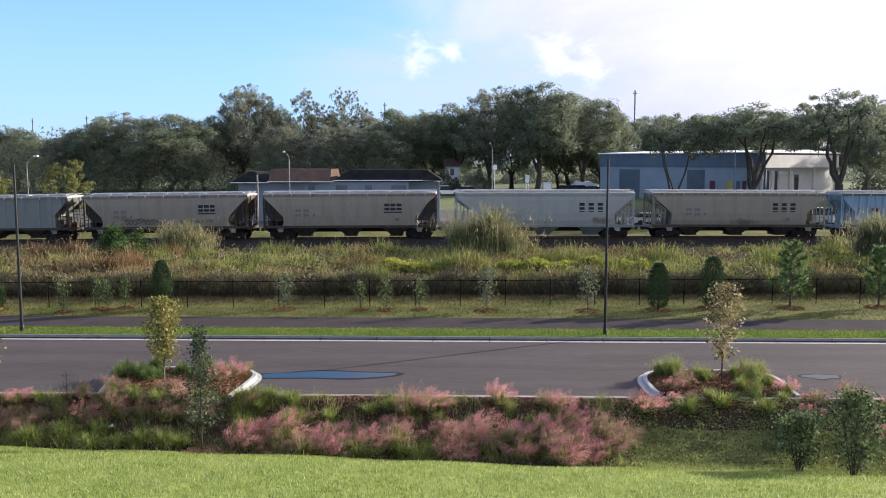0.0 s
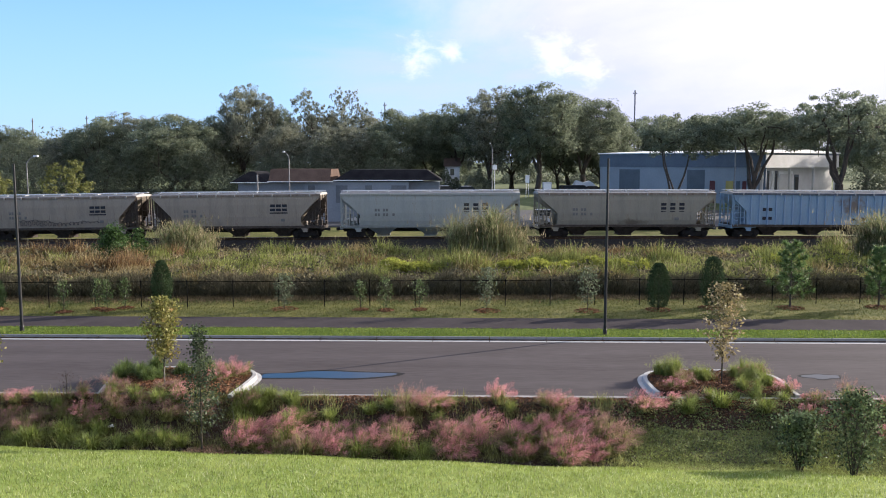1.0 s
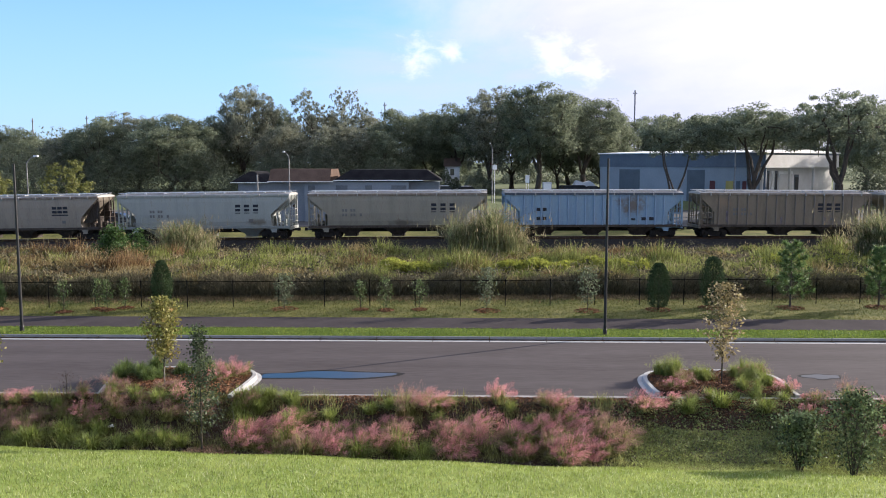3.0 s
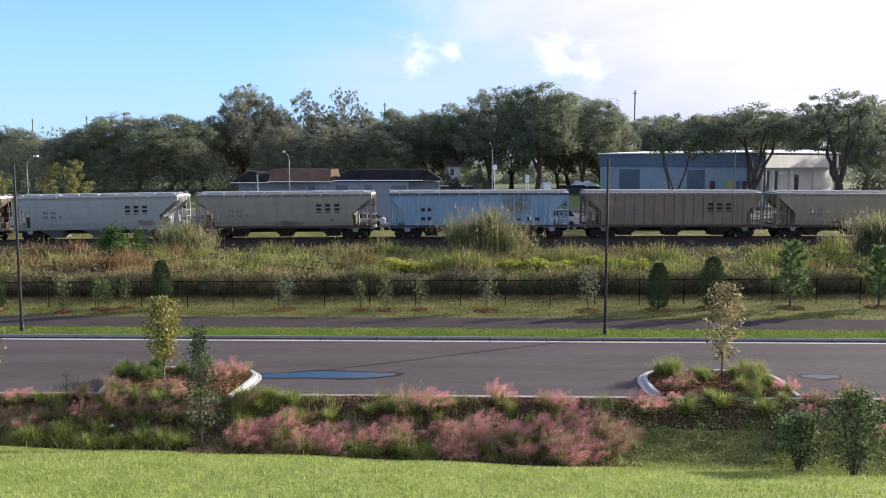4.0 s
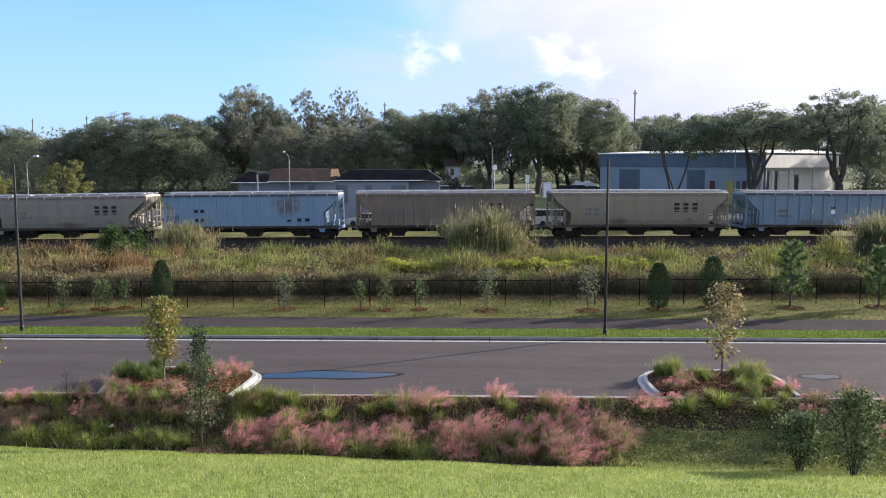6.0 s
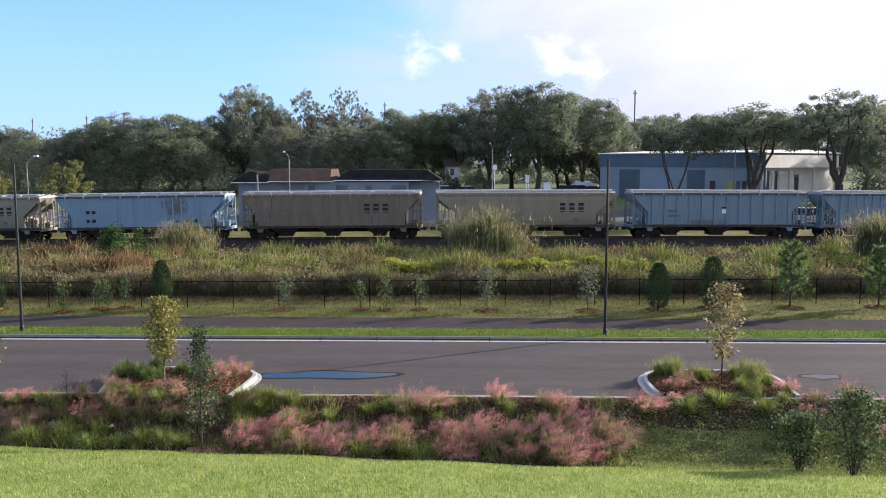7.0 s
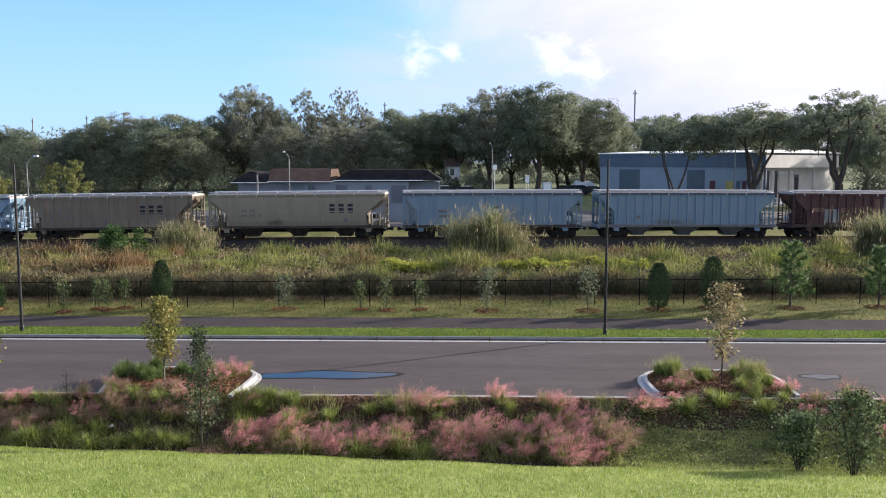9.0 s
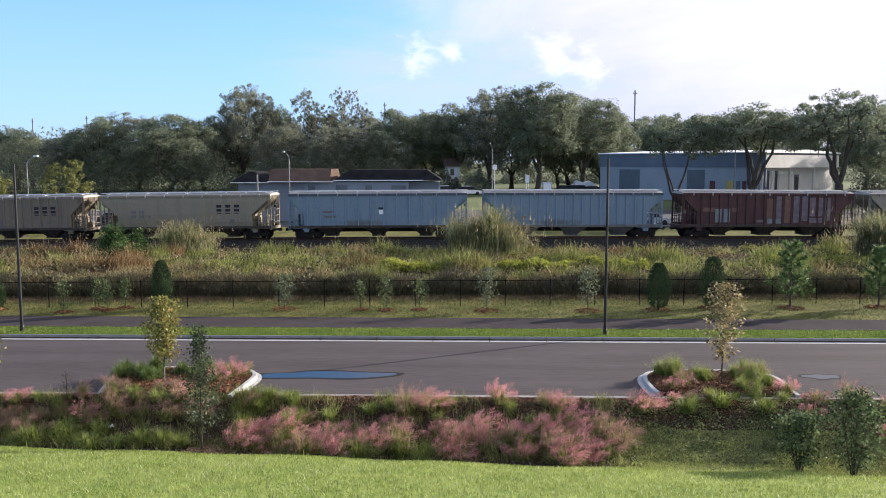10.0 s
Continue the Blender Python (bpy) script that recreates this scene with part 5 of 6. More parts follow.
def back_trees():
    front = "spreading live oak with bare forked limbs below its crown"
    kinds = [oak(11, 18, 15, base=0.12), oak(12, 18, 15, base=0.16, lobes=15), oak(13, 18, 15, base=0.10, lobes=11, clumps=30),
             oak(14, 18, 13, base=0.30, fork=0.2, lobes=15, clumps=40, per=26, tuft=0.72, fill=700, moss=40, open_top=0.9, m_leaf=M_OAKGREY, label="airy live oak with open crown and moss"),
             oak(15, 15, 15, base=0.65, fork=0.20, stems=5, lobes=13, clumps=20, fill=2000, moss=14, open_top=0.35, trunk=0.030, label=front),
             oak(16, 18, 15, base=0.34, fork=0.18, stems=4, lobes=15, moss=40, trunk=0.026, label="tall live oak with bare trunk above the far lawn"),
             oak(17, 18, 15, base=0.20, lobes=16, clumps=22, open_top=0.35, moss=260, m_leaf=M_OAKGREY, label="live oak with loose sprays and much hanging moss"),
             oak(18, 15, 13, base=0.63, fork=0.10, stems=3, lobes=10, clumps=18, fill=1500, moss=10, open_top=0.3, trunk=0.020, label=front),
             oak(19, 16, 14, base=0.55, fork=0.24, stems=4, lobes=13, clumps=22, fill=1500, moss=25, open_top=0.8, trunk=0.034, label=front)]
    rows = [  # kind, x, y, top, width
        (1, -82.7, 165, 15.5, 16.5), (0, -92.6, 165, 15.2, 15.4), (2, -76.5, 172, 13.7, 14.9), (0, -59.8, 150, 16.6, 15.0), (6, -56.6, 158, 17.6, 14.7), (2, -48.9, 150, 16.8, 17.5),
        (0, -44.3, 158, 17.0, 13.7), (6, -37.0, 160, 23.2, 13.6), (1, -32.5, 166, 19.6, 11.0), (3, -26.6, 165, 22.8, 9.6), (3, -19.3, 168, 23.2, 9.8), (6, -24.2, 174, 19.0, 15.0),
        (6, -14.4, 168, 18.4, 12.3), (2, -8.2, 162, 18.5, 12.9), (1, -2.4, 166, 18.7, 13.2), (5, 2.3, 160, 19.4, 13.8), (6, 9.1, 156, 22.4, 15.0), (5, 16.6, 150, 22.6, 14.6),
        (2, 22.6, 166, 20.6, 11.0), (5, 26.4, 158, 20.9, 15.0), (1, 33.2, 164, 18.8, 12.0), (0, 40.8, 175, 18.0, 15.1), (2, 48.6, 180, 18.3, 16.8), (1, 56.4, 182, 18.9, 16.9),
        (0, 64.3, 184, 19.5, 17.1), (2, 70.4, 180, 18.9, 16.8), (1, 75.6, 172, 19.2, 17.2), (0, 81.8, 165, 19.9, 17.6), (2, 93.4, 170, 20.0, 17.0), (6, -28.9, 152, 15.6, 12.4),
        (6, -18.6, 150, 15.4, 13.7), (2, 1.8, 172, 16.7, 12.6), (1, -50.7, 168, 15.9, 15.6), (2, -42.8, 172, 17.8, 17.2), (0, -74.2, 176, 15.0, 16.4), (1, -85.7, 178, 13.9, 16.6),
        (0, -104.5, 172, 15.3, 16.0), (7, 32.0, 115, 14.9, 12.5), (4, 41.6, 115, 16.2, 17.0), (8, 52.8, 113, 17.9, 14.0), (0, 73.5, 136, 15.8, 13.6), (4, 64.5, 118, 16.4, 12.0),
        (0, 13.7, 170, 20.0, 17.0), (1, 25.9, 174, 19.3, 17.4), (0, 32.1, 172, 17.8, 14.9), (0, -5.5, 174, 17.5, 13.5), (2, -11.0, 152, 14.0, 11.0), (6, -66.0, 152, 13.5, 12.0)]
    first = {}
    for i, (k, x, y, top, w) in enumerate(rows):
        m = stand(kinds[k], x, y, top, (i * 77) % 360, w)
        if k in first:
            copy_thing(kinds[k], m)
        else:
            first[k] = m
    for k, m in first.items():
        kinds[k].matrix_basis = m
    # a far wood that closes the view behind them
    rng = np.random.default_rng(5)
    n = 60000
    x = rng.uniform(-230, 230, n)
    y = rng.uniform(215, 250, n)
    top = 9 + 3 * np.sin(x * 0.11) + 2 * np.sin(x * 0.31 + 2)
    z = np.interp(y, V_KNOTS, Z_KNOTS) + rng.uniform(0, 1, n) ** 0.8 * top
    # an open gap where the far lawn is seen
    keep = ~((x > 22) & (x < 50) & (z < 9))
    tagged(new("far_wood", faces_mesh("far_wood", leaves(rng, np.stack([x, y, z], 1)[keep], 0.8, aspect=0.8)[:, :3], 3, M_OAK)), "dark far wood behind the lawns", "woods", kind="stuff")
    # undergrowth below the oaks
    n = 120000
    x = rng.uniform(-100, 0, n)
    y = rng.uniform(142, 162, n)
    keep = x < -5 + rng.normal(0, 0.8, n)
    z = np.interp(y, V_KNOTS, Z_KNOTS) + rng.uniform(0, 1, n) ** 0.9 * (6.5 + 2.0 * np.sin(x * 0.23) + 1.5 * np.sin(x * 0.6 + 1))
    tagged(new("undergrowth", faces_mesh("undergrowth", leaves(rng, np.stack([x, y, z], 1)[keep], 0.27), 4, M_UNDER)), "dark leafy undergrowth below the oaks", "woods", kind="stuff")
    n = 12000
    x = rng.uniform(4, 75, n)
    y = rng.uniform(196, 216, n)
    z = np.interp(y, V_KNOTS, Z_KNOTS) + rng.uniform(0, 1, n) * (3.2 + 2.6 * np.sin(x * 0.31 + 1) + 1.5 * np.sin(x * 0.8))
    tagged(new("far_shrubs", faces_mesh("far_shrubs", leaves(rng, np.stack([x, y, z], 1), 0.6), 4, M_UNDER)), "dark shrubs beyond the far lawn", "shrubs", kind="stuff")
    n = 9000
    x = rng.uniform(-4, 9, n)
    y = rng.uniform(149, 153, n)
    z = np.interp(y, V_KNOTS, Z_KNOTS) + rng.uniform(0, 1, n) * (2.9 + 1.1 * np.sin(x * 1.1 + 1) + 0.6 * np.sin(x * 3.1))
    tagged(new("garden_shrubs", faces_mesh("garden_shrubs", leaves(rng, np.stack([x, y, z], 1), 0.3), 4, M_UNDER)), "leafy garden shrubs before the far cottage", "shrubs", kind="stuff")
    n = 14000
    x = rng.uniform(61.5, 86, n)
    y = rng.uniform(124, 131, n)
    z = np.interp(y, V_KNOTS, Z_KNOTS) + rng.uniform(0, 1, n) * (3.4 + 1.6 * np.sin(x * 0.9) + 0.8 * np.sin(x * 2.3))
    tagged(new("shrub_row", faces_mesh("shrub_row", leaves(rng, np.stack([x, y, z], 1), 0.35), 4, M_UNDER)), "dark leafy shrubs beside the warehouse", "shrubs", kind="stuff")
    y1 = oak(21, 6.5, 5, base=0.2, lobes=9, clumps=12, per=34, leaf=0.22, fill=500, moss=0, open_top=0.5, m_leaf=M_LIME, label="small yellow-green tree beyond the railway")
    y1.name = "small_tree"
    copy_thing(y1, stand(y1, -52.3, 98, 7.9, 120, 5.0))
    y1.matrix_basis = stand(y1, -43.4, 98, 8.7, 0, 5.6)


back_trees()


def sapling(seed, h, w, m_leaf, n, leaf, name, label, bare=0.22, columnar=1.0, cone=False, group="", r=0.03):
    """A young tree: thin stem with short limbs and loose leaves."""
    rng = np.random.default_rng(seed)
    t = thing(name, label, "tree", group=group)
    bm = bmesh.new()
    tube(bm, (0, 0, -0.1), (0.02, 0, h * 0.5), r, r * 0.7, 7)
    tube(bm, (0.02, 0, h * 0.5), (0, 0.02, h * 0.96), r * 0.7, r * 0.15, 6)
    pos = []
    twigs = 26
    for i in range(twigs):
        u = bare + (0.97 - bare) * i / twigs
        a = i * 2.4 + rng.uniform(-0.4, 0.4)
        ln = w * 0.5 * (math.sin(math.pi * min(1, (u - bare) / (1 - bare) * 0.82 + 0.16)) ** 0.7) * rng.uniform(0.7, 1.1)
        if cone:
            ln = w * 0.5 * (1.02 - (u - bare) / (1 - bare)) ** 0.95 * rng.uniform(0.75, 1.1)
        p = Vector((0, 0, h * u))
        e = p + Vector((math.cos(a) * ln, math.sin(a) * ln, ln * 0.6 * columnar))
        tube(bm, p, e, r * 0.3, r * 0.08, 4, False)
        k = max(3, int(n / twigs))
        f = rng.uniform(0.15, 1.1, k)
        q = np.array(p)[None] + (np.array(e) - np.array(p))[None] * f[:, None] + rng.normal(0, 0.06 * w + 0.03, (k, 3))
        pos.append(q)
    part("stem", bm, M_BARK, t)
    pos = np.concatenate(pos)
    pos = pos[pos[:, 2] < h]
    share("foliage", faces_mesh("foliage", leaves(rng, pos, leaf), 4, m_leaf), t)
    return t


def juniper(seed, h, w):
    rng = np.random.default_rng(seed)
    t = thing("juniper", "dense dark green columnar juniper in a mulch ring", "tree", group="junipers along the fence")
    bm = bmesh.new()
    tube(bm, (0, 0, -0.1), (0, 0, h * 0.8), 0.06, 0.02, 7)
    part("stem", bm, M_BARK, t)
    n = 11000
    u = rng.uniform(0, 1, n) ** 0.85
    a = rng.uniform(0, 6.283, n)
    prof = np.sin(np.pi * (0.14 + 0.83 * u)) ** 0.5 * (1 - 0.12 * u ** 3)
    rad = w * 0.5 * prof * rng.uniform(0.55, 1.0, n) * (1 + 0.12 * np.sin(a * 5 + u * 9))
    pos = np.stack([np.cos(a) * rad, np.sin(a) * rad, 0.18 + (h - 0.18) * u], 1)
    lv = leaves(rng, pos, 0.075, aspect=0.4)
    share("foliage", faces_mesh("foliage", lv, 4, M_JUNIPER), t)
    return t


def pine(seed, h, w):
    rng = np.random.default_rng(seed)
    t = thing("pine", "young green pine with tufted upright candles", "tree", group="pines along the fence")
    bm = bmesh.new()
    tube(bm, (0, 0, -0.1), (0, 0, h * 0.95), 0.06, 0.015, 8)
    tris = []
    for i in range(32):
        u = 0.14 + 0.84 * i / 32
        a = i * 2.4
        ln = w * 0.5 * (1 - (u - 0.18) / 0.95) ** 0.6 * rng.uniform(0.55, 1.1)
        p = Vector((0, 0, h * u))
        e = p + Vector((math.cos(a) * ln, math.sin(a) * ln, ln * 0.35 + 0.12))
        tube(bm, p, e, 0.02, 0.008, 5, False)
        for f in (0.5, 0.78, 1.0):
            c = np.array(p.lerp(e, f))
            k = 52
            d = rng.normal(size=(k, 3)) + np.array((math.cos(a) * 0.5, math.sin(a) * 0.5, 0.7))
            d /= np.linalg.norm(d, axis=1, keepdims=True)
            s = rng.normal(size=(k, 3)) * 0.014
            tris.append(np.stack([c - s, c + s, c + d * rng.uniform(0.18, 0.40, (k, 1))], 1))
    part("stem", bm, M_BARK, t)
    share("needles", faces_mesh("needles", np.concatenate(tris), 3, M_PINE), t)
    return t


def mulch_ring(x, y, z, r, seed, n=260, m=None):
    rng = np.random.default_rng(seed)
    a, q = rng.uniform(0, 6.283, n), np.sqrt(rng.uniform(0, 1, n)) * r
    pos = np.stack([x + np.cos(a) * q, y + np.sin(a) * q, z + 0.02 + 0.1 * (1 - q / r)], 1)
    tagged(new("mulch_ring", faces_mesh("mulch_ring", leaves(rng, pos, 0.13, 1.0, 0.4), 4, m or M_MULCH)), "ring of red-brown bark mulch round a stem", "mulch", kind="stuff")


def fence_row():
    rows = [("s", -20.44, 45.11, 1.78, 0.79), ("s", -18.91, 45.99, 1.75, 0.87), ("s", -18.3, 45.63, 1.71, 0.74), ("s", -17.56, 46.3, 1.74, 0.81),
            ("j", -15.39, 45.9, 2.71, 1.18), ("j", -24.5, 45.7, 1.8, 1.25), ("m", -8.72, 45.99, 2.03, 1.11), ("s", -4.52, 45.81, 1.68, 0.68),
            ("s", -3.11, 45.63, 1.86, 0.92), ("s", -1.27, 45.81, 1.68, 0.92), ("m", 2.39, 45.46, 2.44, 1.22), ("m", 7.86, 45.46, 2.44, 1.34),
            ("j", 11.78, 45.81, 2.58, 1.35), ("j", 14.89, 46.35, 2.86, 1.49), ("p", 19.21, 46.35, 3.58, 2.24), ("p", 24.21, 46.54, 3.31, 1.87)]
    for i, (k, x, y, h, w) in enumerate(rows):
        z = float(land_z(x, y))
        if k == "j":
            t = juniper(100 + i, h, w)
        elif k == "p":
            t = pine(100 + i, h, w)
        else:
            t = sapling(100 + i, h, w, M_SILVER if k == "m" else M_SAPLING, 320 if k == "s" else 560, 0.105 if k == "s" else 0.12,
                        "young_tree", "thin young silvery-leaved tree in a mulch ring" if k == "m" else "thin green sapling planted before the fence", 0.12, group="saplings along the fence", r=0.022)
        t.matrix_basis = pose(x, y, z, 0, 0, i * 50)
        mulch_ring(x, y, z, 0.75 if k != "s" else 0.45, 300 + i)


fence_row()


def near_trees():
    a = sapling(41, 3.3, 1.35, M_YLEAF, 2500, 0.125, "street_tree", "slender young tree with yellowing autumn leaves", 0.3, group="island trees")
    a.matrix_basis = pose(-10.06, 29.96, 0.15)
    bm = bmesh.new()
    tube(bm, (0.06, -0.14, -0.1), (0.06, -0.14, 0.75), 0.02, 0.02, 6)
    part("stake", bm, M_STAKE, a, "weathered timber stake")
    b = sapling(42, 3.77, 1.45, M_RUSSET, 1500, 0.13, "street_tree", "slender young tree with russet-tipped yellow leaves", 0.25, group="island trees")
    b.matrix_basis = pose(10.11, 30.11, 0.15, 0, 2, 70)
    c = sapling(43, 2.6, 1.1, M_YLEAF, 500, 0.11, "street_tree", "slender young yellow-leaved street tree", 0.3, group="island trees")
    c.matrix_basis = pose(-16.2, 29.6, 0.0)
    d = sapling(44, 4.15, 1.5, M_HOLLYGREY, 2600, 0.09, "holly", "upright grey-green young holly in mulch", 0.2, cone=True)
    d.matrix_basis = pose(*land_point(-7.67, 25.4))
    mulch_ring(-7.5, 25.95, float(land_z(-7.5, 25.95)), 0.85, 77, 1100, M_TANMULCH)
    for i, (x, y, h, w) in enumerate(((10.62, 24.45, 1.78, 1.5), (12.1, 24.15, 2.6, 1.75))):
        e = sapling(45 + i, h, w, M_SHRUB, 2900, 0.10, "evergreen_shrub", "bushy dark glossy evergreen shrub by the lawn", 0.05, group="evergreen shrubs", columnar=1.8)
        bm = bmesh.new()
        for k in range(5):
            tube(bm, (0.05 * math.cos(k * 1.26), 0.05 * math.sin(k * 1.26), -0.08), (0.34 * math.cos(k * 1.26), 0.34 * math.sin(k * 1.26), h * 0.6), 0.022, 0.008, 6, False)
        part("side_stem", bm, M_BARK, e)
        e.matrix_basis = pose(x, y, float(land_z(x, y)))
    f = sapling(48, 0.95, 0.7, M_BED, 20, 0.05, "bare_shrub", "small leafless twiggy shrub", 0.15, r=0.015)
    f.matrix_basis = pose(-13.18, 29.0, 0.05)


near_trees()


# ---- clumps of grass ----
def clump(seed, h, r, n, m_blade, name, label, plume=0, group="", m_plume=None, heads=0):
    rng = np.random.default_rng(seed)
    t = thing(name, label, "ornamental grass", group=group)
    a, q = rng.uniform(0, 6.283, n), np.sqrt(rng.uniform(0, 1, n)) * r * 0.35
    roots = np.stack([np.cos(a) * q, np.sin(a) * q, np.full(n, -0.05)], 1)
    hh = h * rng.uniform(0.3, 1.05, n)
    out = rng.uniform(0.05, 1.15, n) * r
    a = a + rng.normal(0, 0.35, n)
    mid = roots + np.stack([np.cos(a) * out * 0.45, np.sin(a) * out * 0.45, hh * 0.7], 1)
    tip = roots + np.stack([np.cos(a) * out * 1.1, np.sin(a) * out * 1.1, hh * (1.08 - 0.42 * (out / r) ** 2)], 1)
    s = np.stack([-np.sin(a), np.cos(a), np.zeros(n)], 1) * 0.0095
    quads = np.concatenate([np.stack([roots - s, roots + s, mid + s, mid - s], 1), np.stack([mid - s, mid + s, tip + s * 0.2, tip - s * 0.2], 1)])
    share("leaf_tuft", faces_mesh("leaf_tuft", quads, 4, m_blade), t)
    if heads:                                             # a thin haze of fine seed stalks over the blades
        i = rng.integers(0, n, heads)
        c = tip[i] + rng.normal(0, 1, (heads, 3)) * np.array((0.10, 0.10, 0.11)) * r * 2 - np.array((0, 0, 0.04))
        tagged(share("seed_haze", faces_mesh("seed_haze", blades(rng, c, rng.uniform(0.08, 0.24, heads), 0.007, 0.5), 3, M_HAZE), t, None, "hazy pale green seed heads"), kind="stuff")
    if plume:
        tufts = 24
        ta, tq = rng.uniform(0, 6.283, tufts), np.sqrt(rng.uniform(0, 1, tufts)) * r * 0.9
        tz = h * rng.uniform(0.30, 0.80, tufts) * (1 - 0.3 * (tq / r) ** 2)
        way = np.stack([np.cos(ta) * 0.45 + 0.55, np.sin(ta) * 0.45, rng.uniform(0.35, 1.0, tufts)], 1)
        way /= np.linalg.norm(way, axis=1, keepdims=True)
        ln = rng.uniform(0.28, 0.58, tufts)
        k = rng.integers(0, tufts, plume)
        along = rng.uniform(0, 1, plume)
        wide = 0.012 + 0.048 * np.sin(np.pi * np.minimum(1, along * 0.75 + 0.12))
        c = np.stack([np.cos(ta) * tq, np.sin(ta) * tq, tz], 1)[k] + way[k] * (along * ln[k])[:, None] + rng.normal(0, 1, (plume, 3)) * wide[:, None]
        c[:, 2] -= 0.10 * along ** 2
        d = way[k] + rng.normal(0, 0.45, (plume, 3))
        d /= np.linalg.norm(d, axis=1, keepdims=True)
        s = rng.normal(size=(plume, 3)) * 0.0020
        e = c + d * rng.uniform(0.05, 0.15, (plume, 1))
        share("plumes", faces_mesh("plumes", np.stack([c - s * 0.6, c + s * 0.6, e + s, e - s], 1), 4, m_plume or M_PINK), t, None, "airy pink flower plumes")
    return t


def planting():
    rng = np.random.default_rng(9)
    pinks = [clump(60 + i, 0.72, 0.58, 200, M_STRAW, "muhly_grass", "feathery clump of pink-plumed muhly grass in the swale", 2400, "pink grasses") for i in range(3)]
    buffs = [clump(80 + i, 0.7, 0.55, 220, M_STRAW, "muhly_grass", "fading buff-plumed grass clump in the swale", 1500, "pink grasses", M_BUFF) for i in range(2)]
    greens = [clump(70 + i, 0.85, 0.58, 300, M_GREENBLADE, "green_grass_clump", "arching bright green ornamental grass clump", 0, "green grasses") for i in range(3)]
    airy = [clump(90 + i, 1.05, 0.44, 210, M_GREENBLADE, "green_grass_clump", "upright airy green grass clump in hazy seed", 0, "green grasses", heads=430) for i in range(3)]
    darks = [clump(95 + i, 0.85, 0.5, 330, M_DARKBLADE, "green_grass_clump", "dense dark green young grass clump", 0, "green grasses") for i in range(2)]
    used = set()

    def put(src, x, v, s):
        if abs(x + 7.67) < 0.75 and v < 26.2:          # the holly stands here
            return
        p = land_point(x, v)
        turn = rng.uniform(0, 360) if src in greens else rng.normal(0, 35)
        m = pose(*p, 0, 0, float(turn)) @ pose(0, 0, 0, float(rng.normal(0, 7)), float(rng.normal(0, 7)), 0) @ Matrix.Diagonal((s * rng.uniform(0.85, 1.2), s, s * rng.uniform(0.75, 1.15), 1))
        if src in used:
            copy_thing(src, m)
        else:
            used.add(src)
            src.matrix_basis = m

    def pick(share_pink, share_buff):
        u = rng.uniform()
        return pinks[rng.integers(3)] if u < share_pink else buffs[rng.integers(2)] if u < share_pink + share_buff else greens[rng.integers(3)]

    for x in np.arange(-6.6, 5.6, 0.66):                 # the pink drift
        for v in (25.7, 26.3, 26.9, 27.6, 28.4):
            if rng.uniform() < (0.9 if v < 27.2 else 0.42):
                drift = (0.74 if x > 0.3 else 0.36) if v < 27 else (0.0 if x < -4 else 0.12 if x < -1 else 0.6)
                src = pick(drift, 0.14 if v < 27 or x > -4 else 0.0)
                small = 0.62 if v > 27.3 and src in greens else 0.85 if v > 28 else 1.0
                put(src, x + rng.normal(0, 0.22), v + rng.normal(0, 0.18), rng.uniform(0.7, 1.12) * small)
    for x in np.arange(-17, -6.5, 0.5):
        for v in (25.65, 26.3, 27.0, 27.7, 28.3):
            if rng.uniform() < (0.85 if v < 26 else 0.46 if v < 27.5 else 0.45):
                put(pick(0.05, 0.06) if v < 26 else pick(0.12, 0.62) if v < 27.5 else pick(0.2, 0.7), x + rng.normal(0, 0.2), v + rng.normal(0, 0.2),
                    rng.uniform(0.62, 0.98) if v < 26 else rng.uniform(0.5, 0.9) if v < 27.5 else rng.uniform(0.4, 0.75))
    def set_down(src, x, y, s, tall=1.0):                 # on the islands
        m = pose(x, y, 0.14, 0, 0, float(rng.uniform(0, 360))) @ Matrix.Diagonal((s, s, s * tall, 1))
        if src in used:
            copy_thing(src, m)
        else:
            used.add(src)
            src.matrix_basis = m

    beds = ((airy, 7.95, 8.9, 31.0, 32.0, 5, 0.85), (airy, 9.3, 9.8, 30.3, 31.2, 3, 0.8), (greens, 9.3, 9.8, 30.2, 31.0, 2, 0.6), (airy, 10.7, 12.2, 30.3, 31.9, 9, 0.85), (greens, 10.9, 12.1, 29.9, 31.2, 3, 0.6),
            (airy, 10.5, 11.1, 28.9, 29.7, 3, 0.75), (darks, -12.2, -11.6, 31.0, 32.1, 4, 0.85), (darks, -11.6, -10.6, 30.6, 31.6, 6, 0.95), (darks, -11.3, -10.8, 31.6, 32.4, 3, 1.05), (darks, -10.3, -8.9, 31.4, 32.4, 7, 0.8),
            (airy, -8.9, -7.9, 30.6, 32.0, 4, 0.75), (airy, -7.7, -7.45, 31.0, 32.2, 2, 0.55))
    for kinds, x0, x1, y0, y1, k, size in beds:
        for i in range(k):
            set_down(kinds[i % len(kinds)], rng.uniform(x0, x1), rng.uniform(y0, y1), size * rng.uniform(0.8, 1.1), rng.uniform(0.85, 1.2))
    for x, y, g, s in ((-7.95, 31.3, 0, 0.85), (-8.35, 30.7, 1, 0.8), (-8.2, 31.7, 2, 0.8), (8.25, 29.75, 1, 0.55), (11.4, 31.3, 0, 0.5), (12.15, 29.2, 0, 0.6)):
        set_down(pinks[g], x, y, s)
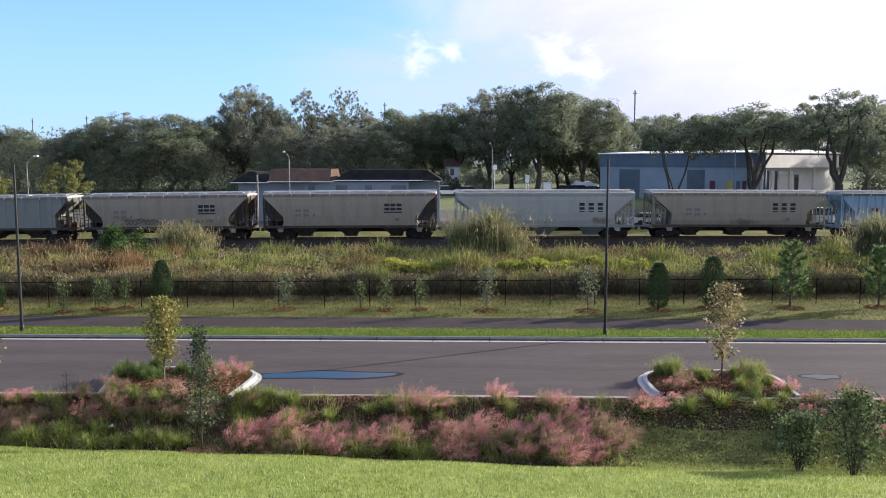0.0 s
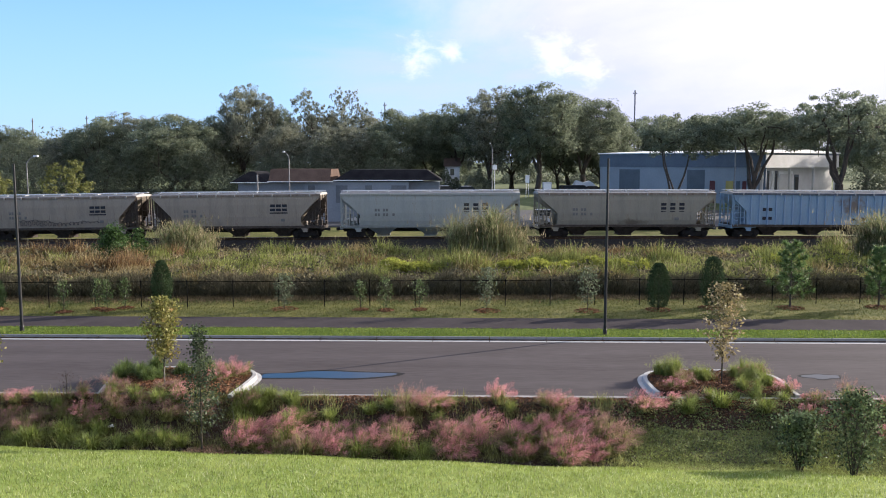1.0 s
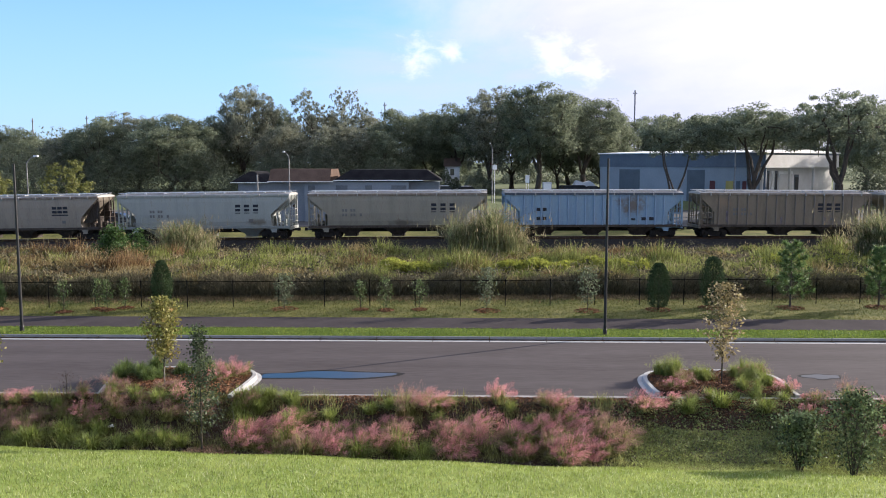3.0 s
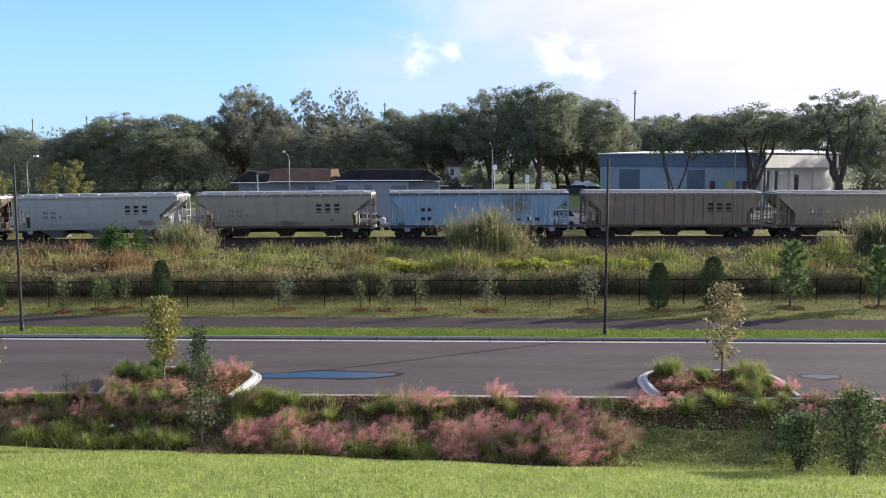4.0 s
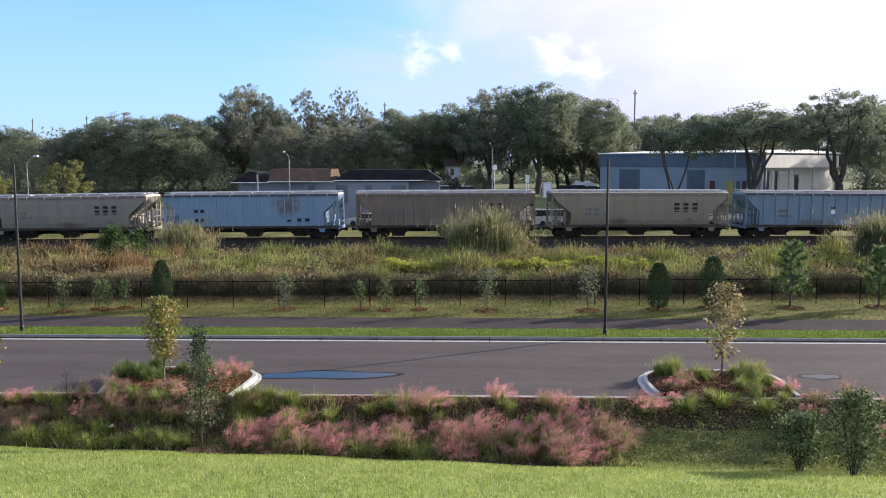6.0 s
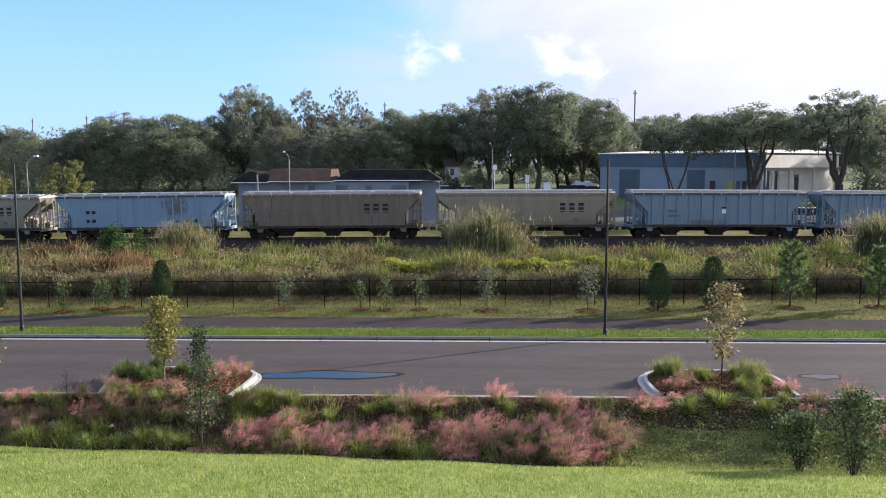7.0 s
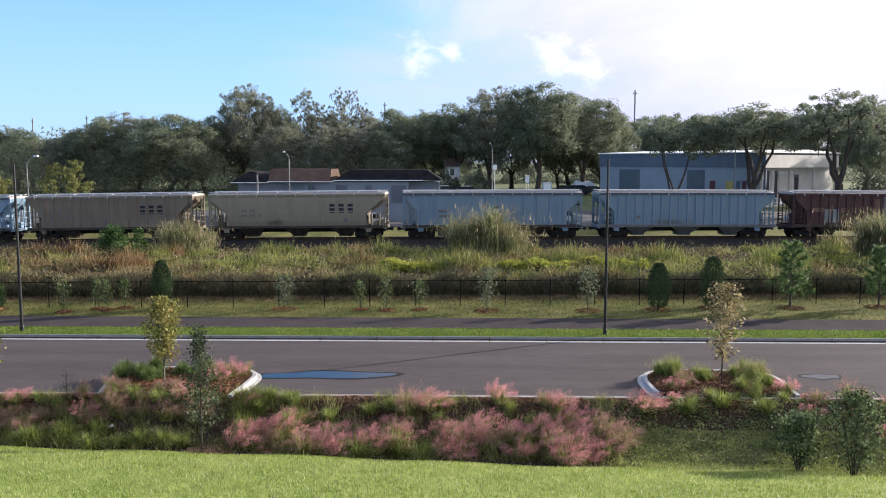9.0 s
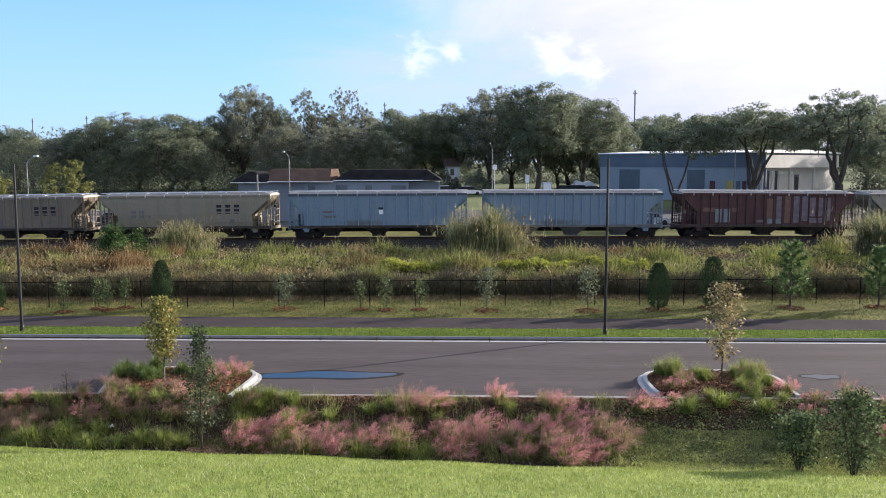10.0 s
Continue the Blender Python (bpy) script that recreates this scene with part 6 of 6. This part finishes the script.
    for x, y, s in ((8.75, 30.05, 0.6), (11.8, 31.0, 0.6), (-11.9, 29.7, 0.55), (-11.3, 29.4, 0.5), (-10.0, 29.3, 0.45), (-9.5, 29.5, 0.45), (-12.6, 29.0, 0.5)):
        set_down(buffs[0], x, y, s)
    for x, v in ((9.2, 28.9), (10.1, 28.85), (10.9, 28.95), (11.7, 28.8), (8.6, 28.75), (12.4, 28.7), (-11.6, 28.7), (-10.8, 28.6)):
        put(pick(0.25, 0.25), x, v, rng.uniform(0.45, 0.75))
    for x, v, size in ((7.25, 28.35, 0.5), (7.9, 28.75, 0.45)):
        put(pinks[1], x, v, size)
    for x, v in ((-7.0, 28.35), (-6.5, 28.5), (-6.0, 28.6), (-6.9, 27.8), (-6.3, 27.9), (-5.3, 28.5), (-9.9, 28.3), (-9.2, 28.4), (-8.5, 28.3)):
        put(greens[rng.integers(3)], x, v, 0.75)
    for x, v in ((5.7, 26.6), (6.7, 28.2), (8.3, 28.2), (9.4, 28.4), (10.8, 28.2), (12.2, 28.0), (12.7, 28.6), (13.8, 28.6), (14.2, 27.4), (11.2, 27.2), (15, 28.3)):
        put(pick(0.6, 0.2) if x > 12 or x < 8 else greens[rng.integers(3)], x, v, 0.85)


planting()


def scattered():
    rng = np.random.default_rng(3)
    # lawn
    n = 105000
    x = rng.uniform(-15, 15, n)
    v = rng.uniform(16.0, 25.25, n)
    keep = np.abs(x) < 0.62 * v
    x, v = x[keep], v[keep]
    y = land_y(v, x)
    r = np.stack([x, y, land_z(x, y)], 1)
    tagged(new("lawn_grass", faces_mesh("lawn_grass", blades(rng, r, rng.uniform(0.04, 0.09, len(x)), 0.02, 0.5), 3, M_LAWN_BLADE)), "short sunlit green lawn grass", "grass", kind="stuff")
    i = rng.integers(0, len(r), 8000)
    i = i[r[i, 1] < 23.5]
    tagged(new("lawn_tufts", faces_mesh("lawn_tufts", blades(rng, r[i], rng.uniform(0.07, 0.13, len(i)), 0.028, 0.6), 3, M_TUFT)), "longer grass blades in the lawn, coloured pale as glints", "grass", kind="stuff")
    # verge and the strip before the fence
    n = 70000
    x = rng.uniform(-28, 28, n)
    v = np.where(rng.uniform(size=n) < 0.5, rng.uniform(38.93, 40.72, n), rng.uniform(43.45, 49.9, n))
    y = land_y(v, x)
    r = np.stack([x, y, land_z(x, y)], 1)
    dry = v > 43
    b = blades(rng, r, rng.uniform(0.03, 0.09, n), 0.035, 0.6)
    tagged(new("verge_grass", faces_mesh("verge_grass", b[~dry], 3, M_VERGEBLADE)), "narrow green grass verge along the kerb", "grass", kind="stuff")
    tagged(new("strip_grass", faces_mesh("strip_grass", b[dry], 3, M_STRIPBLADE)), "thin dry grass strip before the fence", "grass", kind="stuff")
    n = 24000
    x = rng.uniform(-30, 30, n)
    v = 50.15 - np.abs(rng.normal(0, 0.75, n))
    v = np.where(v < 47.2, 49.5, v)
    y = land_y(v, x)
    tagged(new("dry_edge_grass", faces_mesh("dry_edge_grass", blades(rng, np.stack([x, y, land_z(x, y)], 1), rng.uniform(0.05, 0.2, n), 0.04, 0.7), 3, M_DRYEDGE)), "dead tan grass along the field's foot", "grass", kind="stuff")
    # rough field up to the track: tussocks of differing height and colour
    k = 1500
    tx = rng.uniform(-50, 50, k)
    tv = rng.uniform(50.6, 75.8, k)
    keep = np.abs(tx) < 0.60 * tv + 2
    tx, tv = tx[keep], tv[keep]
    k = len(tx)
    relief = 0.5 + 0.28 * np.sin(tx * 0.8 + 1.5 * np.sin(tv * 0.55)) + 0.22 * np.sin(tx * 0.37 - tv * 0.9 + 2)
    th = rng.uniform(0.55, 1.2, k) * (0.35 + 1.0 * relief) * np.interp(tv, [50, 51, 56, 66, 71, 74, 76], [0.9, 0.95, 1.1, 1.05, 1.05, 0.7, 0.45])
    ridge = np.maximum(0, np.cos(6.283 * (tv - 52.3 + 1.6 * np.sin(tx * 0.27 + 1) + 0.8 * np.sin(tx * 0.71)) / 8.3))
    th = th * (0.42 + 0.85 * ridge)
    tone = 0.42 + 0.5 * np.sin(tx * 0.21 + 1.7 * np.sin(tv * 0.23 + tx * 0.05)) + rng.normal(0, 0.5, k) + 0.5 * (tx < -24) - 0.25 * (tx > -2) * (tv < 66) + 0.3 * (tv > 70)
    tr = rng.uniform(0.45, 1.3, k)
    th = th * np.where(tx > 8, np.interp(tv, [64, 67, 70, 77], [1, 0.8, 0.65, 0.75]), 1.0)
    for name, m, lo, hi, label in (("brown_grass", M_RUSTGRASS, 1.12, 9, "dead russet-brown unmown grass"), ("tan_grass", M_WILD, 0.62, 1.12, "tall tan and straw-coloured unmown grass"), ("green_grass", M_REED, -9, 0.62, "tall olive green unmown grass")):
        i = np.nonzero((tone > lo) & (tone <= hi))[0]
        i = np.repeat(i, (120 * tr[i] ** 1.5 + 30).astype(int))
        n = len(i)
        a, q = rng.uniform(0, 6.283, n), np.sqrt(rng.uniform(0, 1, n))
        x, v = tx[i] + np.cos(a) * q * tr[i], tv[i] + np.sin(a) * q * tr[i] * 0.8
        v = np.maximum(v, 50.2)
        y = land_y(v, x)
        hh = th[i] * rng.uniform(0.5, 1.15, n) * (1.2 - 0.6 * q ** 2)
        root = np.stack([x, y, land_z(x, y) - 0.05], 1)
        b = blades(rng, root, hh, 0.085, 0.6)
        j = rng.integers(0, n, n // 2)                     # soft leafy sprays within the tussocks
        spray = root[j] + np.stack([rng.normal(0, 0.12, len(j)), rng.normal(0, 0.12, len(j)), hh[j] * rng.uniform(0.45, 0.95, len(j))], 1)
        b = np.concatenate([b, leaves(rng, spray, 0.15, 0.2, 0.5)[:, :3]])
        tagged(new(name, faces_mesh(name, b, 3, m)), label, "grass", kind="stuff")
    n = 8000                                          # pale seed heads over the tussocks
    i = rng.integers(0, k, n)
    x, v = tx[i] + rng.normal(0, 0.5, n), tv[i] + rng.normal(0, 0.4, n)
    v = np.maximum(v, 50.6)
    y = land_y(v, x)
    root = np.stack([x, y, land_z(x, y) + th[i] * rng.uniform(0.75, 1.15, n)], 1)
    tagged(new("seed_heads", faces_mesh("seed_heads", blades(rng, root, rng.uniform(0.15, 0.4, n), 0.035, 0.5), 3, M_SEED)), "pale feathery seed heads over the field grass", "grass", kind="stuff")
    # leafy growth that thickens the field's edge behind the fence and between the tussocks
    n = 60000
    x = rng.uniform(-48, 48, n)
    v = np.where(rng.uniform(size=n) < 0.45, rng.uniform(50.1, 51.6, n), rng.uniform(51.5, 75, n))
    y = land_y(v, x)
    z = land_z(x, y) + rng.uniform(0, 1, n) * (0.55 + 0.25 * np.sin(x * 0.7 + np.sin(y)) + 0.2 * np.sin(x * 2.1))
    keep = v < 74.5 + np.sin(x * 0.6)
    tagged(new("low_weeds", faces_mesh("low_weeds", leaves(rng, np.stack([x, y, z], 1)[keep], 0.2, 0.3, 0.45), 4, M_THICKET)), "dense low leafy weeds in the field", "weeds", kind="stuff")
    n = 65000
    x = rng.uniform(-34, 34, n)
    v = rng.uniform(50.05, 51.5, n)
    y = land_y(v, x)
    hh = rng.uniform(0.35, 0.95, n) * (1 + 0.25 * np.sin(x * 0.9) + 0.2 * np.sin(x * 2.3 + 1))
    tagged(new("bank_weeds", faces_mesh("bank_weeds", blades(rng, np.stack([x, y, land_z(x, y) - 0.03], 1), hh, 0.06, 0.9), 3, M_THICKET)), "dark shaded weeds on the bank behind the fence", "weeds", kind="stuff")
    # bright weeds
    n = 17000
    x = np.concatenate([rng.uniform(-4.5, 8.8, 11000), rng.uniform(8.8, 14.5, 3200), rng.normal(27.5, 1.8, n - 14200)])
    v = np.concatenate([58.6 + rng.normal(0, 0.55, 11000), 59.8 + rng.normal(0, 0.4, 3200), 62.5 + rng.normal(0, 0.5, n - 14200)]) + 0.4 * np.sin(x * 0.8)
    y = land_y(v, x)
    z = land_z(x, y) + rng.uniform(0.2, 1.0, n) * (0.78 + 0.14 * np.sin(x * 1.3) + 0.10 * np.sin(x * 3.1))
    tagged(new("bright_weeds", faces_mesh("bright_weeds", leaves(rng, np.stack([x, y, z], 1), 0.17, 0.2), 4, M_WEED)), "bright yellow-green leafy weeds", "weeds", kind="stuff")
    # turf at the foot of the swale's bank, leafy ground cover and bare soil above it
    n = 52000
    x = rng.uniform(4.4, 17, n)
    v = 24.9 + 2.7 * rng.uniform(0, 1, n) ** 1.3 + 0.25 * np.sin(x * 1.3)
    patch = np.sin(x * 1.7 + 2 * np.sin(v * 1.9)) * np.sin(v * 3.1 + x * 0.6)
    keep = (rng.uniform(size=n) < 0.72 + 0.4 * patch) & (x > 5.2 + rng.normal(0, 0.35, n))
    x, v = x[keep], v[keep]
    y = land_y(v, x)
    tagged(new("bank_turf", faces_mesh("bank_turf", blades(rng, np.stack([x, y, land_z(x, y)], 1), rng.uniform(0.03, 0.10, len(x)), 0.022, 0.8), 3, M_BANKTURF)), "thin rough turf at the foot of the swale bank", "grass", kind="stuff")
    k = 520
    cx, cv = rng.uniform(5.0, 17, k), 25.4 + 3.2 * rng.uniform(0, 1, k) ** 0.6
    i = rng.integers(0, k, 11000)
    n = len(i)
    x, v = cx[i] + rng.normal(0, 0.17, n), np.clip(cv[i] + rng.normal(0, 0.12, n), 24.95, 28.7)
    y = land_y(v, x)
    z = land_z(x, y) + rng.uniform(0.0, 1.0, n) * (0.08 + 0.14 * (np.arange(k)[i] % 3 == 0))
    tagged(new("ground_cover", faces_mesh("ground_cover", leaves(rng, np.stack([x, y, z], 1), 0.085, 0.4), 4, M_COVER)), "low dull green ground cover on the swale bank", "plants", kind="stuff")
    n = 16000
    x = rng.uniform(5.0, 17, n)
    v = rng.uniform(26.0, 28.7, n)
    y = land_y(v, x)
    tagged(new("dry_leaves", faces_mesh("dry_leaves", leaves(rng, np.stack([x, y, land_z(x, y) + rng.uniform(0.0, 0.03, n)], 1), 0.07, 0.8, 0.4), 4, M_LITTER)), "brown dry leaves on the bare swale bank", "litter", kind="stuff")
    # leaf litter and low growth between the clumps
    n = 30000
    x = rng.uniform(-17, 6.0, n)
    v = rng.uniform(25.25, 28.7, n)
    y = land_y(v, x)
    z = land_z(x, y) + rng.uniform(0.0, 0.05, n)
    tagged(new("leaf_litter", faces_mesh("leaf_litter", leaves(rng, np.stack([x, y, z], 1), 0.08, 0.6, 0.35), 4, M_LITTER)), "dark dry leaf litter in the swale bed", "litter", kind="stuff")
    n = 15000
    k = 300
    cx, cv = rng.uniform(-17, 5.8, k), rng.uniform(25.3, 28.7, k)
    i = rng.integers(0, k, n)
    x, v = cx[i] + rng.normal(0, 0.16, n), np.clip(cv[i] + rng.normal(0, 0.13, n), 25.25, 28.9)
    y = land_y(v, x)
    tagged(new("low_tufts", faces_mesh("low_tufts", blades(rng, np.stack([x, y, land_z(x, y)], 1), rng.uniform(0.10, 0.42, n), 0.02, 0.5), 3, M_STRAW)), "low straw-green tufts between the clumps", "grass", kind="stuff")
    # mulch along the kerb
    n = 16000
    x = rng.uniform(-18, 17, n)
    v = 28.87 - np.abs(rng.normal(0, 0.5, n))
    y = land_y(v, x)
    z = land_z(x, y) + rng.uniform(0.0, 0.04, n)
    tagged(new("bark_mulch", faces_mesh("bark_mulch", leaves(rng, np.stack([x, y, z], 1), 0.09, 0.9, 0.4), 4, M_MULCH)), "orange-brown bark mulch along the kerb", "mulch", kind="stuff")


M_DRYEDGE = mat("dead_grass", (0.16, 0.115, 0.06), (0.36, 0.27, 0.15), 0.8, 0.9, island=0.4, through_light=0.3, spec=0.05)
M_LITTER = mat("leaf_litter", (0.0405, 0.03375, 0.027), (0.1553, 0.1215, 0.08775), 1.2, 0.95, island=0.5)
M_SEED = mat("seed_head", (0.20, 0.16, 0.09), (0.42, 0.36, 0.22), 0.5, 0.9, island=0.5, through_light=0.45, spec=0.05)
M_VERGEBLADE = mat("verge_blade", (0.1056, 0.1579, 0.0226), (0.203, 0.2557, 0.0526), 0.6, 0.7, island=0.5, through_light=0.4)
M_STRIPBLADE = mat("dry_grass_blade", (0.0672, 0.0896, 0.02016), (0.1848, 0.1736, 0.05824), 0.45, 0.9, island=0.2, through_light=0.3, spec=0.05)
scattered()


def reeds():
    def reed(seed, x, y, h, w, n, m, name, label):
        rng = np.random.default_rng(seed)
        t = thing(name, label, "reeds", pose(x, y, float(land_z(x, y))), "tall reed stands")
        px = w * 0.5 * rng.uniform(-1, 1, n) * rng.uniform(0.6, 1.0, n) ** 0.5
        py = rng.normal(0, 0.9, n)
        hh = h * 1.15 * rng.uniform(0.25, 1.0, n) ** 0.8 * (1 - 0.35 * (np.abs(px) / (w * 0.52)) ** 4) * (0.76 + 0.18 * np.sin(px * 1.7 + seed) + 0.15 * np.sin(px * 4.1) + 0.06 * np.sin(px * 11.0))
        root = np.stack([px, py, np.full(n, -0.1)], 1)
        an = rng.uniform(0, 6.283, n)
        out = np.stack([np.cos(an), np.sin(an), np.zeros(n)], 1)
        bow = np.abs(rng.normal(0, 0.36, n)) * hh
        mid = root + out * (bow * 0.35)[:, None] + np.stack([np.zeros(n), np.zeros(n), hh * 0.66], 1)
        tip = root + out * (bow * 1.5 + 0.1)[:, None] + np.stack([np.zeros(n), np.zeros(n), hh * (1.0 - 0.25 * rng.uniform(0, 1, n) ** 2)], 1)
        s = np.stack([-np.sin(an), np.cos(an), np.zeros(n)], 1) * 0.022
        b = np.stack([root - s, root + s, mid], 1)
        q = np.concatenate([np.stack([root - s, root + s, mid + s, mid - s], 1), np.stack([mid - s, mid + s, tip + s * 0.2, tip - s * 0.2], 1)])
        share("leaf_tuft", faces_mesh("leaf_tuft", q, 4, m), t)
        b[:, 2] = tip
        k = n // 2
        i = rng.integers(0, n, k)
        tips = b[i, 2] - np.array((0, 0, 0.25))
        tagged(share("seed_fluff", faces_mesh("seed_fluff", blades(rng, tips, rng.uniform(0.3, 0.6, k), 0.055, 0.4), 3, M_SEED), t, None, "pale feathery seed heads"), kind="stuff")
    reed(1, 3.7, 70.4, 3.9, 6.5, 6400, M_REEDTALL, "reed_stand", "tall grey-green reed stand by the railway")
    reed(2, -22.1, 72.6, 2.9, 4.6, 3600, M_REEDTALL, "reed_stand", "tall yellow-green grass stand below the railway")
    reed(3, 34.6, 65.0, 3.8, 4.6, 7000, M_REEDTALL, "reed_stand", "tall pale reed stand beyond the fence")
    reed(4, 36.4, 76.0, 1.6, 4.0, 900, M_REED, "reed_stand", "tall tan grass beside the ballast")
    rng = np.random.default_rng(33)
    bush = thing("bush", "rounded bright green bush in the rough field", "bush", pose(-25.9, 67.8, float(land_z(-25.9, 67.8))))
    bm = bmesh.new()
    pos = []
    for i in range(30):
        a, q = rng.uniform(0, 6.283), rng.uniform(0.2, 2.3)
        e = Vector((math.cos(a) * q, math.sin(a) * q * 0.7, rng.uniform(0.7, 2.5) - q * 0.3))
        tube(bm, (0, 0, -0.1), e, 0.04, 0.01, 5, False)
        pos.append(np.array(e) + rng.normal(0, 0.28, (160, 3)))
    part("stems", bm, M_BARK, bush)
    share("foliage", faces_mesh("foliage", leaves(rng, np.concatenate(pos), 0.19), 4, M_BUSH), bush)


reeds()


# ---- what moves ----
# seconds at which the middle of each car passes the view's line
PASSES = (-4.13, -2.457, -0.815, 0.890, 2.606, 4.316, 6.025, 7.722, 9.433, 11.138, 12.87, 14.575)


def motions():
    for i, car in enumerate(CARS):
        when = PASSES[i]
        rows = []
        for k in range(21):
            t = k * 0.5
            rows.append((t, track_pose((when - t) * SPEED)))
        walk(car, rows)
        for bogie in [o for o in car.children if o.name.startswith("truck")]:
            for ws in bogie.children:
                x0 = ws.location.x
                walk(ws, [(f / 30, pose(x0, 0, 0.42, 0, -math.degrees(SPEED * f / 30 / 0.42), 0)) for f in range(301)])


motions()
